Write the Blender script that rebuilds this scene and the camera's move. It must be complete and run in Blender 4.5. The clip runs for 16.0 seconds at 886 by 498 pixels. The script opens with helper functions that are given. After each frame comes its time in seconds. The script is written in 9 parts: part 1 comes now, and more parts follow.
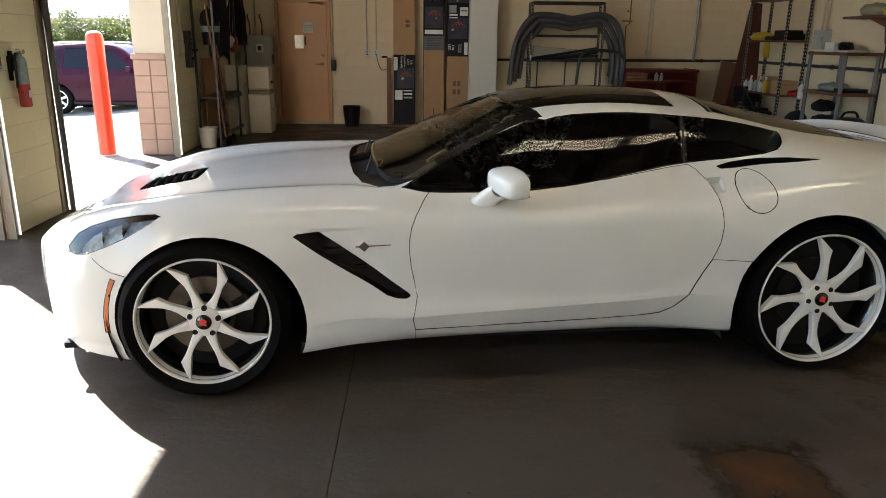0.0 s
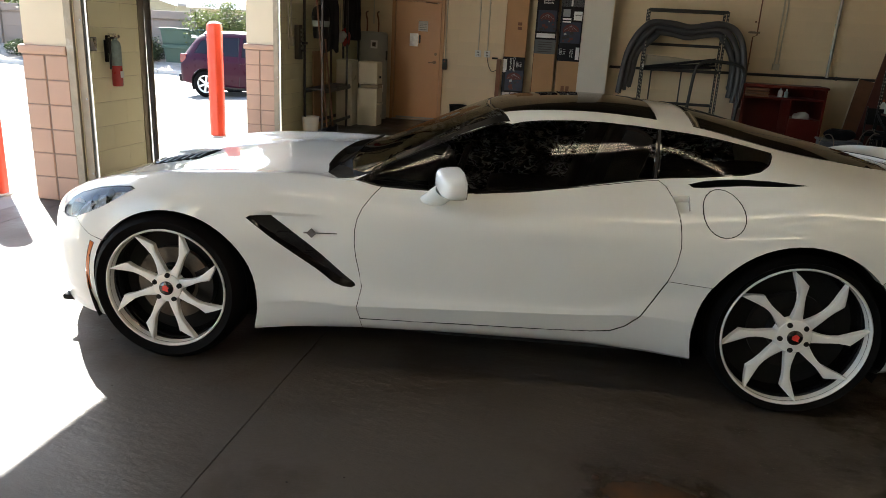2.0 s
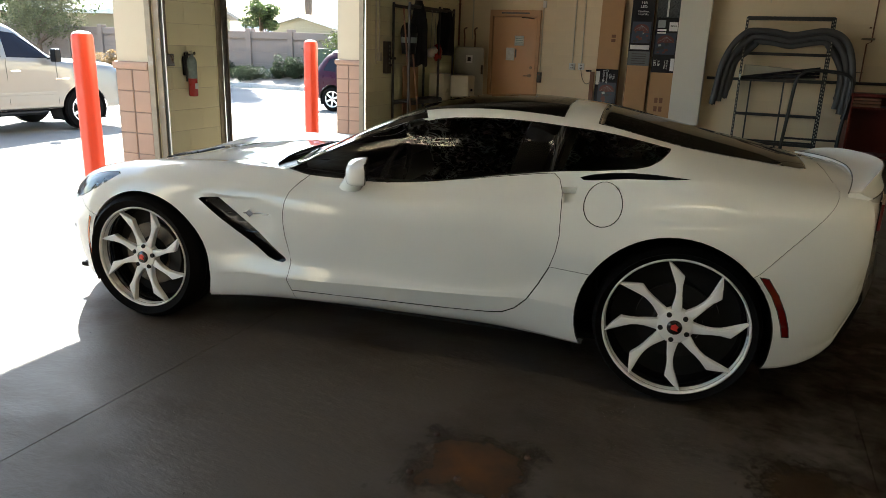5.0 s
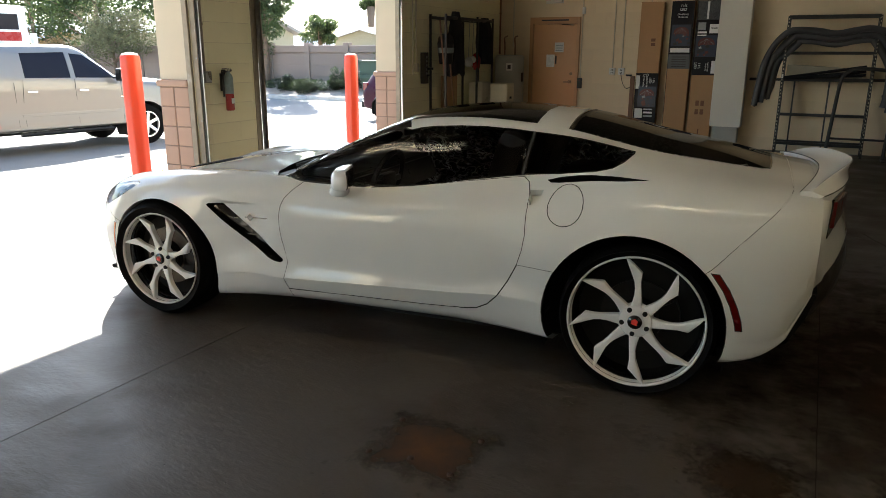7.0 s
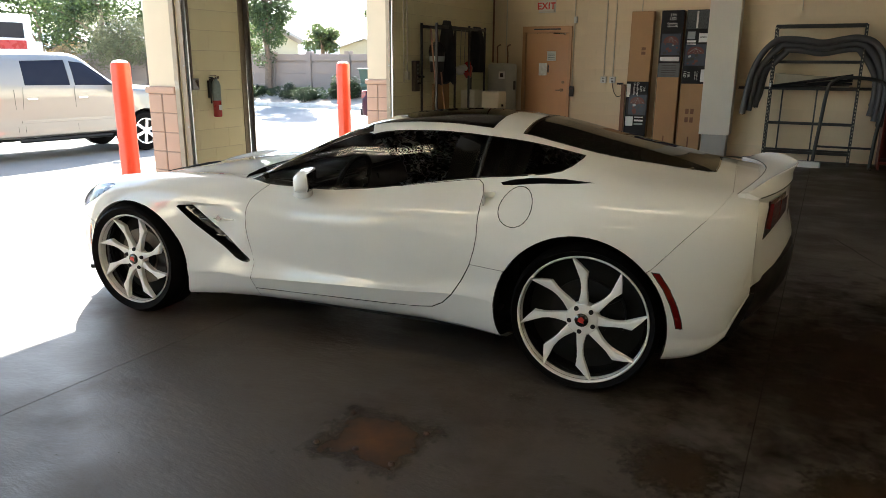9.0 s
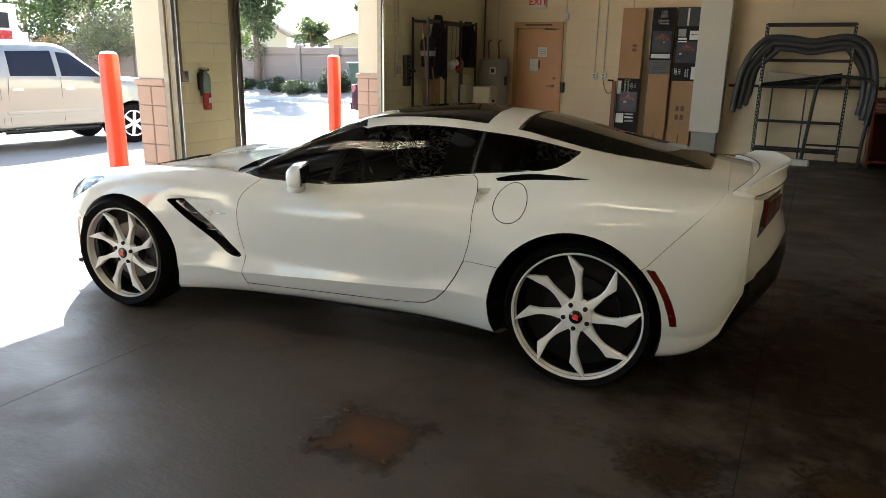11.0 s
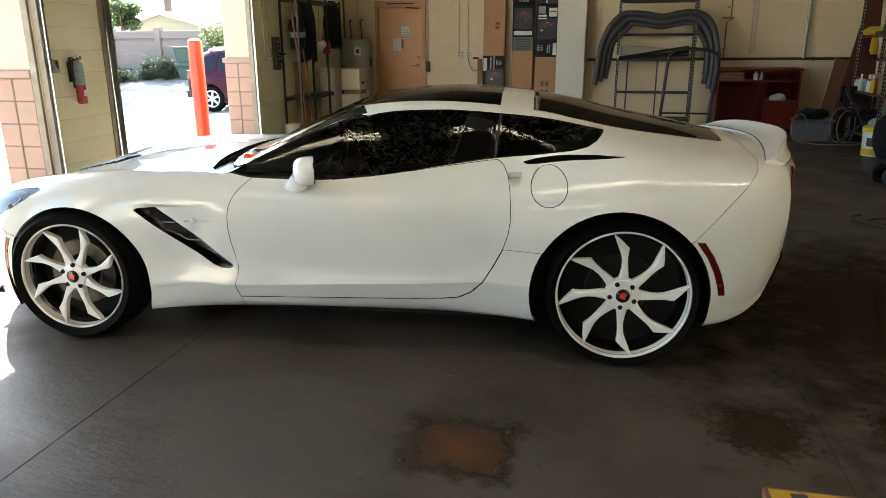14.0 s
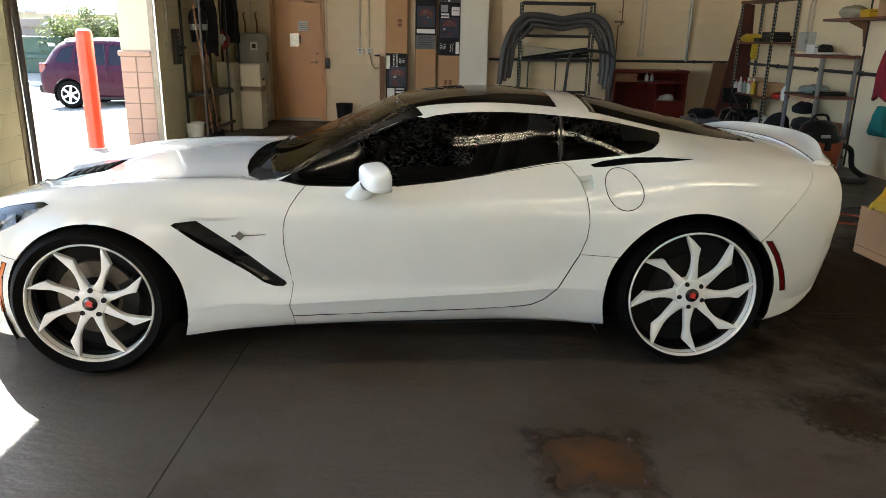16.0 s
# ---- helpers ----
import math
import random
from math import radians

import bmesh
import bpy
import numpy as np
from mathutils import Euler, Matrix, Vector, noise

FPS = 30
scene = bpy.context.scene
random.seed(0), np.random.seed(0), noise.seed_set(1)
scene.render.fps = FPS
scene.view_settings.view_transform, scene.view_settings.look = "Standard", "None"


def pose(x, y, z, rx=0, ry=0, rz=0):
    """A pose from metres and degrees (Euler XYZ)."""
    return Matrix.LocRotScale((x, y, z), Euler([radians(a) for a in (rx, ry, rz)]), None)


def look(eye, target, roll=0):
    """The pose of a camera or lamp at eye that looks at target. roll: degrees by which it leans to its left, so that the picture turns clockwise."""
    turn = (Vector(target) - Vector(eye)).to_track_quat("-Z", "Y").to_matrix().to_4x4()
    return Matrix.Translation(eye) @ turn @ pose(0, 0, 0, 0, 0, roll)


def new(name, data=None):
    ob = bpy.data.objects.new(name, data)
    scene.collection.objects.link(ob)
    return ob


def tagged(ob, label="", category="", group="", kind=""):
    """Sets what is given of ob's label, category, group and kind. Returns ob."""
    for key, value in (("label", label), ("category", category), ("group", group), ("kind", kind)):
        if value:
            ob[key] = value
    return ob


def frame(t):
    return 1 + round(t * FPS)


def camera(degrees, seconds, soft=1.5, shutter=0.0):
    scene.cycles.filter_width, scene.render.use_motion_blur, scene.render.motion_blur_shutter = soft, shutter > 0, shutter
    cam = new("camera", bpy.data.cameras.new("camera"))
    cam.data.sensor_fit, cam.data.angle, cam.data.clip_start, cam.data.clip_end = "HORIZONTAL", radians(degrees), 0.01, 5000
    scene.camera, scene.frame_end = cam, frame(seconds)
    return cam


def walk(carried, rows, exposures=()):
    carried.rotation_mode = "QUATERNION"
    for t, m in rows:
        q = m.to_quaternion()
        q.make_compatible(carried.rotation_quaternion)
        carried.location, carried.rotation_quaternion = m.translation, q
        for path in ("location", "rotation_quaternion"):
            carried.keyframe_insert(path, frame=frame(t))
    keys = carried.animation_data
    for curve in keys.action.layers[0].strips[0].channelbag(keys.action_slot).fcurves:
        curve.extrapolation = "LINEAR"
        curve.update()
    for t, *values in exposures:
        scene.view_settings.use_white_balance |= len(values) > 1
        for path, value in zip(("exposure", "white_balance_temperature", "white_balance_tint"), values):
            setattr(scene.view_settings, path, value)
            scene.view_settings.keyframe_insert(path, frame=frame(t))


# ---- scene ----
cam = camera(63.5, 16.0, soft=0.8)
PATH = [
    (0, (0.055, 0.126, 1.459), (0.129, 2.044, 0.896), 0.7),
    (0.5, (0.261, 0.106, 1.477), (0.217, 2.029, 0.927), -0.4),
    (1, (0.535, 0.052, 1.484), (0.358, 1.965, 0.929), 0.2),
    (1.5, (0.711, 0.083, 1.476), (0.473, 1.988, 0.917), 0.7),
    (2, (0.873, 0.131, 1.477), (0.562, 2.023, 0.907), 3.1),
    (2.5, (0.996, 0.09, 1.476), (0.62, 1.967, 0.898), 1.7),
    (3, (1.21, -0.006, 1.489), (0.726, 1.853, 0.93), -0.1),
    (3.5, (1.423, -0.046, 1.492), (0.885, 1.792, 0.916), -0.5),
    (4, (1.622, 0.0, 1.463), (1.056, 1.836, 0.907), 1.9),
    (4.5, (1.818, 0.056, 1.476), (1.169, 1.869, 0.937), 1.6),
    (4.7, (1.903, 0.086, 1.468), (1.221, 1.887, 0.928), 1.7),
    (6.8, (2.46, 0.067, 1.493), (1.62, 1.802, 0.962), 0.7),
    (7, (2.494, 0.057, 1.5), (1.611, 1.773, 0.974), 0.2),
    (7.5, (2.65, 0.054, 1.498), (1.697, 1.738, 0.992), 0.6),
    (8, (2.772, 0.063, 1.495), (1.877, 1.779, 0.994), 1.5),
    (8.5, (2.786, 0.041, 1.5), (1.899, 1.766, 1.013), 0.7),
    (8.7, (2.771, 0.063, 1.491), (1.871, 1.779, 0.995), 0.3),
    (10.8, (2.751, 0.07, 1.491), (1.859, 1.783, 0.972), 0.6),
    (11, (2.731, 0.071, 1.489), (1.861, 1.796, 0.973), 0.9),
    (11.5, (2.653, 0.045, 1.49), (1.835, 1.795, 0.972), 1.1),
    (12, (2.539, 0.006, 1.482), (1.783, 1.775, 0.934), 0.6),
    (12.5, (2.408, 0.007, 1.473), (1.714, 1.818, 0.983), 1.7),
    (13, (2.222, 0.052, 1.482), (1.577, 1.875, 0.971), 0.2),
    (13.5, (2.013, 0.035, 1.485), (1.489, 1.895, 0.967), 1.4),
    (14, (1.747, -0.071, 1.48), (1.334, 1.803, 0.917), -0.3),
    (14.5, (1.522, -0.057, 1.471), (1.117, 1.824, 0.928), 0.7),
    (15, (1.295, 0.016, 1.477), (1.056, 1.92, 0.912), -0.1),
    (15.5, (1.04, 0.0, 1.476), (0.902, 1.916, 0.918), 2.1),
    (16, (0.724, -0.039, 1.484), (0.722, 1.878, 0.916), 1.1),
]
LIGHTNESS = [(0.0, 3.46, 6250, 8), (1.5, 3.36, 6250, 8), (3.0, 3.04, 6200, 4), (4.0, 2.88, 6210, 4), (4.5, 3.18, 6210, 3), (7.5, 3.06, 6230, 5), (8.5, 3.44, 6210, 5), (11.0, 3.56, 6200, 5), (13.0, 3.86, 6210, 6), (14.0, 3.90, 6080, 3), (15.0, 3.9, 6060, 4), (16.0, 3.93, 6060, 5)]
walk(cam, [(t, look(eye, target, roll)) for t, eye, target, roll in PATH], LIGHTNESS)

# ---- light ----
SUN_EL, SUN_AZ = radians(41), radians(-45)
world = bpy.data.worlds.new("sky")
scene.world = world
world.use_nodes = True
wn = world.node_tree.nodes
sky = wn.new("ShaderNodeTexSky")
sky.sky_type = "NISHITA"
sky.sun_disc = False
sky.sun_elevation, sky.sun_rotation = SUN_EL, SUN_AZ
world.node_tree.links.new(sky.outputs[0], wn["Background"].inputs[0])
wn["Background"].inputs[1].default_value = 0.075
sun = new("sun", bpy.data.lights.new("sun", "SUN"))
sun.data.energy, sun.data.angle, sun.data.color = 5.0, radians(0.53), (1.0, 0.95, 0.88)
sun.matrix_world = look((-20, 24, 25), (-20 + math.cos(SUN_EL) * 0.7071, 24 - math.cos(SUN_EL) * 0.7071, 25 - math.sin(SUN_EL)))

# ---- materials ----
def nodes_of(name):
    m = bpy.data.materials.new(name)
    m.use_nodes = True
    nt = m.node_tree
    return m, nt, nt.nodes["Principled BSDF"]


def surface(name, color, rough=0.6, metal=0.0, var=0.12, scale=6.0, fine=90.0, bump=0.15, depth=0.002, coat=0.0, spec=0.5,
            stain=None, stain_at=0.62, stain_scale=1.3, per_piece=0.0, rough_var=0.1):
    """A surface with mottling at two scales, a fine relief and, if given, patches of a second colour."""
    m, nt, p = nodes_of(name)
    n, l = nt.nodes, nt.links
    tc = n.new("ShaderNodeTexCoord")
    big, small = n.new("ShaderNodeTexNoise"), n.new("ShaderNodeTexNoise")
    big.inputs["Scale"].default_value, big.inputs["Detail"].default_value = scale, 6
    small.inputs["Scale"].default_value, small.inputs["Detail"].default_value = fine, 4
    for t in (big, small):
        l.new(tc.outputs["Object"], t.inputs["Vector"])
    add = n.new("ShaderNodeMath")
    add.operation = "MULTIPLY_ADD"
    l.new(small.outputs["Fac"], add.inputs[0])
    add.inputs[1].default_value = 0.45
    l.new(big.outputs["Fac"], add.inputs[2])
    shade = n.new("ShaderNodeMapRange")
    l.new(add.outputs[0], shade.inputs["Value"])
    shade.inputs["From Min"].default_value, shade.inputs["From Max"].default_value = 0.4, 1.05
    shade.inputs["To Min"].default_value, shade.inputs["To Max"].default_value = 1 - var, 1 + var
    out = shade.outputs[0]
    if per_piece:
        info, sc = n.new("ShaderNodeObjectInfo"), n.new("ShaderNodeMapRange")
        l.new(info.outputs["Random"], sc.inputs["Value"])
        sc.inputs["To Min"].default_value, sc.inputs["To Max"].default_value = 1 - per_piece, 1 + per_piece
        mul = n.new("ShaderNodeMath")
        mul.operation = "MULTIPLY"
        l.new(out, mul.inputs[0])
        l.new(sc.outputs[0], mul.inputs[1])
        out = mul.outputs[0]
    src = None
    if stain:
        st, ramp, mix = n.new("ShaderNodeTexNoise"), n.new("ShaderNodeMapRange"), n.new("ShaderNodeMix")
        st.inputs["Scale"].default_value, st.inputs["Detail"].default_value, st.inputs["Roughness"].default_value = stain_scale, 8, 0.62
        l.new(tc.outputs["Object"], st.inputs["Vector"])
        l.new(st.outputs["Fac"], ramp.inputs["Value"])
        ramp.inputs["From Min"].default_value, ramp.inputs["From Max"].default_value = stain_at - 0.08, stain_at + 0.08
        mix.data_type = "RGBA"
        l.new(ramp.outputs[0], mix.inputs["Factor"])
        mix.inputs["A"].default_value, mix.inputs["B"].default_value = (*color, 1), (*stain, 1)
        src = mix.outputs["Result"]
    tint = n.new("ShaderNodeVectorMath")
    tint.operation = "SCALE"
    if src:
        l.new(src, tint.inputs[0])
    else:
        tint.inputs[0].default_value = color
    l.new(out, tint.inputs["Scale"])
    l.new(tint.outputs[0], p.inputs["Base Color"])
    rr = n.new("ShaderNodeMapRange")
    l.new(big.outputs["Fac"], rr.inputs["Value"])
    rr.inputs["From Min"].default_value, rr.inputs["From Max"].default_value = 0.3, 0.7
    rr.inputs["To Min"].default_value, rr.inputs["To Max"].default_value = max(0.02, rough - rough_var), min(1, rough + rough_var)
    l.new(rr.outputs[0], p.inputs["Roughness"])
    if bump:
        b = n.new("ShaderNodeBump")
        b.inputs["Strength"].default_value, b.inputs["Distance"].default_value = bump, depth
        l.new(add.outputs[0], b.inputs["Height"])
        l.new(b.outputs[0], p.inputs["Normal"])
    p.inputs["Metallic"].default_value = metal
    p.inputs["Specular IOR Level"].default_value = spec
    p.inputs["Coat Weight"].default_value, p.inputs["Coat Roughness"].default_value = coat, 0.03
    return m


def floor_coat(name, color, rough, **more):
    """Worn floor sealer: the plain surface with trowel ripples that break up its sheen."""
    m = surface(name, color, rough, **more)
    n, l = m.node_tree.nodes, m.node_tree.links
    p = n["Principled BSDF"]
    fine = p.inputs["Normal"].links[0].from_node
    tc, mp, nz, b = n.new("ShaderNodeTexCoord"), n.new("ShaderNodeMapping"), n.new("ShaderNodeTexNoise"), n.new("ShaderNodeBump")
    l.new(tc.outputs["Object"], mp.inputs["Vector"])
    mp.inputs["Rotation"].default_value, mp.inputs["Scale"].default_value = (0, 0, 0.5), (4, 9, 6)
    l.new(mp.outputs[0], nz.inputs["Vector"])
    nz.inputs["Scale"].default_value, nz.inputs["Detail"].default_value, nz.inputs["Roughness"].default_value = 1.0, 7, 0.7
    b.inputs["Strength"].default_value, b.inputs["Distance"].default_value = 0.5, 0.014
    l.new(nz.outputs["Fac"], b.inputs["Height"])
    l.new(fine.outputs[0], b.inputs["Normal"])
    l.new(b.outputs[0], p.inputs["Normal"])
    return m


def paint(name, color, flake=0.0, orange=0.0015):
    """Car paint: a satin base under a clear coat with a trace of orange peel."""
    m, nt, p = nodes_of(name)
    n, l = nt.nodes, nt.links
    tc, nz, dust = n.new("ShaderNodeTexCoord"), n.new("ShaderNodeTexNoise"), n.new("ShaderNodeTexNoise")
    nz.inputs["Scale"].default_value = 160
    dust.inputs["Scale"].default_value, dust.inputs["Detail"].default_value = 3.5, 7
    l.new(tc.outputs["Object"], nz.inputs["Vector"])
    l.new(tc.outputs["Object"], dust.inputs["Vector"])
    mp, sc = n.new("ShaderNodeMapRange"), n.new("ShaderNodeVectorMath")
    l.new(dust.outputs["Fac"], mp.inputs["Value"])
    mp.inputs["To Min"].default_value, mp.inputs["To Max"].default_value = 0.95, 1.03
    sc.operation = "SCALE"
    sc.inputs[0].default_value = color
    l.new(mp.outputs[0], sc.inputs["Scale"])
    l.new(sc.outputs[0], p.inputs["Base Color"])
    b = n.new("ShaderNodeBump")
    b.inputs["Strength"].default_value, b.inputs["Distance"].default_value = orange, 0.001
    l.new(nz.outputs["Fac"], b.inputs["Height"])
    l.new(b.outputs[0], p.inputs["Coat Normal"])
    p.inputs["Roughness"].default_value, p.inputs["Metallic"].default_value = 0.45, flake
    p.inputs["Specular IOR Level"].default_value = 0.05
    p.inputs["Coat Weight"].default_value, p.inputs["Coat Roughness"].default_value = 1.0, 0.006
    p.inputs["Coat IOR"].default_value = 1.6
    return m


def glass(name, tint, gloss=0.02, floor_gloss=0.05):
    """A thin pane: what is behind shows through its tint, and it mirrors more at a slant."""
    m, nt, p = nodes_of(name)
    n, l = nt.nodes, nt.links
    n.remove(p)
    tr, gl, mix, fr = n.new("ShaderNodeBsdfTransparent"), n.new("ShaderNodeBsdfGlossy"), n.new("ShaderNodeMixShader"), n.new("ShaderNodeFresnel")
    tr.inputs["Color"].default_value = (*tint, 1)
    gl.inputs["Roughness"].default_value = gloss
    fr.inputs["IOR"].default_value = 1.5
    l.new(fr.outputs[0], mix.inputs[0])
    l.new(tr.outputs[0], mix.inputs[1])
    l.new(gl.outputs[0], mix.inputs[2])
    l.new(mix.outputs[0], n["Material Output"].inputs["Surface"])
    return m


def glow(name, color, strength):
    m, nt, p = nodes_of(name)
    p.inputs["Base Color"].default_value = (0.8, 0.8, 0.8, 1)
    p.inputs["Emission Color"].default_value, p.inputs["Emission Strength"].default_value = (*color, 1), strength
    return m


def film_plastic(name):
    """Black plastic sheet; highlights on its sharp creases are painted in as pale lines."""
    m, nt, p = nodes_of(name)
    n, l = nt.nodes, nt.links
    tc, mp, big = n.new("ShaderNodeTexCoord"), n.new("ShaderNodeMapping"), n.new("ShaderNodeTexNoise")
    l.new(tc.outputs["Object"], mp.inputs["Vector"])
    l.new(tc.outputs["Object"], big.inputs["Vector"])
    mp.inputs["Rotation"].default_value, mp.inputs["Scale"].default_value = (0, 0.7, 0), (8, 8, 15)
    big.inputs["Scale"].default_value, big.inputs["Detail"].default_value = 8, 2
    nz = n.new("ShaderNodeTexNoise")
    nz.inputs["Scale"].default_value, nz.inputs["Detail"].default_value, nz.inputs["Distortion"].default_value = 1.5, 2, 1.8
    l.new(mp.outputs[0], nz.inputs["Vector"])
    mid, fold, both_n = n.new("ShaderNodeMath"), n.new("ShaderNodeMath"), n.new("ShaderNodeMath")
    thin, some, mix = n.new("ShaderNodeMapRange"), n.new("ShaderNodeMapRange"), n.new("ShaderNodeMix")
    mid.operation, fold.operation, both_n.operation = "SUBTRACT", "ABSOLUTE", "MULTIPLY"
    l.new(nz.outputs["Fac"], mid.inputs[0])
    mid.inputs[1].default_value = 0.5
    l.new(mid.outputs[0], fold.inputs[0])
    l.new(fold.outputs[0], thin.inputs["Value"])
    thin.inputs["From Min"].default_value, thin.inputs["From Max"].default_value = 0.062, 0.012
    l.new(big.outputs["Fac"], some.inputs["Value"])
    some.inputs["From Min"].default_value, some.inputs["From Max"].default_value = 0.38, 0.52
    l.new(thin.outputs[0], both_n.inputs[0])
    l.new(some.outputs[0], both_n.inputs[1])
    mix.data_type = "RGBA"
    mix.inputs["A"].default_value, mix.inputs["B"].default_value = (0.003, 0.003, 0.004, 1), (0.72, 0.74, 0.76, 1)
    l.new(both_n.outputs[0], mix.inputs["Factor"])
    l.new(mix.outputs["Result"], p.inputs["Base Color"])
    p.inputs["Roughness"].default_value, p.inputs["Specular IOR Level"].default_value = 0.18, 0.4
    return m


def leaf(name, color):
    """Thin leaves that let some of the light through."""
    m, nt, p = nodes_of(name)
    n, l = nt.nodes, nt.links
    tc, nz, mp, sc = n.new("ShaderNodeTexCoord"), n.new("ShaderNodeTexNoise"), n.new("ShaderNodeMapRange"), n.new("ShaderNodeVectorMath")
    nz.inputs["Scale"].default_value, nz.inputs["Detail"].default_value = 3.0, 6
    l.new(tc.outputs["Object"], nz.inputs["Vector"])
    l.new(nz.outputs["Fac"], mp.inputs["Value"])
    mp.inputs["From Min"].default_value, mp.inputs["From Max"].default_value = 0.3, 0.7
    mp.inputs["To Min"].default_value, mp.inputs["To Max"].default_value = 0.55, 1.5
    sc.operation = "SCALE"
    sc.inputs[0].default_value = color
    l.new(mp.outputs[0], sc.inputs["Scale"])
    l.new(sc.outputs[0], p.inputs["Base Color"])
    p.inputs["Roughness"].default_value = 0.6
    tr, mix = n.new("ShaderNodeBsdfTranslucent"), n.new("ShaderNodeMixShader")
    l.new(sc.outputs[0], tr.inputs["Color"])
    mix.inputs[0].default_value = 0.4
    l.new(p.outputs[0], mix.inputs[1])
    l.new(tr.outputs[0], mix.inputs[2])
    l.new(mix.outputs[0], n["Material Output"].inputs["Surface"])
    return m


def stain_sheet(name, color, core, size, level=0.5, grain=9, fade=0.35, square=False):
    """A stain that fades out to bare floor along a ragged edge."""
    m, nt, p = nodes_of(name)
    n, l = nt.nodes, nt.links
    tc, nz, ln = n.new("ShaderNodeTexCoord"), n.new("ShaderNodeTexNoise"), n.new("ShaderNodeVectorMath")
    nz.inputs["Scale"].default_value, nz.inputs["Detail"].default_value, nz.inputs["Roughness"].default_value = grain, 8, 0.65
    l.new(tc.outputs["Object"], nz.inputs["Vector"])
    ln.operation = "LENGTH"
    l.new(tc.outputs["Object"], ln.inputs[0])
    reach = ln.outputs["Value"]
    if square:
        ab, sep, mx = n.new("ShaderNodeVectorMath"), n.new("ShaderNodeSeparateXYZ"), n.new("ShaderNodeMath")
        ab.operation, mx.operation = "ABSOLUTE", "MAXIMUM"
        l.new(tc.outputs["Object"], ab.inputs[0])
        l.new(ab.outputs[0], sep.inputs[0])
        l.new(sep.outputs[0], mx.inputs[0])
        l.new(sep.outputs[1], mx.inputs[1])
        reach = mx.outputs[0]
    fall, addn, cut = n.new("ShaderNodeMapRange"), n.new("ShaderNodeMath"), n.new("ShaderNodeMapRange")
    l.new(reach, fall.inputs["Value"])
    fall.inputs["From Min"].default_value, fall.inputs["From Max"].default_value = 0, size
    fall.inputs["To Min"].default_value, fall.inputs["To Max"].default_value = 0.62, -0.25
    l.new(fall.outputs[0], addn.inputs[0])
    l.new(nz.outputs["Fac"], addn.inputs[1])
    l.new(addn.outputs[0], cut.inputs["Value"])
    cut.inputs["From Min"].default_value, cut.inputs["From Max"].default_value = level, level + fade
    cut.inputs["To Max"].default_value = 0.85
    mix, sh, tr = n.new("ShaderNodeMix"), n.new("ShaderNodeMixShader"), n.new("ShaderNodeBsdfTransparent")
    mix.data_type = "RGBA"
    mix.inputs["A"].default_value, mix.inputs["B"].default_value = (*color, 1), (*core, 1)
    if square:
        mid = n.new("ShaderNodeMapRange")
        l.new(addn.outputs[0], mid.inputs["Value"])
        mid.inputs["From Min"].default_value, mid.inputs["From Max"].default_value = 0.62, 1.15
        l.new(mid.outputs[0], mix.inputs["Factor"])
    else:
        l.new(nz.outputs["Fac"], mix.inputs["Factor"])
    l.new(mix.outputs["Result"], p.inputs["Base Color"])
    p.inputs["Roughness"].default_value, p.inputs["Specular IOR Level"].default_value = 0.75, 0.2
    l.new(cut.outputs[0], sh.inputs[0])
    l.new(tr.outputs[0], sh.inputs[1])
    l.new(p.outputs[0], sh.inputs[2])
    l.new(sh.outputs[0], n["Material Output"].inputs["Surface"])
    return m


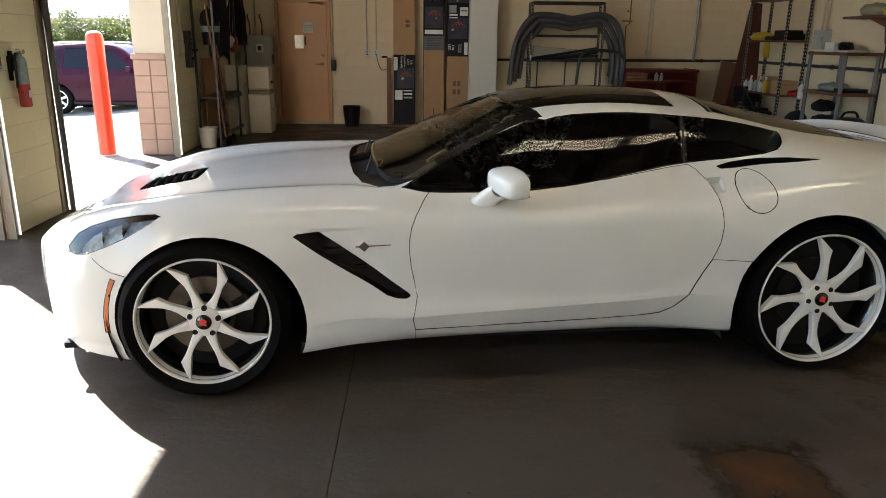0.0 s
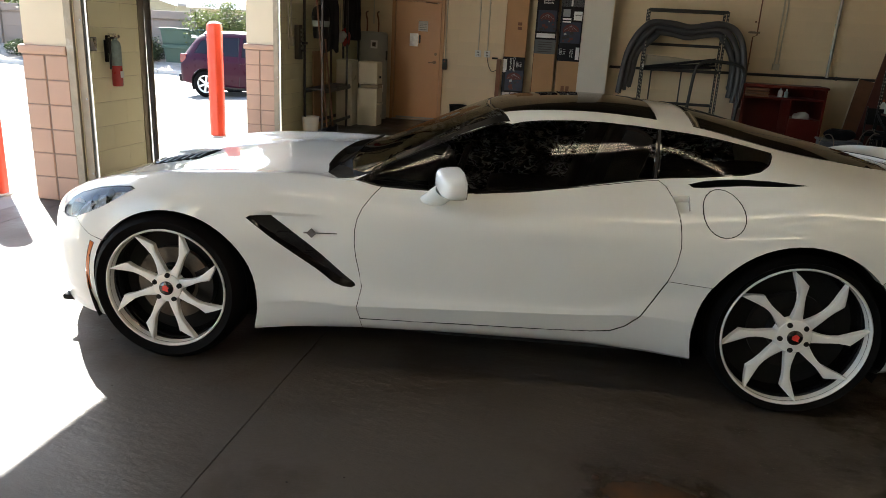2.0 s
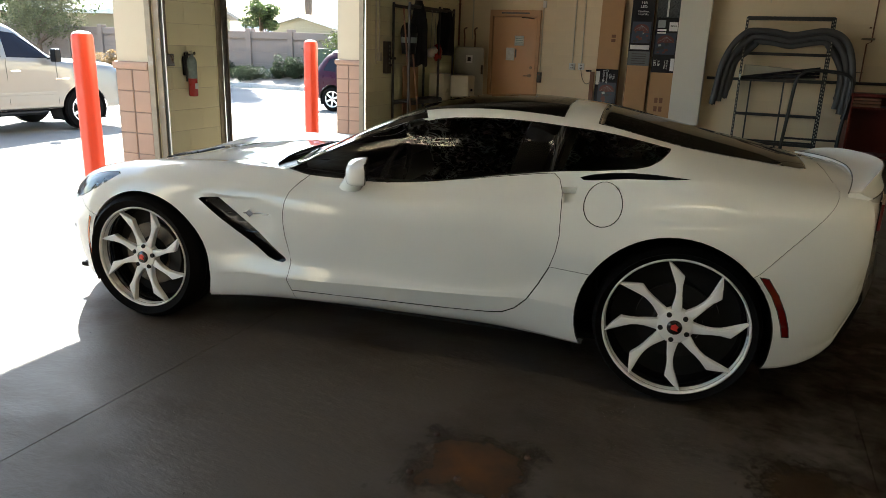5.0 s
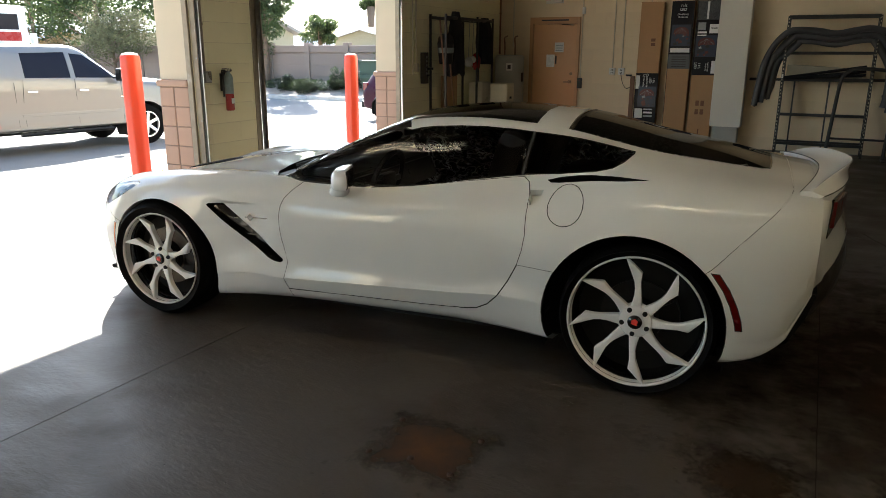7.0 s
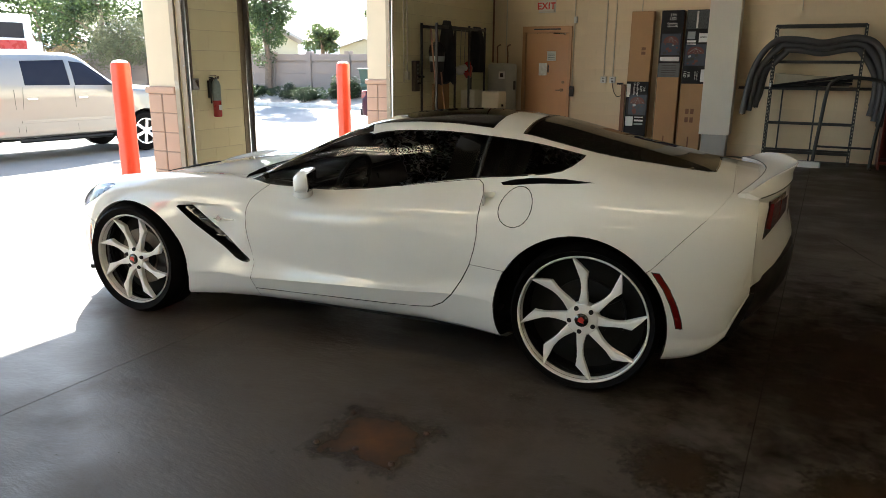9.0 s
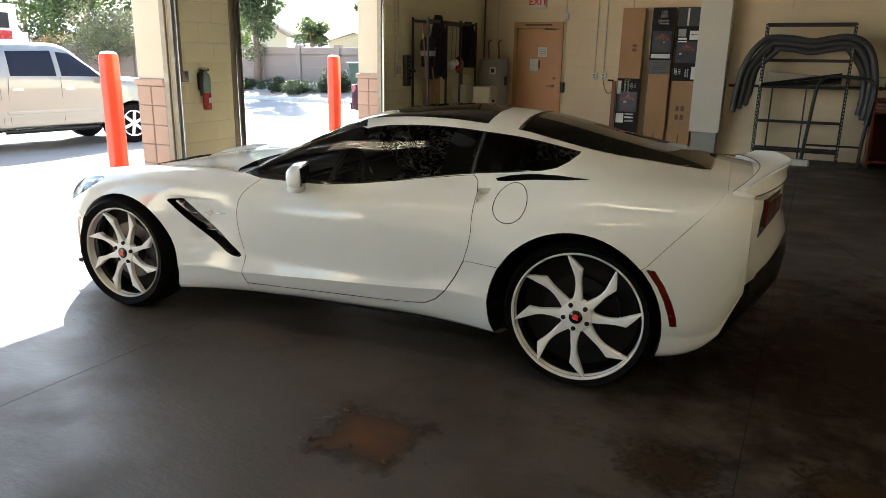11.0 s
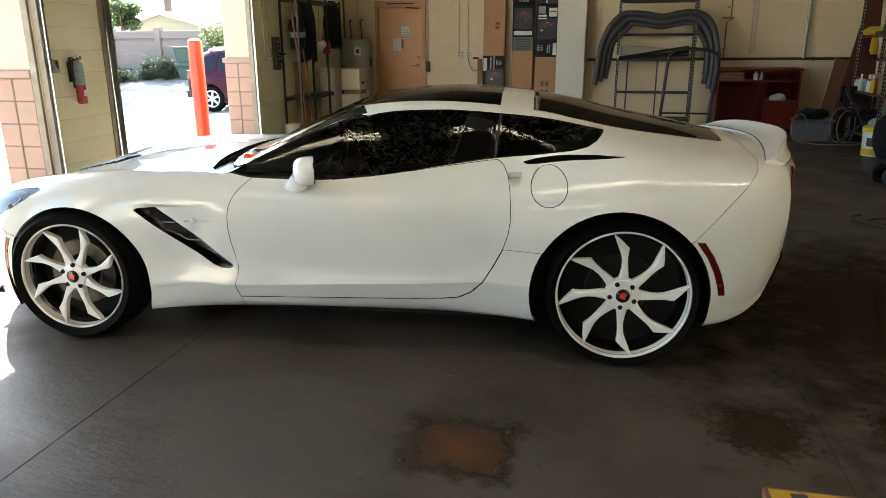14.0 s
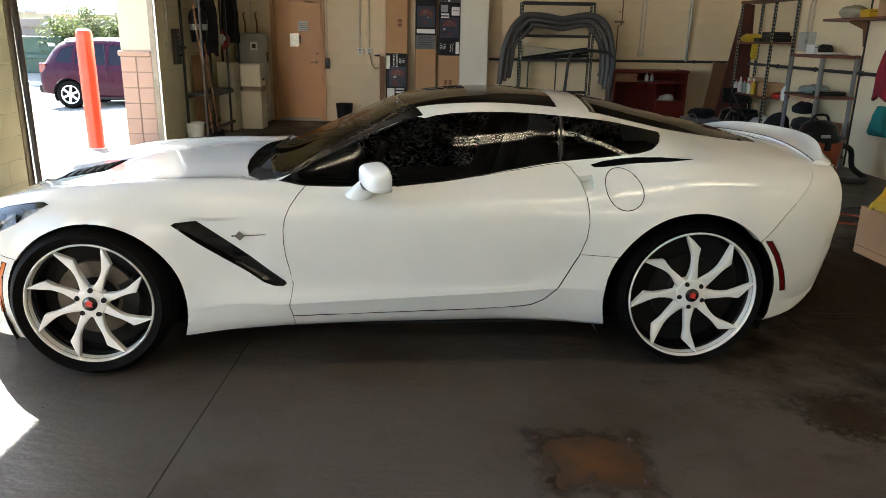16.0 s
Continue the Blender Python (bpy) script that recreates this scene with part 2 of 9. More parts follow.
M = {
    "concrete": floor_coat("floor_concrete", (0.086, 0.073, 0.059), 0.46, var=0.16, scale=2.2, fine=60, bump=0.10, stain=(0.046, 0.033, 0.022), stain_at=0.57, stain_scale=0.9, rough_var=0.14, spec=0.15),
    "joint": surface("joint_dark", (0.014, 0.009, 0.006), 0.95),
    "lot": surface("lot_concrete", (0.24, 0.222, 0.20), 0.85, var=0.12, scale=0.8, fine=40, bump=0.3, stain=(0.195, 0.18, 0.165), stain_scale=0.25),
    "gravel": surface("planter_gravel", (0.42, 0.34, 0.27), 0.95, var=0.3, scale=5, fine=30, bump=0.8, depth=0.02),
    "kerb": surface("kerb_concrete", (0.5, 0.47, 0.43), 0.85, var=0.15),
    "cmu": surface("painted_block_beige", (0.80, 0.665, 0.46), 0.55, var=0.05, scale=1.5, fine=120, bump=0.3, depth=0.002, per_piece=0.02),
    "cmu_yellow": surface("painted_block_cream", (0.88, 0.83, 0.56), 0.5, var=0.05, scale=2, fine=120, bump=0.35, depth=0.003, per_piece=0.015),
    "stucco": surface("exterior_stucco", (0.56, 0.48, 0.345), 0.9, var=0.06, scale=3, fine=220, bump=0.5, depth=0.003),
    "dark_wall": surface("unseen_wall_block", (0.20, 0.18, 0.155), 0.8, var=0.1, scale=2),
    "split_tile": surface("pink_facing_block", (0.40, 0.255, 0.18), 0.8, var=0.08, scale=7, fine=160, bump=0.4, depth=0.003, per_piece=0.05),
    "mortar": surface("mortar", (0.22, 0.155, 0.12), 0.95, var=0.1),
    "ceiling": surface("ceiling_deck", (0.185, 0.163, 0.13), 0.8, var=0.06),
    "galv": surface("galvanised_steel", (0.36, 0.36, 0.34), 0.48, metal=0.9, var=0.2, scale=14, bump=0.05),
    "track_steel": surface("dull_track_steel", (0.34, 0.335, 0.31), 0.65, metal=0.0, var=0.25, scale=14, bump=0.05, spec=0.2),
    "alu": surface("brushed_aluminium", (0.75, 0.75, 0.76), 0.3, metal=1.0, var=0.06),
    "old_brass": surface("tarnished_brass", (0.30, 0.20, 0.11), 0.42, metal=0.9, var=0.2, scale=30),
    "chrome": surface("chrome", (0.85, 0.85, 0.86), 0.08, metal=1.0, var=0.03, bump=0),
    "brown_steel": surface("brown_jamb_steel", (0.30, 0.25, 0.18), 0.6, var=0.25, scale=9, spec=0.25, stain=(0.42, 0.38, 0.32), stain_at=0.68, stain_scale=5),
    "bollard": surface("bollard_orange_plastic", (0.62, 0.050, 0.014), 0.45, var=0.07, scale=3, bump=0.06, stain=(0.56, 0.085, 0.04), stain_scale=2.5),
    "dark_case": surface("dark_control_case", (0.060, 0.050, 0.036), 0.5, var=0.2, scale=12),
    "white_cap": surface("faded_cap", (0.8, 0.74, 0.70), 0.6),
    "red_paint": surface("red_enamel", (0.36, 0.016, 0.014), 0.28, var=0.06, coat=0.4),
    "label_grey": surface("label_grey", (0.30, 0.35, 0.34), 0.5),
    "label_teal": surface("label_teal", (0.24, 0.31, 0.30), 0.5, var=0.3, scale=30),
    "rubber": surface("rubber_black", (0.022, 0.021, 0.021), 0.62, var=0.2, scale=20, bump=0.15),
    "tyre": surface("tyre_rubber", (0.0045, 0.0042, 0.0042), 0.7, var=0.25, scale=12, bump=0.12, spec=0.06),
    "plastic_black": surface("black_plastic", (0.007, 0.007, 0.0075), 0.36, var=0.12, bump=0.05, spec=0.25),
    "gloss_black": surface("gloss_black_trim", (0.008, 0.008, 0.009), 0.08, var=0.05, bump=0, coat=1.0),
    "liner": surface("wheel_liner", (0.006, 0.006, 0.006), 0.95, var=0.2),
    "car_white": paint("car_white_paint", (0.82, 0.83, 0.80)),
    "wheel_white": paint("wheel_white_paint", (0.90, 0.90, 0.88), orange=0.0),
    "car_red": surface("suv_maroon_paint", (0.030, 0.003, 0.012), 0.35, var=0.05, spec=0.15, coat=0.08, bump=0),
    "truck_silver": paint("truck_silver_paint", (0.22, 0.21, 0.19), flake=0.5),
    "screen": glass("windscreen_glass", (0.42, 0.46, 0.42)),
    "tinted": glass("tinted_glass", (0.70, 0.72, 0.73)),
    "roof_glass": glass("dark_roof_glass", (0.03, 0.028, 0.025)),
    "clear": glass("clear_lens", (0.85, 0.88, 0.9)),
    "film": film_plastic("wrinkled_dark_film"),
    # Pale blue puts the mirrored sky into the headlight housing's colour.
    "lamp_sky": surface("headlight_sky_tint", (0.72, 0.80, 0.90), 0.25, metal=0.15, var=0.3, scale=30, bump=0),
    "lamp_red": surface("red_lens", (0.12, 0.004, 0.004), 0.12, var=0.15, coat=1.0, bump=0),
    "lamp_amber": surface("amber_lens", (0.62, 0.17, 0.05), 0.22, var=0.1, coat=1.0, bump=0),
    # Rear brake disc, coloured near black for the shade inside the wheel.
    "shaded_disc": surface("shaded_disc_steel", (0.010, 0.009, 0.008), 0.7, metal=0.3, var=0.3, scale=20),
    "disc": surface("brake_disc_steel", (0.11, 0.095, 0.075), 0.45, metal=0.6, var=0.3, scale=20),
    "seat": surface("black_leather", (0.007, 0.0065, 0.0065), 0.6, var=0.2, scale=10, spec=0.15),
    "door_paint": surface("tan_door_enamel", (0.62, 0.335, 0.155), 0.42, var=0.05, scale=3, fine=30, bump=0.05, stain=(0.54, 0.28, 0.12), stain_at=0.68),
    "door_frame": surface("tan_frame_enamel", (0.56, 0.31, 0.145), 0.45, var=0.06, bump=0.06),
    "paper": surface("paper_white", (0.78, 0.78, 0.76), 0.6, var=0.04),
    "sleeve": surface("plastic_sleeve", (0.72, 0.73, 0.73), 0.12, var=0.2, scale=18, bump=0.8, depth=0.01, coat=1.0),
    "dark_text": surface("print_dark", (0.05, 0.045, 0.045), 0.6),
    "white_text": surface("print_white", (0.8, 0.8, 0.8), 0.6),
    "red_text": surface("print_red", (0.75, 0.05, 0.04), 0.5),
    "cardboard": surface("cardboard", (0.47, 0.285, 0.145), 0.8, var=0.08, scale=3, fine=70, bump=0.12, per_piece=0.05),
    "box_black": surface("printed_black_carton", (0.010, 0.010, 0.014), 0.6, var=0.15, scale=6, spec=0.25),
    "box_grey": surface("printed_grey_panel", (0.10, 0.11, 0.12), 0.45, var=0.15),
    "white_board": surface("white_pilaster_paint", (0.76, 0.73, 0.65), 0.55, var=0.04, scale=2),
    "black_steel": surface("black_rack_steel", (0.02, 0.02, 0.021), 0.42, var=0.25, scale=14),
    "foam": surface("grey_foam_pipe", (0.060, 0.060, 0.064), 0.45, var=0.2, scale=9, bump=0.2),
    "canvas": surface("khaki_fabric", (0.36, 0.33, 0.25), 0.9, var=0.12, bump=0.4),
    "cherry": surface("dark_cherry_laminate", (0.105, 0.013, 0.009), 0.4, var=0.2, scale=4, fine=40, bump=0.04, spec=0.25),
    "dark_wood": surface("dark_stained_board", (0.085, 0.022, 0.017), 0.4, var=0.25, scale=3, fine=30, bump=0.08),
    "brown_wood": surface("brown_wood", (0.20, 0.095, 0.05), 0.55, var=0.25, scale=5, fine=45),
    "shelf_wood": surface("shelf_particle_board", (0.15, 0.055, 0.035), 0.6, var=0.25, scale=6, fine=60),
    "grey_post": surface("grey_resin_post", (0.17, 0.165, 0.17), 0.5, var=0.1),
    "grey_metal": surface("grey_painted_metal", (0.42, 0.42, 0.40), 0.45, var=0.1),
    "yellow": surface("yellow_plastic", (0.72, 0.45, 0.02), 0.4, var=0.1),
    "yellow_cloth": surface("yellow_cloth", (0.62, 0.42, 0.03), 0.9, var=0.2, bump=0.5),
    "blue": surface("blue_cloth", (0.03, 0.09, 0.42), 0.85, var=0.2, bump=0.5),
    "teal": surface("teal_cloth", (0.02, 0.17, 0.17), 0.9, var=0.2, bump=0.5),
    "wine": surface("wine_cloth", (0.22, 0.012, 0.025), 0.9, var=0.2, bump=0.5),
    "black_cloth": surface("black_cloth", (0.005, 0.005, 0.007), 0.9, var=0.3, scale=8, bump=0.5),
    "hose_tan": surface("tan_hose", (0.26, 0.20, 0.15), 0.5, var=0.1),
    "tub_grey": surface("grey_tub_plastic", (0.10, 0.105, 0.12), 0.5, var=0.1),
    "worn_yellow": surface("worn_yellow_paint", (0.62, 0.36, 0.03), 0.6, var=0.15, stain=(0.22, 0.12, 0.05), stain_at=0.60, stain_scale=14),
    "orange": surface("orange_plastic", (0.34, 0.06, 0.01), 0.4, var=0.12),
    "cream_plastic": surface("cream_plastic", (0.66, 0.61, 0.49), 0.35, var=0.05),
    "white_plastic": surface("white_plastic", (0.75, 0.75, 0.72), 0.35, var=0.05),
    "grey_tank": surface("grey_heater_enamel", (0.40, 0.40, 0.37), 0.4, var=0.08),
    "conduit": surface("painted_conduit", (0.60, 0.54, 0.43), 0.5, var=0.06),
    "black_pipe": surface("black_pipe", (0.03, 0.028, 0.027), 0.5, var=0.2),
    "bottle": surface("bottle_white", (0.7, 0.7, 0.68), 0.3, var=0.1),
    "tube": glow("lamp_tube", (1.0, 0.78, 0.52), 1.25),
    "exit_face": surface("exit_face", (0.80, 0.74, 0.66), 0.4, var=0.03),
    "fence": surface("fence_panel_concrete", (0.255, 0.195, 0.158), 0.9, var=0.08, scale=2, bump=0.4, per_piece=0.05),
    "house": surface("house_wall", (0.36, 0.315, 0.215), 0.9, var=0.06),
    "roofing": surface("pale_roofing", (0.30, 0.275, 0.25), 0.9, var=0.1),
    "fascia": surface("white_fascia", (0.78, 0.78, 0.77), 0.6),
    "bark": surface("bark", (0.16, 0.11, 0.075), 0.95, var=0.3, scale=12, bump=0.8, depth=0.02),
    "pine": leaf("leaf_pine", (0.052, 0.075, 0.022)),
    "bushy": leaf("leaf_bush", (0.065, 0.08, 0.02)),
    "olive": leaf("leaf_olive", (0.15, 0.145, 0.07)),
    "mound": leaf("leaf_mound", (0.022, 0.034, 0.010)),
    "straw": leaf("leaf_straw", (0.24, 0.16, 0.075)),
    "dumpster": surface("dumpster_green", (0.032, 0.062, 0.042), 0.55, var=0.15),
    "line_white": surface("parking_line", (0.65, 0.64, 0.62), 0.8, var=0.12),
    # The blue haze of distance is mixed into the hill colour.
    "hill": surface("far_hill", (0.30, 0.34, 0.42), 1.0, var=0.12, scale=0.02, fine=0.2, bump=0),
    "rust": stain_sheet("rust_stain", (0.062, 0.038, 0.022), (0.135, 0.058, 0.019), 0.27, 0.36, 9, 0.25, True),
    "spill": stain_sheet("floor_spill", (0.024, 0.012, 0.005), (0.052, 0.029, 0.012), 0.42, 0.66, 24, 0.25),
    "oil_shade": stain_sheet("oil_shade_stain", (0.016, 0.0065, 0.003), (0.033, 0.0155, 0.0075), 3.4, 0.64, 5),
    "bolt": surface("rusty_bolt", (0.05, 0.028, 0.018), 0.6, metal=0.6, var=0.3),
}

# ---- building tools ----
def part(name, bm, material, parent, label="", smooth=False, bevel=0.0):
    """Links a bmesh as one mesh object under a thing, a part or (parent None) at top level."""
    me = bpy.data.meshes.new(name)
    if smooth:
        for f in bm.faces:
            f.smooth = True
    for f in bm.faces:
        f.material_index = 0
    bm.to_mesh(me)
    bm.free()
    me.materials.append(M[material] if isinstance(material, str) else material)
    ob = new(name, me)
    ob.parent = parent
    if label:
        ob["label"] = label
    if smooth == "auto":
        sharpen(me)
    elif smooth == "crease":
        sharpen(me, 20)
    return ob


def sharpen(me, angle=38):
    b = bmesh.new()
    b.from_mesh(me)
    for e in b.edges:
        if len(e.link_faces) == 2 and e.calc_face_angle(0) > radians(angle):
            e.smooth = False
    b.to_mesh(me)
    b.free()


def thing(name, m, label, category, group="", kind=""):
    """An Empty at the base of a thing."""
    ob = new(name)
    ob.empty_display_size = 0.05
    ob.matrix_world = m
    return tagged(ob, label, category, group, kind)


def box(bm, c, s, bevel=0.0, turn=None):
    m = Matrix.Translation(c) @ (turn if turn else Matrix()) @ Matrix.Diagonal((s[0], s[1], s[2], 1))
    made = bmesh.ops.create_cube(bm, size=1, matrix=m)
    if bevel:
        edges = list({e for v in made["verts"] for e in v.link_edges})
        bmesh.ops.bevel(bm, geom=edges, offset=bevel, segments=2, affect="EDGES", profile=0.6)
    return bm


def boxes(*rows, bevel=0.0):
    bm = bmesh.new()
    for c, s in rows:
        box(bm, c, s, bevel)
    return bm


def span(lo, hi, bevel=0.0):
    """A box between two corners."""
    bm = bmesh.new()
    return box(bm, [(a + b) / 2 for a, b in zip(lo, hi)], [abs(b - a) for a, b in zip(lo, hi)], bevel)


def tube(bm, pts, r, n=10, caps=True):
    """A round bar along a line of points; r is one radius or one for each point."""
    pts = [Vector(p) for p in pts]
    rings, side = [], None
    for i, p in enumerate(pts):
        d = (pts[min(i + 1, len(pts) - 1)] - pts[max(i - 1, 0)]).normalized()
        if side is None:
            side = d.orthogonal().normalized()
        side = (side - d * side.dot(d)).normalized()
        up = d.cross(side)
        rad = r[i] if isinstance(r, (list, tuple)) else r
        rings.append([bm.verts.new(p + rad * (math.cos(a) * side + math.sin(a) * up)) for a in (2 * math.pi * k / n for k in range(n))])
    for a, b in zip(rings, rings[1:]):
        for k in range(n):
            bm.faces.new((a[k], a[(k + 1) % n], b[(k + 1) % n], b[k]))
    if caps:
        bm.faces.new(rings[0][::-1])
        bm.faces.new(rings[-1])
    return bm


def bar(p, q, r, n=10):
    return tube(bmesh.new(), [p, q], r, n)


def curve_pts(pts, per=6):
    """A smooth line through points."""
    pts = [Vector(p) for p in pts]
    out = []
    for i in range(len(pts) - 1):
        a, b, c, d = pts[max(i - 1, 0)], pts[i], pts[i + 1], pts[min(i + 2, len(pts) - 1)]
        for k in range(per):
            t = k / per
            out.append(0.5 * (2 * b + (c - a) * t + (2 * a - 5 * b + 4 * c - d) * t * t + (3 * b - 3 * c + d - a) * t ** 3))
    return out + [pts[-1]]


def lathe(bm, prof, n=48, axis="Y", at=(0, 0, 0), arc=2 * math.pi, closed=True):
    """Turns a profile of (radius, height) round an axis through at."""
    at = Vector(at)
    rings = []
    for k in range(n if closed else n + 1):
        a = arc * k / n
        ring = []
        for r, h in prof:
            x, z = r * math.cos(a), r * math.sin(a)
            p = Vector((x, h, z)) if axis == "Y" else Vector((x, z, h)) if axis == "Z" else Vector((h, x, z))
            ring.append(bm.verts.new(at + p))
        rings.append(ring)
    for k in range(n):
        a, b = rings[k], rings[(k + 1) % len(rings)]
        for i in range(len(prof) - 1):
            bm.faces.new((a[i], a[i + 1], b[i + 1], b[i]))
    bmesh.ops.remove_doubles(bm, verts=bm.verts, dist=1e-6)
    bmesh.ops.recalc_face_normals(bm, faces=bm.faces)
    return bm


def prism(bm, pts, lift, close=True):
    """A flat outline of 3D points, thickened along lift."""
    lift = Vector(lift)
    a = [bm.verts.new(p) for p in pts]
    b = [bm.verts.new(Vector(p) + lift) for p in pts]
    n = len(pts)
    bm.faces.new(a[::-1])
    bm.faces.new(b)
    for k in range(n):
        bm.faces.new((a[k], a[(k + 1) % n], b[(k + 1) % n], b[k]))
    bmesh.ops.recalc_face_normals(bm, faces=bm.faces)
    return bm


def writing(name, text, size, m, material, parent, spacing=1.0, bold=0.0):
    """Words in the built-in font, as a thin mesh under parent."""
    cu = bpy.data.curves.new(name, "FONT")
    cu.body, cu.size, cu.align_x, cu.align_y, cu.extrude = text, size, "CENTER", "CENTER", 0.0008
    cu.space_character, cu.offset, cu.resolution_u = spacing, bold, 2
    tmp = new(name, cu)
    bpy.context.view_layer.update()
    me = bpy.data.meshes.new_from_object(tmp)
    bpy.data.objects.remove(tmp)
    me.materials.clear()
    me.materials.append(M[material])
    ob = new(name, me)
    ob.parent = parent
    ob.matrix_local = m
    return ob


def noisy(bm, amount, scale, seed=0.0):
    for v in bm.verts:
        d = noise.noise_vector(v.co * scale + Vector((seed, seed * 1.7, seed * 0.3)))
        v.co += d * amount
    return bm

# ---- the hall: floor, walls, ceiling ----
XW, XO, XE, YN, YS, ZC, HEAD = -2.96, -3.42, 5.78, 12.95, -6.0, 4.4, 3.12
BAYS = [(-5.18, -2.31), (-1.36, 1.51), (2.46, 5.33), (6.28, 9.15)]

floor = tagged(part("floor", span((XO, YS, -0.25), (XE, YN, -0.004)), "joint", None), "grey-brown stained concrete garage floor with saw-cut joints", "floor", kind="structure")

wall_north = tagged(new("wall_north"), "beige painted concrete block back wall", "wall", kind="structure")
for lo, hi in (((XO, YN + 0.003, 0), (-2.30, YN + 0.3, ZC)), ((-1.46, YN + 0.003, 0), (XE + 0.3, YN + 0.3, ZC)), ((-2.30, YN + 0.003, 2.09), (-1.46, YN + 0.3, ZC))):
    part("wall_core", span(lo, hi), "cmu", wall_north)
wall_east = tagged(new("wall_east"), "beige painted block side wall behind the shelves", "wall", kind="structure")
part("wall_core", span((XE + 0.003, YS, 0), (XE + 0.3, YN, ZC)), "cmu", wall_east)
# Unseen end wall; its dark colour keeps light from bouncing back.
wall_south = tagged(part("wall_south", span((XO, YS - 0.3, 0), (XE + 0.3, YS, ZC)), "dark_wall", None), "unseen dark wall added behind to close the hall", "wall", kind="structure")
ceiling = tagged(part("ceiling", span((XO, YS - 0.3, ZC), (XE + 0.3, YN + 0.3, ZC + 0.25)), "ceiling", None), "dark brown-grey steel roof deck", "ceiling", kind="structure")
header = tagged(part("wall_west_header", span((XO, YS, HEAD), (XW, YN, ZC)), "stucco", None), "cream wall above the garage door openings", "wall", kind="structure")

PIERS = [(YS, -5.18), (-2.31, -1.36), (1.51, 2.46), (5.33, 6.21), (9.36, YN)]
pier_walls = []
for k, (a, b) in enumerate(PIERS):
    w = tagged(new("wall_west_%d" % (k + 1)), "cream painted block pier between garage doors, pink facing block low on its jamb", "wall", kind="structure")
    part("wall_core", span((XO, a, 0), (XW - 0.003, b, HEAD)), "stucco", w)
    pier_walls.append(w)
    if a > YS:
        part("cap_course", span((XO - 0.04, a - 0.034, 1.175), (-3.032, a + 0.1, 1.245), 0.022), "split_tile", w, "pink sill course")
        part("jamb_plate", span((-3.028, a - 0.026, 0), (XW - 0.006, a - 0.001, HEAD), 0.003), "brown_steel", w, "worn brown steel plate on the jamb")
        part("mortar_bed", span((XO - 0.012, a - 0.012, 0), (-3.034, a - 0.001, 1.175)), "mortar", w)
    part("mortar_bed", span((XO - 0.02, a + 0.002, 0), (XO - 0.001, b - 0.002, 1.175)), "mortar", w)


def door_track(y, side):
    """Steel angle and roller track beside a garage door opening; side is +1 where the opening lies towards +y."""
    t = thing("door_track", pose(XW, y, 0), "galvanised overhead door track on a dark steel jamb angle", "door track", "garage door tracks")
    part("jamb_angle", boxes(((0.036, -side * 0.004, HEAD / 2), (0.066, 0.008, HEAD)), ((0.006, -side * 0.055, HEAD / 2), (0.012, 0.092, HEAD))), "brown_steel", t, "worn dark brown steel angle")
    bm = bmesh.new()
    n = 9
    prof = [(0.045 + 0.026 * math.cos(a), -side * (0.040 + 0.024 * math.sin(a))) for a in (math.pi * (0.05 + 1.55 * k / n) for k in range(n + 1))]
    rows = [[bm.verts.new((x + 0.01, yy, z)) for x, yy in prof] for z in (0.02, HEAD)]
    for k in range(n):
        bm.faces.new((rows[0][k], rows[0][k + 1], rows[1][k + 1], rows[1][k]))
    bmesh.ops.solidify(bm, geom=bm.faces[:], thickness=0.003)
    part("track", bm, "track_steel", t, "dull galvanised track", smooth=True)
    for z in (0.25, 0.85, 1.45, 2.05, 2.65):
        br = part("bracket", boxes(((0.045, -side * 0.012, z), (0.06, 0.008, 0.05)), bevel=0.002), "galv", t)
        part("bolt", bar((0.055, -side * 0.012, z), (0.055, side * 0.006, z), 0.008, 6), "galv", br)
    return t


for a, b in BAYS:
    door_track(a, 1)
    door_track(b, -1)

# unseen panel doors, added rolled up under the ceiling; dark so glass mirrors little
for a, b in BAYS:
    d = thing("garage_door", pose(XW, a, 0), "unseen brown sectional garage door added raised under the ceiling", "garage door", "garage doors")
    for k in range(5):
        part("panel", span((0.25 + k * 0.56, 0.05, 3.35), (0.25 + k * 0.56 + 0.55, b - a - 0.05, 3.39), 0.006), "ceiling", d)
    for y in (0.02, b - a - 0.02):
        part("rail", bar((0.05, y, 3.32), (3.2, y, 3.34), 0.02, 6), "galv", d)

# personnel door
door_1 = thing("door_1", pose(-1.88, YN, 0), "closed tan steel door with papers taped to it", "door", kind="structure")
fr = bmesh.new()
for c, s in (((-0.44, -0.012, 1.07), (0.055, 0.07, 2.14)), ((0.44, -0.012, 1.07), (0.055, 0.07, 2.14)), ((0, -0.012, 2.085), (0.825, 0.07, 0.11))):
    box(fr, c, s, 0.004)
part("door_frame", fr, "door_frame", door_1, "tan steel frame")
fr = bmesh.new()
for c, s in (((-0.408, 0.045, 1.015), (0.015, 0.05, 2.03)), ((0.408, 0.045, 1.015), (0.015, 0.05, 2.03)), ((0, 0.045, 2.026), (0.80, 0.05, 0.012))):
    box(fr, c, s)
part("door_stop", fr, "door_frame", door_1)
part("door_leaf", span((-0.398, 0.004, 0.012), (0.398, 0.048, 2.018), 0.003), "door_paint", door_1)
part("header_strip", span((-0.25, -0.052, 2.075), (0.26, -0.048, 2.10)), "dark_text", door_1, "dark strip of small print")
part("kick_scuff", span((-0.36, 0.001, 0.02), (0.36, 0.0035, 0.05), 0.001), "galv", door_1)
hb = bmesh.new()
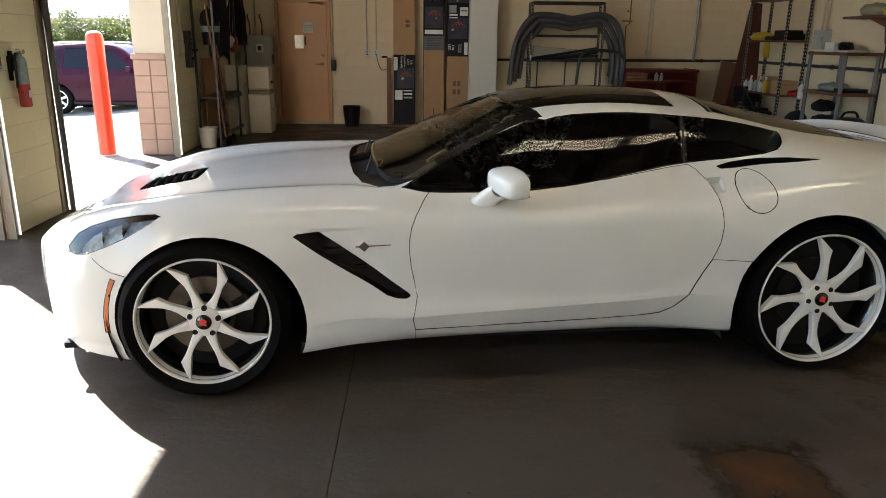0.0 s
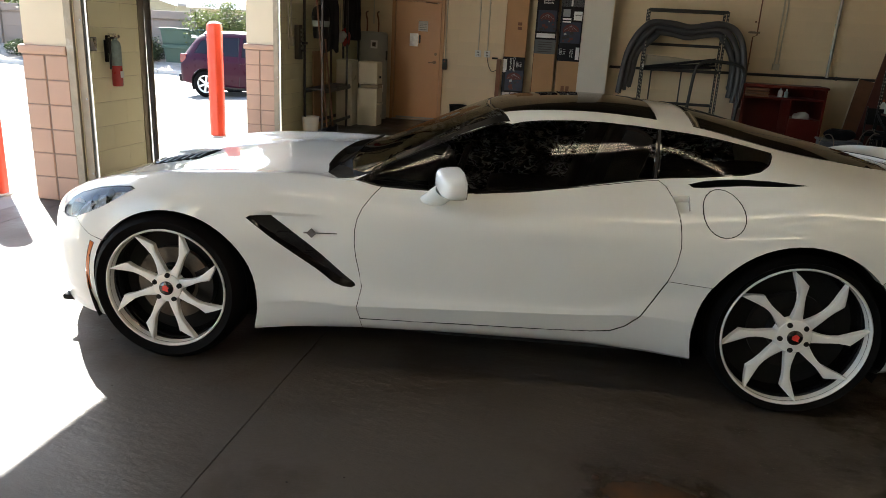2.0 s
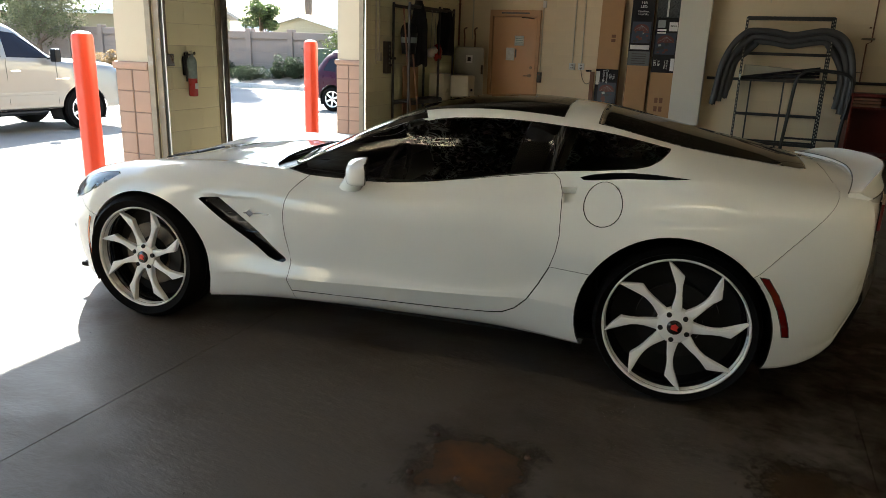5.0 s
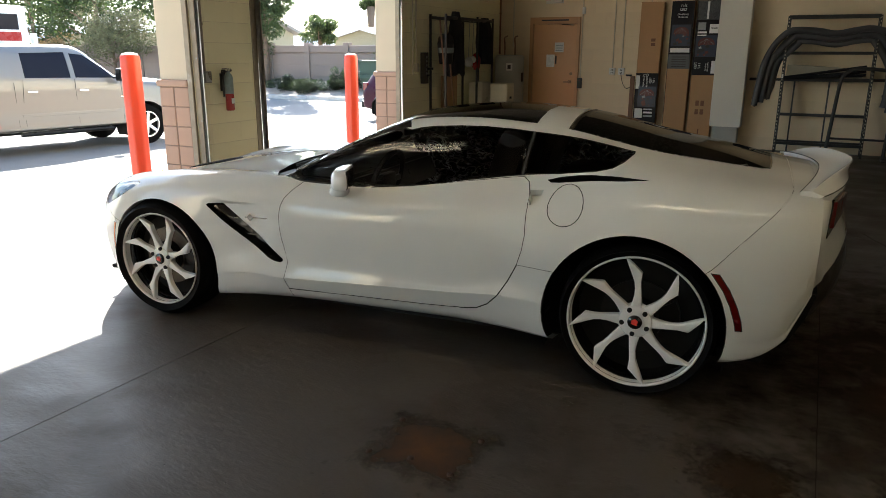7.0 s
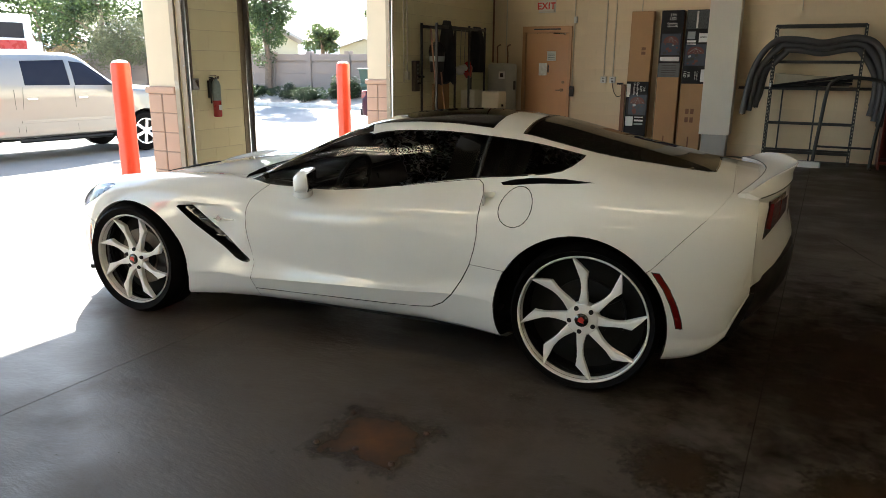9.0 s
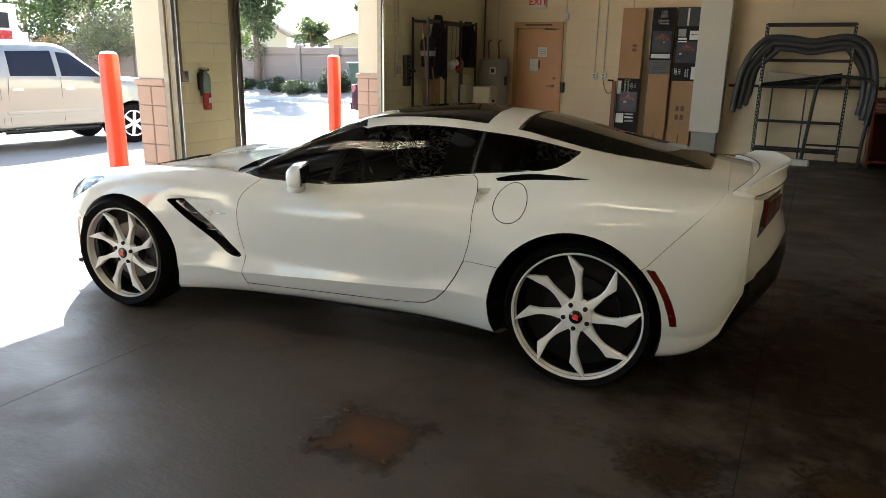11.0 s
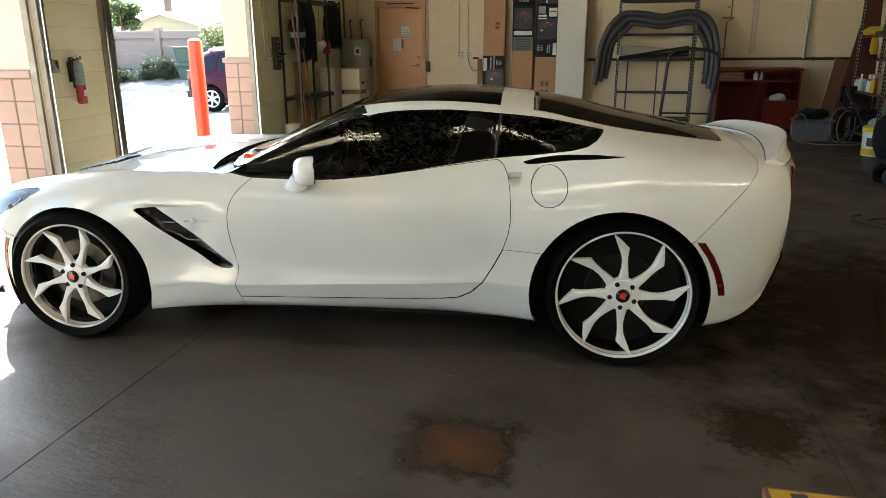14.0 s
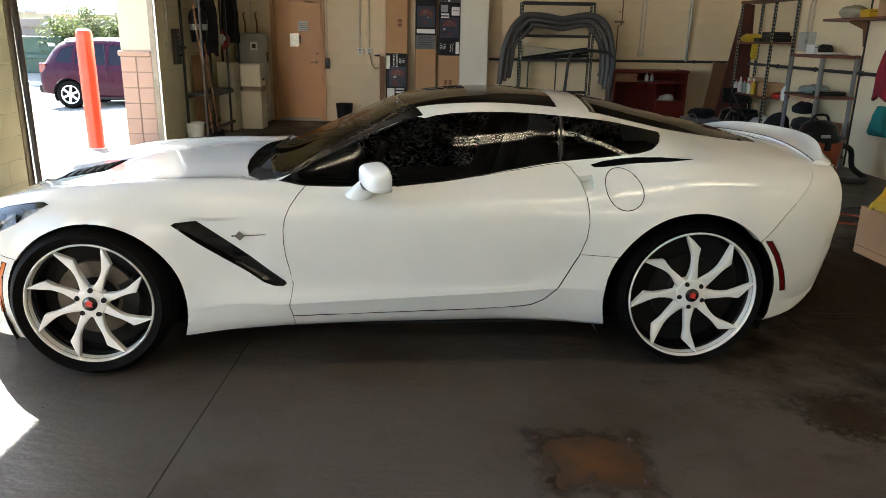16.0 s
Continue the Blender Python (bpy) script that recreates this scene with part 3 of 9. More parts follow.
tube(hb, [(0.31, 0.004, 1.02), (0.31, -0.05, 1.02)], 0.028, 14)
tube(hb, [(0.31, -0.05, 1.02), (0.21, -0.055, 1.015)], 0.011, 8)
part("lever", hb, "old_brass", door_1, "tarnished lever handle", smooth="auto")
hb = bmesh.new()
tube(hb, [(0.325, 0.004, 1.16), (0.325, -0.012, 1.16)], 0.026, 14)
part("deadbolt", hb, "old_brass", door_1, smooth="auto")
part("threshold", span((-0.42, -0.08, 0.001), (0.42, 0.05, 0.014), 0.004), "galv", door_1)
part("closer_arm", bar((0.12, -0.02, 2.02), (0.36, -0.05, 2.0), 0.012, 6), "chrome", door_1)
part("door_panel_back", span((-0.42, 0.05, 0), (0.42, 0.3, 2.09)), "liner", door_1)
for c, s, mt, nm in (((0.085, -0.001, 1.62), (0.17, 0.003, 0.17), "paper", "notice"), ((-0.07, -0.003, 1.385), (0.155, 0.008, 0.22), "sleeve", "plastic_sleeve"), ((0.03, -0.002, 1.40), (0.028, 0.006, 0.14), "dark_text", "strip")):
    part(nm, boxes((c, s), bevel=0.001), mt, door_1, "sheet of paper taped to the door" if mt == "paper" else "")
for k in range(4):
    part("print_line", span((0.02, -0.0045, 1.56 + k * 0.03), (0.15, -0.003, 1.57 + k * 0.03)), "label_grey", door_1)


def wall_box(name, c, s, mat, label, cat, bevel=0.006):
    return tagged(part(name, boxes((c, s), bevel=bevel), mat, None), label, cat)


reader = thing("door_alarm", pose(-1.385, YN, 1.0), "black door alarm box on the wall beside the door frame", "alarm box")
part("case", span((-0.035, -0.05, -0.09), (0.045, 0, 0.09), 0.008), "plastic_black", reader)
part("lens", bar((0.005, -0.05, 0.05), (0.005, -0.055, 0.05), 0.01), "lamp_red", reader)

exit_sign = thing("exit_sign", pose(-1.905, YN, 2.48), "lit-look white exit sign with red letters above the door", "exit sign")
part("case", span((-0.15, -0.06, -0.095), (0.15, 0, 0.095), 0.01), "exit_face", exit_sign)
part("back_plate", span((-0.16, -0.02, -0.105), (0.16, -0.004, 0.105), 0.004), "white_plastic", exit_sign)
writing("exit_letters", "EXIT", 0.16, pose(0, -0.0615, 0, 90), "red_text", exit_sign, 1.05, 0.004)


def run(name, pts, r, mat, label, cat="conduit", n=8):
    t = thing(name, Matrix(), label, cat)
    bm = bmesh.new()
    tube(bm, pts, r, n)
    part("pipe", bm, mat, t, smooth="auto")
    a, b = Vector(pts[0]), Vector(pts[-1])
    ln = (b - a).length
    cnt = max(2, int(ln / 1.1))
    for k in range(cnt):
        c = a.lerp(b, (k + 0.5) / cnt)
        d = (b - a).normalized()
        part("clip", bar(c - d * 0.012, c + d * 0.012, r * 1.45, n), mat, t)
    return t


Y0 = YN - 0.02
run("conduit", [(-1.375, Y0, ZC), (-1.375, Y0, 1.09)], 0.009, "conduit", "thin painted conduit beside the door")
wall_box("junction_box", (-1.36, YN - 0.022, 2.24), (0.055, 0.045, 0.11), "white_plastic", "small white sensor box on the wall", "junction box")
run("conduit", [(-1.90, Y0, ZC), (-1.90, Y0, 2.585)], 0.009, "conduit", "conduit dropping to the exit sign")
for x in (-0.80, -0.64):
    run("conduit", [(x, Y0, ZC), (x, Y0, 1.27)], 0.010, "conduit", "painted conduit dropping to an outlet")
    o = thing("wall_outlet", pose(x, YN, 1.215), "white wall outlet box", "outlet", "wall outlets")
    part("box", span((-0.05, -0.05, -0.055), (0.05, 0, 0.055), 0.004), "white_plastic", o)
    for dz in (-0.022, 0.022):
        for dx in (-0.012, 0.012):
            part("socket", span((dx - 0.006, -0.0525, dz - 0.012), (dx + 0.006, -0.0505, dz + 0.012)), "dark_text", o)
run("conduit", [(-0.20, Y0, ZC), (-0.20, Y0, 1.6)], 0.008, "conduit", "thin conduit on the back wall")
pw = thing("power_cord", Matrix(), "thin black cord plugged into the outlet", "cord")
part("cord", tube(bmesh.new(), curve_pts([(-0.64, YN - 0.055, 1.19), (-0.60, YN - 0.05, 1.02), (-0.54, YN - 0.03, 0.93), (-0.47, YN - 0.03, 0.95)]), 0.006, 6), "black_pipe", pw, smooth=True)
part("plug", boxes(((-0.50, YN - 0.04, 1.15), (0.10, 0.03, 0.03)), bevel=0.006), "plastic_black", pw)
run("conduit", [(-2.68, Y0, ZC), (-2.68, Y0, 1.62)], 0.012, "conduit", "painted conduit near the corner")
run("water_pipe", [(XW + 0.03, YN - 0.06, ZC), (XW + 0.03, YN - 0.06, 1.5)], 0.018, "brown_wood", "brown pipe in the corner", "pipe")
cm = thing("camera_bracket", pose(-1.02, YN, 2.62), "black bracket with a looped cable high on the wall", "bracket")
part("base", span((-0.03, -0.06, -0.05), (0.03, 0, 0.04), 0.008), "white_plastic", cm)
part("cable", tube(bmesh.new(), curve_pts([(0.02, -0.05, 0), (0.10, -0.08, 0.03), (0.15, -0.07, 0.16), (0.08, -0.04, 0.3), (0.05, -0.02, 0.5)]), 0.012, 6), "black_pipe", cm, smooth=True)
# back wall, towards the shelves
run("drain_pipe", [(1.45, YN - 0.045, 1.125), (XE - 0.03, YN - 0.045, 1.15)], 0.022, "black_pipe", "long black pipe along the back wall", "pipe")
run("drain_pipe", [(XE - 0.045, YN - 0.03, 1.15), (XE - 0.045, 6.0, 1.15)], 0.022, "black_pipe", "long black pipe along the side wall", "pipe")
run("air_line", [(3.72, Y0, ZC), (3.72, Y0, 1.75), (3.66, Y0, 1.72), (3.66, Y0, 1.14)], 0.010, "brown_wood", "brown air line with a valve", "pipe")
v = thing("valve", pose(3.68, YN - 0.02, 1.79), "brown shut-off valve on the air line", "valve")
part("body", bar((-0.08, 0, 0), (0.08, 0, 0), 0.016, 8), "brown_steel", v)
part("handle", boxes(((-0.06, -0.03, 0.0), (0.09, 0.008, 0.02)), bevel=0.003), "brown_steel", v)
part("stub", bar((-0.14, 0, -0.49), (0, 0, -0.49), 0.008, 6), "brown_steel", v)
for x in (4.06, 4.12):
    run("conduit", [(x, Y0, ZC), (x, Y0, 1.30)], 0.011, "conduit", "painted conduit, one of a pair")
wall_box("junction_box", (4.09, YN - 0.022, 1.27), (0.11, 0.045, 0.10), "conduit", "beige outlet box under twin conduits", "junction box")
run("vent_pipe", [(4.90, YN - 0.06, ZC), (4.88, YN - 0.06, 1.15)], 0.024, "galv", "bright galvanised vertical pipe", "pipe", 12)
run("conduit", [(2.25, Y0, ZC), (2.25, Y0, 2.3)], 0.006, "conduit", "thin wire on the back wall")
run("conduit", [(3.02, Y0, ZC), (3.02, Y0, 2.5)], 0.006, "conduit", "thin wire on the back wall")

# white pilaster box on the wall
pil = thing("wall_chase", pose(1.17, YN, 0), "tall white boxed chase standing off the floor on the back wall", "boxed chase")
part("cover", span((-0.235, -0.34, 0.37), (0.235, 0, ZC), 0.004), "white_board", pil)
part("base", span((-0.19, -0.29, 0), (0.19, 0, 0.37)), "grey_tank", pil, "set-back grey base")

# ceiling strip lamps
def strip_lamp(x, y):
    t = thing("strip_lamp", pose(x, y, ZC), "ceiling strip lamp with three warm tubes", "ceiling lamp", "ceiling strip lamps")
    part("housing", span((-0.64, -0.17, -0.80), (0.64, 0.17, -0.72), 0.01), "white_plastic", t)
    for dy in (-0.115, 0.0, 0.115):
        part("tube", bar((-0.6, dy, -0.825), (0.6, dy, -0.825), 0.016, 8), "tube", t)
    for dx in (-0.5, 0.5):
        part("hanger", bar((dx, 0, -0.72), (dx, 0, 0), 0.006, 6), "galv", t)


for x in (-0.45, 1.75, 3.3):
    for y in (-1.85, 2.25):
        strip_lamp(x, y)

# pier fittings
ext = thing("fire_extinguisher", pose(XW, 5.72, 0.948) @ Matrix.Diagonal((0.86, 0.86, 0.886, 1)), "red fire extinguisher with a grey label hung on the block pier", "fire extinguisher")
bm = lathe(bmesh.new(), [(0, -0.02), (0.042, -0.02), (0.050, -0.008), (0.050, 0.17), (0.051, 0.172), (0.051, 0.20)], 24, "Z", (0.085, 0, 0))
part("cylinder", bm, "red_paint", ext, smooth="auto")
bm = lathe(bmesh.new(), [(0.0515, 0.17), (0.0515, 0.345), (0.04, 0.385), (0.022, 0.40), (0.022, 0.42), (0, 0.42)], 24, "Z", (0.085, 0, 0))
part("label_wrap", bm, "label_teal", ext, "worn grey-green instruction label", smooth="auto")
part("stripe", boxes(((0.1365, 0, 0.09), (0.003, 0.05, 0.06)), bevel=0.001), "paper", ext)
hd = bmesh.new()
box(hd, (0.085, 0, 0.43), (0.035, 0.045, 0.03), 0.005)
box(hd, (0.085, -0.05, 0.455), (0.02, 0.11, 0.008), 0.002)
box(hd, (0.085, -0.045, 0.425), (0.02, 0.09, 0.008), 0.002)
part("valve_head", hd, "chrome", ext)
part("gauge", bar((0.11, 0.0, 0.435), (0.128, 0, 0.435), 0.018, 12), "chrome", ext)
part("hose", tube(bmesh.new(), curve_pts([(0.085, -0.03, 0.42), (0.10, -0.10, 0.40), (0.09, -0.095, 0.25), (0.08, -0.085, 0.14)]), 0.011, 8), "rubber", ext, smooth=True)
part("hanger", boxes(((0.01, 0, 0.36), (0.02, 0.05, 0.16)), ((0.02, -0.05, 0.3), (0.03, 0.02, 0.2))), "plastic_black", ext)

jb = thing("junction_box", pose(XW, 5.47, 1.27), "metal outlet box under a conduit on the pier", "junction box")
part("box", span((0, -0.045, -0.055), (0.05, 0.045, 0.055), 0.004), "galv", jb)
part("cover", span((0.05, -0.035, -0.045), (0.056, 0.035, 0.045), 0.002), "alu", jb)
part("strap", boxes(((0.005, 0.0, -0.005), (0.008, 0.15, 0.03))), "galv", jb)
run("conduit", [(XW + 0.02, 5.455, HEAD), (XW + 0.02, 5.455, 1.325)], 0.012, "brown_steel", "dull conduit dropping to the outlet box")
run("conduit", [(XW + 0.02, 5.415, HEAD), (XW + 0.02, 5.415, 1.30)], 0.009, "galv", "thin galvanised conduit on the pier")

ctl = thing("door_control", pose(XW, 9.95, 1.3), "tall grey door control box with a row of buttons", "control box")
part("case", span((0, -0.07, -0.24), (0.07, 0.07, 0.22), 0.008), "dark_case", ctl, "dark grey-brown steel case")
for k in range(5):
    part("button", bar((0.07, 0.0, 0.15 - k * 0.06), (0.082, 0.0, 0.15 - k * 0.06), 0.016, 10), "galv", ctl)
part("lock", boxes(((0.08, 0.03, -0.12), (0.03, 0.05, 0.03)), bevel=0.005), "plastic_black", ctl)
part("lever", boxes(((0.10, 0.06, -0.02), (0.05, 0.13, 0.035)), bevel=0.008), "plastic_black", ctl)
part("side_box", span((0, -0.26, -0.06), (0.05, -0.19, 0.06), 0.004), "conduit", ctl)
run("conduit", [(XW + 0.02, 9.72, ZC), (XW + 0.02, 9.72, 1.36)], 0.011, "conduit", "cream conduit dropping to the control box")
run("conduit", [(XW + 0.02, 9.62, ZC), (XW + 0.02, 9.62, 1.2)], 0.010, "conduit", "cream conduit beside the door track")

# marks on the floor
rust = thing("rust_stain", pose(1.29, 2.27, 0.0015), "rusty square stain with four cut bolt stubs on the concrete", "floor stain")
bm = bmesh.new()
bmesh.ops.create_grid(bm, x_segments=2, y_segments=2, size=0.36)
part("stain", bm, "rust", rust)
for x, y in ((-0.20, 0.145), (0.17, 0.137), (0.165, -0.13), (-0.19, -0.13), (-0.02, -0.1)):
    part("bolt_stub", lathe(bmesh.new(), [(0, 0.010), (0.008, 0.010), (0.013, 0.004), (0.014, -0.001)], 10, "Z", (x, y, 0)), "bolt", rust)
# Brown oil stain, enlarged and darkened to dim this end of the floor too.
old = tagged(new("oil_and_shade"), "broad dark brown oil stain in the concrete, deepened with painted shade", "floor stain")
old.location = (3.40, 4.05, 0.0012)
bm = bmesh.new()
bmesh.ops.create_grid(bm, x_segments=2, y_segments=2, size=2.36)
part("stain", bm, "oil_shade", old)
for x, y, s in ((2.42, 2.62, 0.42), (3.05, 2.75, 0.42)):
    sp = tagged(new("floor_spill"), "dark oily blotch on the concrete floor", "floor stain", "oil blotches")
    sp.location = (x, y, 0.002)
    bm = bmesh.new()
    bmesh.ops.create_grid(bm, x_segments=2, y_segments=2, size=s)
    part("blotch", bm, "spill", sp)
bm = bmesh.new()
line = [Vector(p) for p in ((2.98, 7.1, 0), (3.11, 6.73, 0), (3.2, 6.5, 0), (3.33, 6.16, 0), (3.41, 5.75, 0), (3.40, 5.4, 0), (3.46, 5.1, 0), (3.40, 4.85, 0), (3.46, 4.6, 0), (3.36, 4.3, 0), (3.24, 3.82, 0))]
pts = curve_pts(line, 5)
rows = []
for k, p in enumerate(pts):
    q = p + Vector((0.025 * noise.noise(p * 6), 0.02 * noise.noise(p * 7 + Vector((3, 1, 0))), 0.0012))
    w = 0.004 + 0.004 * abs(noise.noise(p * 4))
    rows.append((bm.verts.new(q - Vector((w, 0, 0))), bm.verts.new(q + Vector((w, 0, 0)))))
for a, b in zip(rows, rows[1:]):
    bm.faces.new((a[0], a[1], b[1], b[0]))
tagged(part("floor_crack", bm, "joint", None), "thin wandering crack in the concrete floor", "crack", kind="structure")
# grit on the floor
random.seed(5)
bm = bmesh.new()
for k in range(38):
    x, y = random.uniform(-1.4, 3.2), random.uniform(1.3, 3.0)
    r = random.uniform(0.0015, 0.004)
    bmesh.ops.create_icosphere(bm, subdivisions=1, radius=r, matrix=Matrix.Translation((x, y, r * 0.4)) @ Matrix.Diagonal((1.6, 1, 0.5, 1)))
tagged(part("floor_grit", bm, "joint", None), "scattered dark crumbs of grit on the concrete floor", "grit", kind="stuff")

# ---- the car ----
def blend(table, x):
    """A smooth section between the given ones: table rows are (x, [(w, z), ...])."""
    i = max(k for k in range(len(table) - 1) if table[k][0] <= x + 1e-9)
    x1, x2 = table[i][0], table[i + 1][0]
    t = (x - x1) / (x2 - x1)
    out = []
    for k in range(len(table[0][1])):
        p1, p2 = Vector(table[i][1][k]), Vector(table[i + 1][1][k])
        m1 = (p2 - p1) if i == 0 else (p2 - Vector(table[i - 1][1][k])) * ((x2 - x1) / (x2 - table[i - 1][0]))
        m2 = (p2 - p1) if i + 2 >= len(table) else (Vector(table[i + 2][1][k]) - p1) * ((x2 - x1) / (table[i + 2][0] - x1))
        h = t * t * (3 - 2 * t)
        out.append(p1 * (1 - h) + p2 * h + m1 * (t ** 3 - 2 * t * t + t) + m2 * (t ** 3 - t * t))
    return out


def shell(table, step, per, pane=None, corner=0):
    """The left half of a body lofted through its sections; each face remembers its strip of the section."""
    bm = bmesh.new()
    xs = []
    for a, b in zip(table, table[1:]):
        n = max(1, round((b[0] - a[0]) / step))
        xs += [a[0] + (b[0] - a[0]) * k / n for k in range(n)]
    xs.append(table[-1][0])
    grid, strip = [], []
    for x in xs:
        sec = blend(table, x)
        line = [(x, -w, z) for w, z in sec]
        line = curve_pts(line[:corner + 1], per)[:-1] + curve_pts(line[corner:], per) if corner else curve_pts(line, per)
        if pane:
            # the side glass: an even, slight bulge between belt and roof edge
            k, x0, x1, x2, x3, bulge = pane
            u = max(0, min(1, (x - x0) / (x1 - x0), (x3 - x) / (x3 - x2)))
            a, b = line[k * per].copy(), line[(k + 1) * per].copy()
            n = Vector((0, -(b.z - a.z), b.y - a.y)).normalized()
            for i in range(1, per):
                t = i / per
                line[k * per + i] = line[k * per + i].lerp(a.lerp(b, t) + n * bulge * 4 * t * (1 - t), u)
        for p in line:
            p.y = min(p.y, 0)
        line[-1].y = 0
        grid.append([bm.verts.new(p) for p in line])
    for a, b in zip(grid, grid[1:]):
        for j in range(len(a) - 1):
            f = bm.faces.new((a[j], b[j], b[j + 1], a[j + 1]))
            f.material_index = j // per
            f.smooth = True
    return bm


def score(bm, pts, flat="xz", closed=True, where=None):
    """Cuts edges into the shell along an outline drawn in side view (xz) or from above (xy)."""
    ring = list(zip(pts, pts[1:] + pts[:1])) if closed else list(zip(pts, pts[1:]))
    u, v = (0, 2) if flat == "xz" else (0, 1)
    for (a0, a1), (b0, b1) in ring:
        lo = (min(a0, b0) - 0.004, min(a1, b1) - 0.004)
        hi = (max(a0, b0) + 0.004, max(a1, b1) + 0.004)
        near = []
        for f in bm.faces:
            us, vs = [w.co[u] for w in f.verts], [w.co[v] for w in f.verts]
            if max(us) >= lo[0] and min(us) <= hi[0] and max(vs) >= lo[1] and min(vs) <= hi[1] and (where is None or where(f)):
                near.append(f)
        if not near:
            continue
        no = Vector((0, 0, 0))
        no[u], no[v] = b1 - a1, -(b0 - a0)
        co = Vector((0, 0, 0))
        co[u], co[v] = a0, a1
        geom = near + list({e for f in near for e in f.edges}) + list({w for f in near for w in f.verts})
        bmesh.ops.bisect_plane(bm, geom=geom, dist=1e-4, plane_co=co, plane_no=no.normalized())


def inside(p, q, pts):
    hit = False
    for (a0, a1), (b0, b1) in zip(pts, pts[1:] + pts[:1]):
        if (a1 > q) != (b1 > q) and p < (b0 - a0) * (q - a1) / (b1 - a1) + a0:
            hit = not hit
    return hit


def take(bm, faces):
    """A new bmesh with copies of those faces."""
    out, made = bmesh.new(), {}
    for f in faces:
        vs = []
        for w in f.verts:
            if w not in made:
                made[w] = out.verts.new(w.co)
            vs.append(made[w])
        g = out.faces.new(vs)
        g.smooth = True
        g.material_index = f.material_index
    return out


def both(bm):
    """Mirrors the left half to the right, sewn along the middle."""
    old = list(bm.faces)
    made = {}
    for f in old:
        vs = []
        for w in reversed(f.verts):
            if abs(w.co.y) < 1e-5:
                vs.append(w)
                continue
            if w not in made:
                made[w] = bm.verts.new((w.co.x, -w.co.y, w.co.z))
            vs.append(made[w])
        if all(abs(w.co.y) < 1e-5 for w in f.verts):
            continue
        g = bm.faces.new(vs)
        g.smooth = True
        g.material_index = f.material_index
    return bm


def flipped(bm):
    """The right-hand twin of a left-hand piece."""
    out = bm.copy()
    for w in out.verts:
        w.co.y = -w.co.y
    bmesh.ops.reverse_faces(out, faces=out.faces[:])
    return out


def shrink(bm, gap, sink):
    """Draws a panel's rim in by gap and sinks it, so that a dark groove is left round the panel."""
    bmesh.ops.remove_doubles(bm, verts=bm.verts, dist=5e-4)
    bm.normal_update()
    r = bmesh.ops.inset_region(bm, faces=bm.faces[:], thickness=gap, depth=0.0, use_even_offset=True, use_boundary=True)
    rim = take(bm, r["faces"])
    bmesh.ops.delete(bm, geom=r["faces"], context="FACES")
    rim.normal_update()
    for w in rim.verts:
        w.co -= w.normal * sink
    return rim


def arc_pts(cx, cz, r, a0, a1, n, rz=None):
    rz = rz or r
    return [(cx + r * math.cos(radians(a0 + (a1 - a0) * k / n)), cz + rz * math.sin(radians(a0 + (a1 - a0) * k / n))) for k in range(n + 1)]


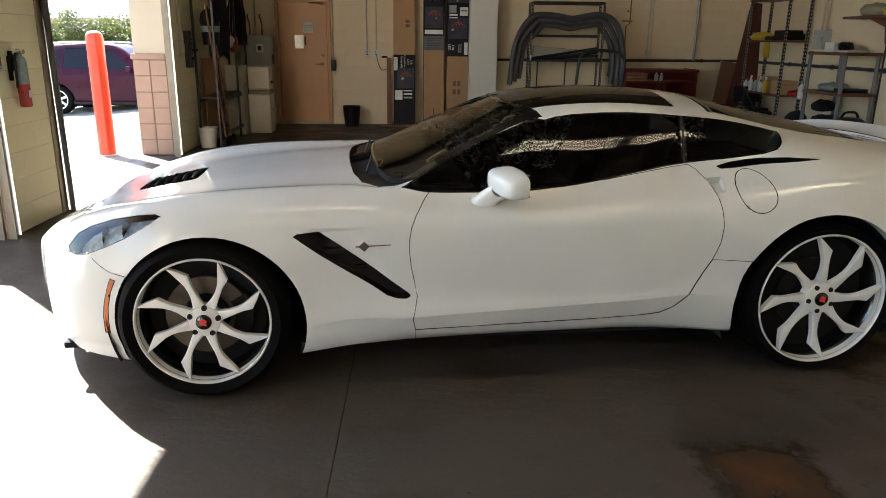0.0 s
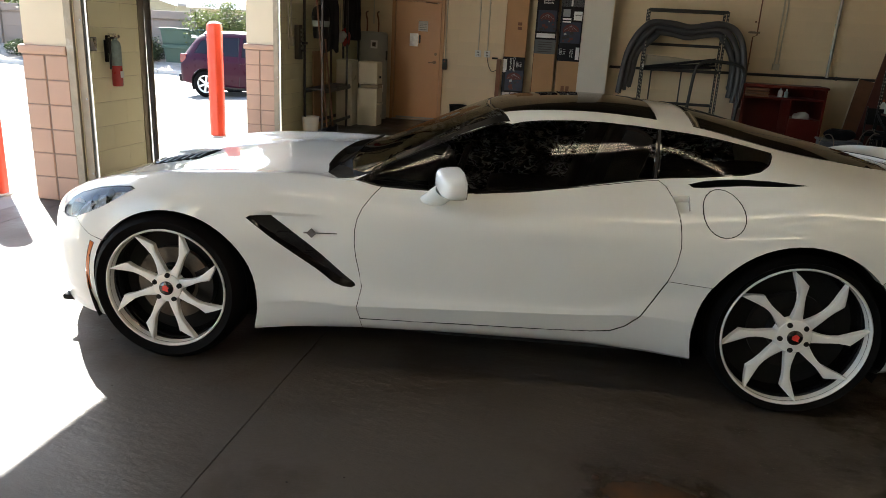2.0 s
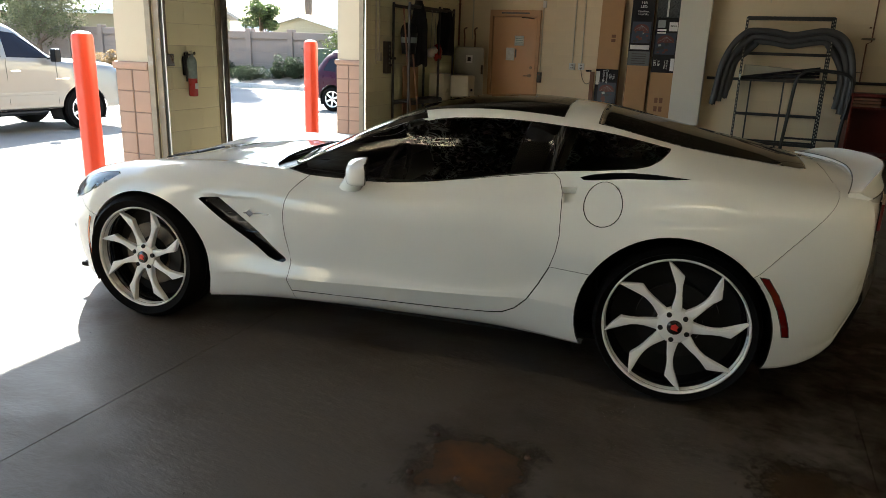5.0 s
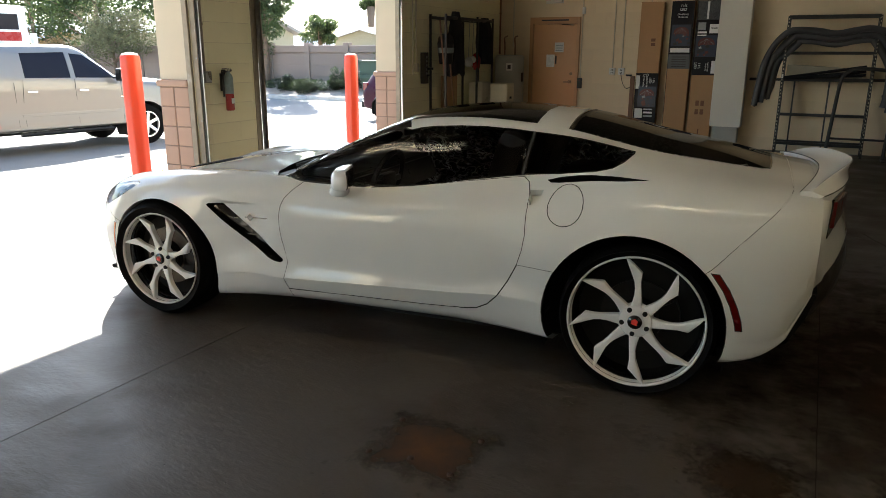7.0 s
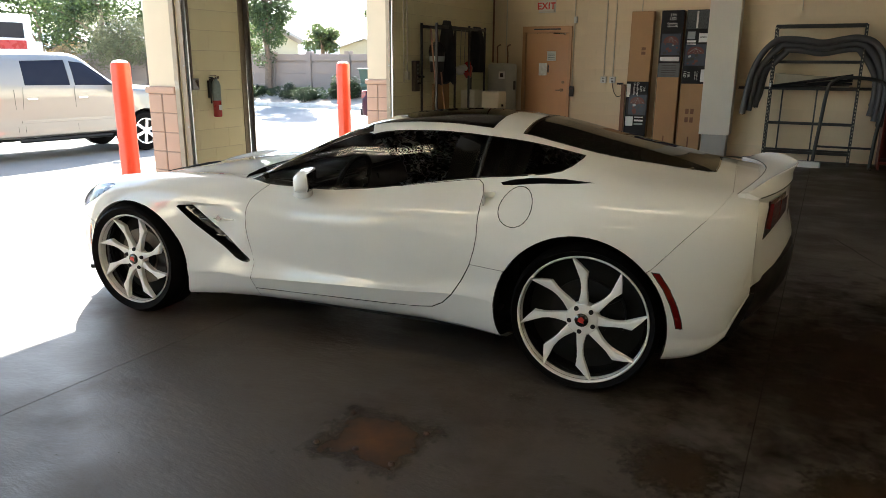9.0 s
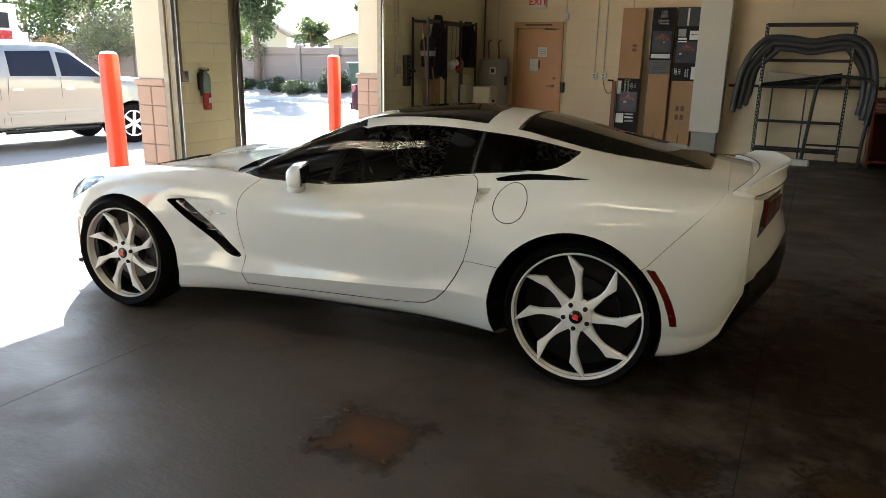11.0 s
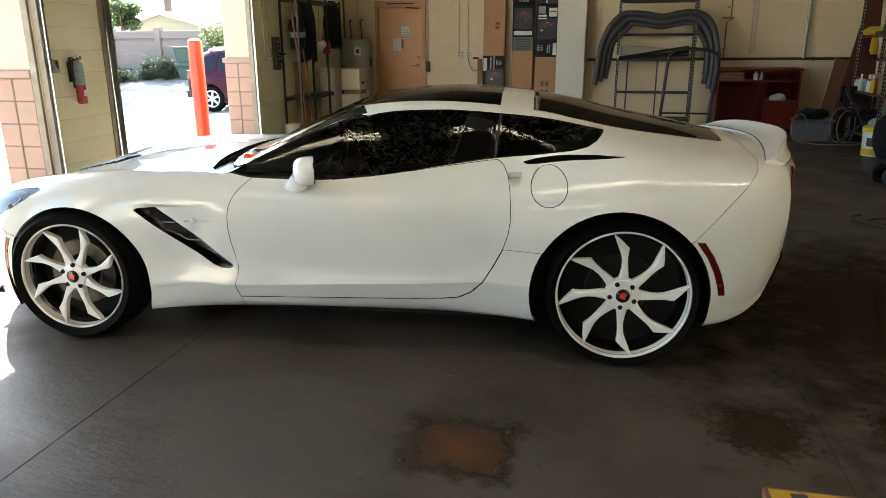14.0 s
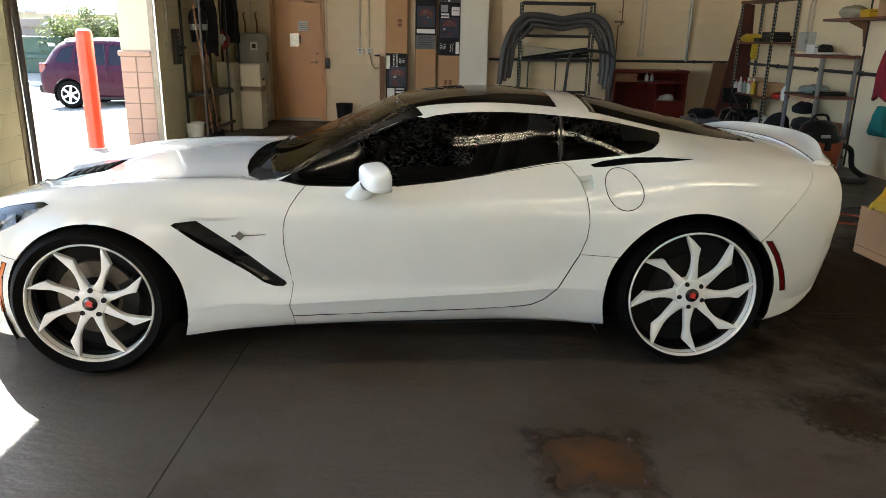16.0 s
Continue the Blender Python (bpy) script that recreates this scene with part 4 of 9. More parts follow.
# sections from nose to tail: (x behind the front axle, [(half width, height) from sill to centreline])
SECTIONS = [
    (-0.93, [(0.03, 0.24), (0.06, 0.24), (0.07, 0.26), (0.075, 0.29), (0.075, 0.33), (0.07, 0.4), (0.06, 0.455), (0.05, 0.475), (0.035, 0.485), (0.02, 0.49), (0, 0.49)]),
    (-0.86, [(0.1, 0.17), (0.2, 0.175), (0.215, 0.2), (0.22, 0.24), (0.225, 0.32), (0.22, 0.42), (0.2, 0.5), (0.165, 0.53), (0.12, 0.545), (0.06, 0.55), (0, 0.555)]),
    (-0.74, [(0.28, 0.145), (0.44, 0.155), (0.465, 0.2), (0.48, 0.25), (0.49, 0.36), (0.485, 0.48), (0.45, 0.57), (0.38, 0.605), (0.28, 0.615), (0.14, 0.615), (0, 0.62)]),
    (-0.6, [(0.4, 0.13), (0.62, 0.145), (0.655, 0.2), (0.68, 0.27), (0.7, 0.39), (0.7, 0.52), (0.655, 0.635), (0.55, 0.685), (0.4, 0.685), (0.2, 0.68), (0, 0.68)]),
    (-0.45, [(0.52, 0.125), (0.74, 0.145), (0.77, 0.21), (0.795, 0.28), (0.815, 0.42), (0.815, 0.56), (0.755, 0.695), (0.635, 0.75), (0.45, 0.735), (0.23, 0.73), (0, 0.73)]),
    (-0.25, [(0.62, 0.12), (0.83, 0.15), (0.855, 0.23), (0.872, 0.31), (0.885, 0.45), (0.882, 0.6), (0.835, 0.735), (0.71, 0.805), (0.5, 0.775), (0.25, 0.775), (0, 0.775)]),
    (0.0, [(0.65, 0.12), (0.885, 0.16), (0.9, 0.25), (0.908, 0.33), (0.912, 0.48), (0.91, 0.63), (0.87, 0.765), (0.735, 0.838), (0.53, 0.812), (0.27, 0.818), (0, 0.82)]),
    (0.3, [(0.65, 0.13), (0.86, 0.165), (0.892, 0.27), (0.898, 0.33), (0.9, 0.47), (0.903, 0.64), (0.868, 0.785), (0.735, 0.855), (0.55, 0.838), (0.28, 0.852), (0, 0.855)]),
    (0.6, [(0.65, 0.14), (0.837, 0.195), (0.886, 0.328), (0.888, 0.345), (0.868, 0.46), (0.885, 0.625), (0.865, 0.775), (0.74, 0.856), (0.57, 0.852), (0.29, 0.872), (0, 0.878)]),
    (0.8, [(0.65, 0.14), (0.82, 0.205), (0.892, 0.328), (0.89, 0.349), (0.872, 0.435), (0.885, 0.615), (0.868, 0.765), (0.765, 0.848), (0.725, 0.868), (0.36, 0.915), (0, 0.927)]),
    (1.0, [(0.65, 0.15), (0.82, 0.213), (0.893, 0.338), (0.89, 0.356), (0.876, 0.435), (0.888, 0.615), (0.87, 0.755), (0.765, 0.838), (0.672, 0.957), (0.34, 1.008), (0, 1.02)]),
    (1.2, [(0.65, 0.15), (0.82, 0.22), (0.894, 0.348), (0.891, 0.364), (0.878, 0.435), (0.89, 0.615), (0.874, 0.75), (0.765, 0.838), (0.615, 1.045), (0.32, 1.098), (0, 1.11)]),
    (1.4, [(0.65, 0.15), (0.82, 0.224), (0.895, 0.358), (0.892, 0.374), (0.882, 0.435), (0.892, 0.615), (0.876, 0.752), (0.758, 0.842), (0.555, 1.118), (0.3, 1.176), (0, 1.19)]),
    (1.62, [(0.65, 0.15), (0.82, 0.228), (0.896, 0.368), (0.893, 0.384), (0.886, 0.435), (0.895, 0.615), (0.88, 0.762), (0.745, 0.868), (0.53, 1.148), (0.29, 1.21), (0, 1.223)]),
    (1.85, [(0.65, 0.15), (0.82, 0.23), (0.898, 0.38), (0.895, 0.396), (0.89, 0.435), (0.898, 0.615), (0.874, 0.775), (0.705, 0.903), (0.524, 1.152), (0.285, 1.22), (0, 1.234)]),
    (2.1, [(0.65, 0.15), (0.838, 0.22), (0.9, 0.395), (0.898, 0.411), (0.888, 0.49), (0.902, 0.65), (0.858, 0.795), (0.650, 0.934), (0.52, 1.135), (0.28, 1.208), (0, 1.224)]),
    (2.35, [(0.65, 0.14), (0.858, 0.2), (0.912, 0.37), (0.914, 0.39), (0.915, 0.49), (0.921, 0.66), (0.862, 0.815), (0.672, 0.958), (0.518, 1.11), (0.275, 1.178), (0, 1.195)]),
    (2.7, [(0.65, 0.14), (0.895, 0.19), (0.928, 0.33), (0.933, 0.37), (0.938, 0.5), (0.94, 0.68), (0.885, 0.845), (0.742, 0.962), (0.51, 1.043), (0.265, 1.102), (0, 1.118)]),
    (3.0, [(0.65, 0.182), (0.885, 0.208), (0.915, 0.33), (0.922, 0.38), (0.928, 0.51), (0.925, 0.69), (0.882, 0.855), (0.748, 0.948), (0.495, 1.0), (0.255, 1.044), (0, 1.056)]),
    (3.2, [(0.62, 0.235), (0.84, 0.24), (0.872, 0.325), (0.89, 0.39), (0.9, 0.52), (0.898, 0.7), (0.866, 0.862), (0.735, 0.938), (0.48, 0.973), (0.25, 1.0), (0, 1.01)]),
    (3.32, [(0.58, 0.325), (0.805, 0.335), (0.832, 0.375), (0.851, 0.42), (0.868, 0.52), (0.869, 0.71), (0.841, 0.862), (0.72, 0.932), (0.47, 0.958), (0.245, 0.978), (0, 0.985)]),
    (3.37, [(0.56, 0.45), (0.785, 0.46), (0.812, 0.485), (0.827, 0.515), (0.844, 0.58), (0.85, 0.714), (0.824, 0.857), (0.714, 0.928), (0.467, 0.953), (0.242, 0.971), (0, 0.977)]),
    (3.4, [(0.54, 0.515), (0.76, 0.525), (0.785, 0.548), (0.8, 0.578), (0.818, 0.66), (0.832, 0.735), (0.808, 0.85), (0.71, 0.925), (0.465, 0.95), (0.24, 0.966), (0, 0.972)]),
]

CAR = thing("sports_car", pose(-0.809, 2.859, 0, 0, 0, 5.045) @ pose(0, 0.90, 0), "white two-door sports coupe with white eight-spoke wheels and dark glass", "car")

DLO = [(0.815, 0.862), (0.915, 0.842), (1.128, 0.838), (1.329, 0.839), (1.584, 0.864), (1.84, 0.900), (2.02, 0.921), (2.10, 0.929), (2.358, 0.964), (2.46, 0.978), (2.53, 0.995), (2.575, 1.020), (2.608, 1.050), (2.611, 1.062),
       (2.592, 1.072), (2.42, 1.102), (2.244, 1.127), (2.1, 1.138), (1.868, 1.150), (1.733, 1.149), (1.60, 1.142), (1.52, 1.132), (1.47, 1.120), (1.42, 1.128), (1.2, 1.046), (1.0, 0.958)]
WHEEL_F = arc_pts(0.028, 0.315, 0.385, -30, 210, 40, 0.387)
WHEEL_R = arc_pts(2.683, 0.345, 0.402, -30, 210, 40, 0.405)
DOOR = [(0.93, 0.842), (0.90, 0.812), (0.867, 0.766), (0.848, 0.72), (0.839, 0.67), (0.839, 0.61), (0.846, 0.55), (0.866, 0.456), (0.872, 0.416), (0.862, 0.36), (0.853, 0.322), (0.865, 0.262),
        (1.327, 0.274), (1.70, 0.284), (1.87, 0.294), (1.95, 0.306), (2.01, 0.338), (2.064, 0.392), (2.11, 0.465), (2.157, 0.556), (2.181, 0.63), (2.191, 0.70), (2.188, 0.76), (2.183, 0.815), (2.170, 0.87), (2.145, 0.912), (2.115, 0.931), (2.05, 0.925),
        (1.84, 0.900), (1.584, 0.864), (1.329, 0.839), (1.128, 0.838)]
GILL = [(0.372, 0.694), (0.388, 0.704), (0.474, 0.709), (0.56, 0.648), (0.655, 0.577), (0.75, 0.503), (0.842, 0.432), (0.846, 0.420), (0.829, 0.410), (0.79, 0.412), (0.745, 0.428), (0.68, 0.476), (0.592, 0.534), (0.48, 0.612)]
FUEL = arc_pts(2.357, 0.838, 0.084, 0, 345, 23)
SCOOP = [(2.234, 0.926), (2.295, 0.943), (2.375, 0.956), (2.445, 0.963), (2.56, 0.967), (2.703, 0.963), (2.60, 0.952), (2.445, 0.940), (2.295, 0.920), (2.252, 0.917)]
PULL = [(2.150, 0.880), (2.232, 0.888), (2.226, 0.84), (2.186, 0.828), (2.176, 0.85)]
LAMP = [(-0.545, 0.630), (-0.50, 0.684), (-0.44, 0.718), (-0.339, 0.752), (-0.24, 0.772), (-0.165, 0.780), (-0.142, 0.772), (-0.20, 0.735), (-0.28, 0.690), (-0.36, 0.652), (-0.441, 0.618), (-0.50, 0.607), (-0.535, 0.612)]
MARK_F = [(-0.352, 0.528), (-0.333, 0.522), (-0.358, 0.47), (-0.378, 0.40), (-0.386, 0.34), (-0.388, 0.283), (-0.409, 0.284), (-0.405, 0.36), (-0.392, 0.42), (-0.372, 0.48)]
MARK_R = [(3.004, 0.622), (3.036, 0.620), (3.085, 0.55), (3.118, 0.48), (3.138, 0.42), (3.146, 0.376), (3.120, 0.376), (3.110, 0.42), (3.088, 0.485), (3.056, 0.55)]
BUMPER_R = [(3.328, 0.99), (3.303, 0.962), (3.238, 0.898), (3.170, 0.828), (3.092, 0.742), (3.0, 0.636), (2.95, 0.60), (2.95, 0.05), (3.9, 0.05), (3.9, 0.99)]
BUMPER_F = [(-0.50, 0.607), (-0.441, 0.618), (-0.40, 0.585), (-0.35, 0.556), (-0.29, 0.542), (-0.29, 0.05), (-1.2, 0.05), (-1.2, 0.62)]
SKIRT = [(0.878, 0.05), (0.865, 0.262), (1.327, 0.274), (1.70, 0.284), (1.87, 0.294), (1.95, 0.306), (2.01, 0.338), (2.064, 0.392), (2.11, 0.465), (2.157, 0.556), (2.36, 0.546), (2.36, 0.05)]
COWL = [(0.80, -0.735), (0.72, -0.70), (0.66, -0.60), (0.62, -0.42), (0.605, -0.2), (0.60, 0.01), (1.353, 0.01), (1.36, -0.2), (1.385, -0.35), (1.43, -0.47), (1.47, -0.56), (1.3, -0.66), (1.0, -0.73)]
ROOF = [(1.353, 0.01), (1.36, -0.2), (1.385, -0.35), (1.43, -0.47), (1.62, -0.466), (1.85, -0.462), (2.115, -0.455), (2.115, 0.01)]
BACK = [(2.275, 0.01), (2.275, -0.462), (2.45, -0.47), (2.65, -0.462), (2.85, -0.442), (3.05, -0.41), (3.17, -0.375), (3.205, -0.34), (3.215, -0.2), (3.215, 0.01)]
HOOD = [(-0.62, 0.01), (-0.615, -0.2), (-0.59, -0.35), (-0.53, -0.46), (-0.40, -0.56), (-0.2, -0.63), (0.0, -0.66), (0.3, -0.68), (0.55, -0.69), (0.66, -0.60), (0.62, -0.42), (0.605, -0.2), (0.60, 0.01)]
VENT = [(-0.42, 0.01), (-0.42, -0.10), (-0.40, -0.14), (-0.16, -0.17), (-0.135, -0.15), (-0.13, 0.01)]
TRAY = [(0.93, -0.74), (0.84, -0.70), (0.77, -0.60), (0.73, -0.42), (0.715, -0.2), (0.71, 0.01)]
PILLAR = [(0.80, -0.682), (1.0, -0.622), (1.2, -0.565), (1.445, -0.492)]

body = shell(SECTIONS, 0.034, 5, (7, 0.80, 1.0, 2.4, 2.65, 0.012), 2)


def smooth01(t):
    t = min(1, max(0, t))
    return t * t * (3 - 2 * t)


# the pocket pressed into the fender behind its vent
for z in (0.724, 0.709):
    score(body, [(0.40, z - 0.004), (0.88, z + 0.006)], "xz", False, lambda f: f.material_index < 7 and f.calc_center_median().y < -0.5)
for w in body.verts:
    x, y, z = w.co
    if y < -0.5 and 0.38 < x < 1.0 and 0.40 < z < 0.74:
        rear = 0.474 + (0.709 - z) * 1.40
        w.co.y += 0.017 * smooth01((x - rear + 0.10) / 0.09) * (1 - smooth01((x - rear) / 0.34)) * smooth01((0.724 + (x - 0.4) * 0.02 - z) / 0.015) * smooth01((z - 0.42) / 0.16) * (1 - smooth01((x - 0.70) / 0.12))
side = lambda f: f.calc_center_median().y < -0.42
low = lambda f: f.material_index < 6 and f.calc_center_median().y < -0.5
top = lambda f: f.material_index >= 7
for outline, where in ((WHEEL_F, low), (WHEEL_R, low), (DLO, lambda f: f.material_index == 7), (DOOR, side), (GILL, low), (FUEL, side), (SCOOP, side), (PULL, side), (LAMP, side), (MARK_F, low), (MARK_R, low), (SKIRT, low)):
    score(body, outline, "xz", True, where)
score(body, BUMPER_R[:7], "xz", False, side)
score(body, BUMPER_F[:5], "xz", False, side)
score(body, [(1.36, 0.80), (1.40, 1.16)], "xz", False, lambda f: f.material_index == 7)
score(body, [(2.103, 0.90), (2.128, 1.16)], "xz", False, lambda f: f.material_index == 7)
score(body, [(2.091, 0.90), (2.116, 1.16)], "xz", False, lambda f: f.material_index == 7)
for outline in (COWL, ROOF, BACK, HOOD, VENT):
    score(body, outline, "xy", True, top)
for line in (TRAY, PILLAR):
    score(body, line, "xy", False, top)


def beyond(x, y, line):
    """How far behind a line across the car a place lies."""
    for (x0, y0), (x1, y1) in zip(line, line[1:]):
        if y0 <= y <= y1:
            return x - (x0 + (x1 - x0) * (y - y0) / (y1 - y0))
    return x - line[0][0] if y < line[0][1] else x - line[-1][0]


zone = {}
for f in body.faces:
    c = f.calc_center_median()
    x, y, z, s = c.x, c.y, c.z, f.material_index
    xz = lambda pts: inside(x, z, pts)
    xy = lambda pts: inside(x, y, pts)
    if s < 6 and y < -0.5 and (xz(WHEEL_F) or xz(WHEEL_R) or ((x - 0.028) ** 2 + (z - 0.1) ** 2 < 0.35 ** 2 and z < 0.2) or ((x - 2.683) ** 2 + (z - 0.1) ** 2 < 0.37 ** 2 and z < 0.2)):
        k = "gone"
    elif s == 0 and x > 2.9:
        k = "valance"
    elif s == 7 and xz(DLO):
        k = "door_glass" if x < 2.091 + (z - 0.9) * 0.096 else "pillar" if x < 2.103 + (z - 0.9) * 0.096 else "quarter_glass"
    elif side(f) and xz(GILL):
        k = "gill"
    elif side(f) and xz(FUEL):
        k = "fuel"
    elif side(f) and xz(SCOOP):
        k = "scoop"
    elif side(f) and xz(PULL) and not xz(DOOR):
        k = "pull"
    elif side(f) and xz(LAMP):
        k = "lamp"
    elif s < 6 and xz(MARK_F):
        k = "mark_f"
    elif s < 6 and xz(MARK_R):
        k = "mark_r"
    elif side(f) and xz(DOOR):
        k = "door"
    elif (s >= 8 or x < 1.1 and s >= 7) and xy(COWL):
        k = "tray" if beyond(x, y, TRAY) < 0 else "a_pillar" if x > 0.8 and beyond(x, y, PILLAR) > 0 and y < -0.45 and beyond(x, y, PILLAR) < 0.5 and y < -0.682 + (x - 0.80) * 0.2946 else "screen"
    elif s >= 7 and xy(ROOF):
        k = "roof"
    elif s >= 7 and xy(BACK):
        k = "back"
    elif s >= 7 and xy(VENT):
        k = "vent"
    elif s >= 7 and xy(HOOD):
        k = "hood"
    elif low(f) and xz(SKIRT):
        k = "skirt"
    elif xz(BUMPER_R) or x > 3.28:
        k = "bumper_r"
    elif xz(BUMPER_F) and s < 6 or x < -0.62:
        k = "bumper_f"
    else:
        k = "body"
    zone.setdefault(k, []).append(f)

SEAM = 0.0034


def panel(name, key, material, label="", gap=SEAM, sink=0.010, rim_mat="rubber"):
    """A body panel of its own with a dark groove round it."""
    half = take(body, zone[key])
    paired = max(w.co.y for w in half.verts) < -0.02
    for bm in ([half, flipped(half)] if paired else [both(half)]):
        rim = shrink(bm, gap, sink) if gap else None
        ob = part(name, bm, material, CAR, label, smooth="crease" if material == "car_white" else True)
        if rim:
            part("groove", rim, rim_mat, ob)


def sunk(name, key, material, depth, label="", wall="plastic_black"):
    """An opening in the skin: its floor pushed in, with walls round it, on both sides of the car."""
    bm = take(body, zone[key])
    bm.normal_update()
    r = bmesh.ops.extrude_face_region(bm, geom=bm.faces[:])
    new_v = [g for g in r["geom"] if isinstance(g, bmesh.types.BMVert)]
    old = [f for f in bm.faces if all(w not in new_v for w in f.verts)]
    bmesh.ops.delete(bm, geom=old, context="FACES_ONLY")
    n = Vector((0, 0, 0))
    for f in zone[key]:
        n += f.normal * f.calc_area()
    n.normalize()
    for w in new_v:
        w.co -= n * depth
    if max(w.co.y for w in bm.verts) > -0.02:
        part(name, both(bm), material, CAR, label, smooth="auto")
        return
    for piece in (bm, flipped(bm)):
        part(name, piece, material, CAR, label, smooth="auto")


body.normal_update()
skin = take(body, zone["body"])
edge = [e for e in skin.edges if e.is_boundary and all(any(abs(math.hypot(w.co.x - cx, (w.co.z - cz)) - r) < 0.006 for cx, cz, r in ((0.028, 0.315, 0.386), (2.683, 0.345, 0.4035))) for w in e.verts) and e.verts[0].co.y < -0.5]
made = bmesh.ops.extrude_edge_only(skin, edges=edge)
for w in [g for g in made["geom"] if isinstance(g, bmesh.types.BMVert)]:
    w.co.y += 0.06
both(skin)
part("body_shell", skin, "car_white", CAR, "gloss white body shell", smooth="crease")
for key in ("bumper_f", "bumper_r", "skirt"):
    half = take(body, zone[key])
    for bm in ([half, flipped(half)] if key == "skirt" else [both(half)]):
        rim = shrink(bm, 0.0022, 0.009)
        ob = part({"bumper_f": "front_bumper", "bumper_r": "rear_bumper", "skirt": "side_skirt"}[key], bm, "car_white", CAR, smooth="crease")
        part("groove", rim, "rubber", ob)

half = take(body, zone["valance"])
for piece in (half, flipped(half)):
    part("rear_valance", piece, "plastic_black", CAR, "black lower rear valance", smooth="auto")
panel("door_panel", "door", "car_white", "white doors with a crease low down")
panel("hood", "hood", "car_white", "creased white hood", gap=0.003)
panel("fuel_cap", "fuel", "car_white", gap=0.004)
panel("windscreen", "screen", "screen", "raked windscreen", gap=0.012, sink=0.002, rim_mat="gloss_black")
panel("front_pillar", "a_pillar", "gloss_black", "black windscreen pillar", gap=0.003, sink=0.003)
panel("side_window", "door_glass", "tinted", "dark tinted side window", gap=0.007, sink=0.001, rim_mat="gloss_black")
panel("quarter_window", "quarter_glass", "tinted", "black tinted quarter window", gap=0.007, sink=0.001, rim_mat="gloss_black")
panel("roof_panel", "roof", "roof_glass", "dark glossy roof panel", gap=0.004, sink=0.004)
panel("rear_window", "back", "roof_glass", "dark sloping rear glass", gap=0.008, sink=0.002, rim_mat="gloss_black")
panel("window_pillar", "pillar", "rubber", gap=0.001, sink=0.003)
panel("side_marker", "mark_f", "lamp_amber", "amber front side marker", gap=0.0015, sink=0.004)
panel("side_marker", "mark_r", "lamp_red", "dark red rear side marker", gap=0.0015, sink=0.004)
panel("headlight", "lamp", "clear", "swept-back headlight under a clear lens", gap=0.003, sink=0.004, rim_mat="gloss_black")
sunk("fender_vent", "gill", "gloss_black", 0.045, "black slanted vent behind the front wheel")
sunk("side_scoop", "scoop", "plastic_black", 0.04, "slim black intake on the haunch")
sunk("door_pull", "pull", "car_white", 0.035, "recessed door pull")
sunk("wiper_tray", "tray", "liner", 0.035, "black cowl well under the windscreen")
sunk("hood_vent", "vent", "plastic_black", 0.03, "black slatted hood vent")


# slats in the hood vent
for k in range(6):
    x = -0.385 + 0.045 * k
    part("vent_slat", tube(bmesh.new(), [(x, -0.14, 0.828 + 0.215 * x), (x - 0.012, 0, 0.830 + 0.215 * x), (x, 0.14, 0.828 + 0.215 * x)], 0.007, 6), "plastic_black", CAR)
# blades in the fender vent
for side_y in (-1, 1):
    for (x, z) in ((0.53, 0.63), (0.65, 0.545)):
        part("vent_blade", boxes(((x, side_y * 0.855, z), (0.07, 0.014, 0.006)), bevel=0.003), "gloss_black", CAR)
# headlight bowls
for side_y in (-1, 1):
    for x, z, w in ((-0.42, 0.655, 0.735), (-0.33, 0.69, 0.765)):
        part("lamp_bowl", lathe(bmesh.new(), [(0.0, 0.03), (0.03, 0.02), (0.045, 0.0)], 18, "X", (x + 0.02, side_y * (w - 0.03), z)), "chrome", CAR, smooth=True)
    back = take(body, zone["lamp"])
    for w in back.verts:
        w.co += Vector((0.03, 0.055, -0.035))
        w.co.y *= -side_y
    part("lamp_housing", back, "lamp_sky", CAR, "headlight housing tinted pale blue for the mirrored sky", smooth=True)

# tail: back face that swells below the lamps
def tail_x(y, z):
    return 3.402 + (0.15 + 0.032 * smooth01((0.80 - z) / 0.10)) * max(0, 1 - (y / 0.83) ** 2) ** 1.3


# spoiler: a scooped lip whose ends run down onto the haunches
bm = bmesh.new()
secs, seam_front, seam_low = [], [], []
for k in range(-22, 23):
    u = k / 22
    a = abs(u)
    y = 0.70 * u
    xf, zf = 3.43 - 0.118 * a ** 1.7, 0.980 - 0.030 * a * a
    xe, ze = 3.574 - 0.214 * a ** 1.7, 0.956 + 0.066 * (1 - a ** 4)
    xb, zb = tail_x(y, 0.95) + 0.004 - 0.034 * a ** 6, 0.958 - 0.020 * a * a
    ring = [(xf, zf - 0.03), (xf, zf + 0.003), (xf + 0.35 * (xe - xf), zf + 0.004 + 0.10 * (ze - zf)), (xf + 0.65 * (xe - xf), zf + 0.004 + 0.36 * (ze - zf)), (xf + 0.86 * (xe - xf), zf + 0.003 + 0.70 * (ze - zf)), (xe - 0.006, ze), (xe, ze - 0.004), (0.6 * xe + 0.4 * xb - 0.006, 0.55 * ze + 0.45 * zb), (xb, zb), (xb - 0.05, zb - 0.03)]
    secs.append([bm.verts.new((x, y, z)) for x, z in ring])
    seam_front.append((xf - 0.001, y, zf + 0.002))
    seam_low.append((xb + 0.001, y, zb))
for a, b in zip(secs, secs[1:]):
    n = len(a)
    for i in range(n):
        bm.faces.new((a[i], b[i], b[(i + 1) % n], a[(i + 1) % n]))
bm.faces.new(secs[0])
bm.faces.new(secs[-1][::-1])
bmesh.ops.recalc_face_normals(bm, faces=bm.faces)
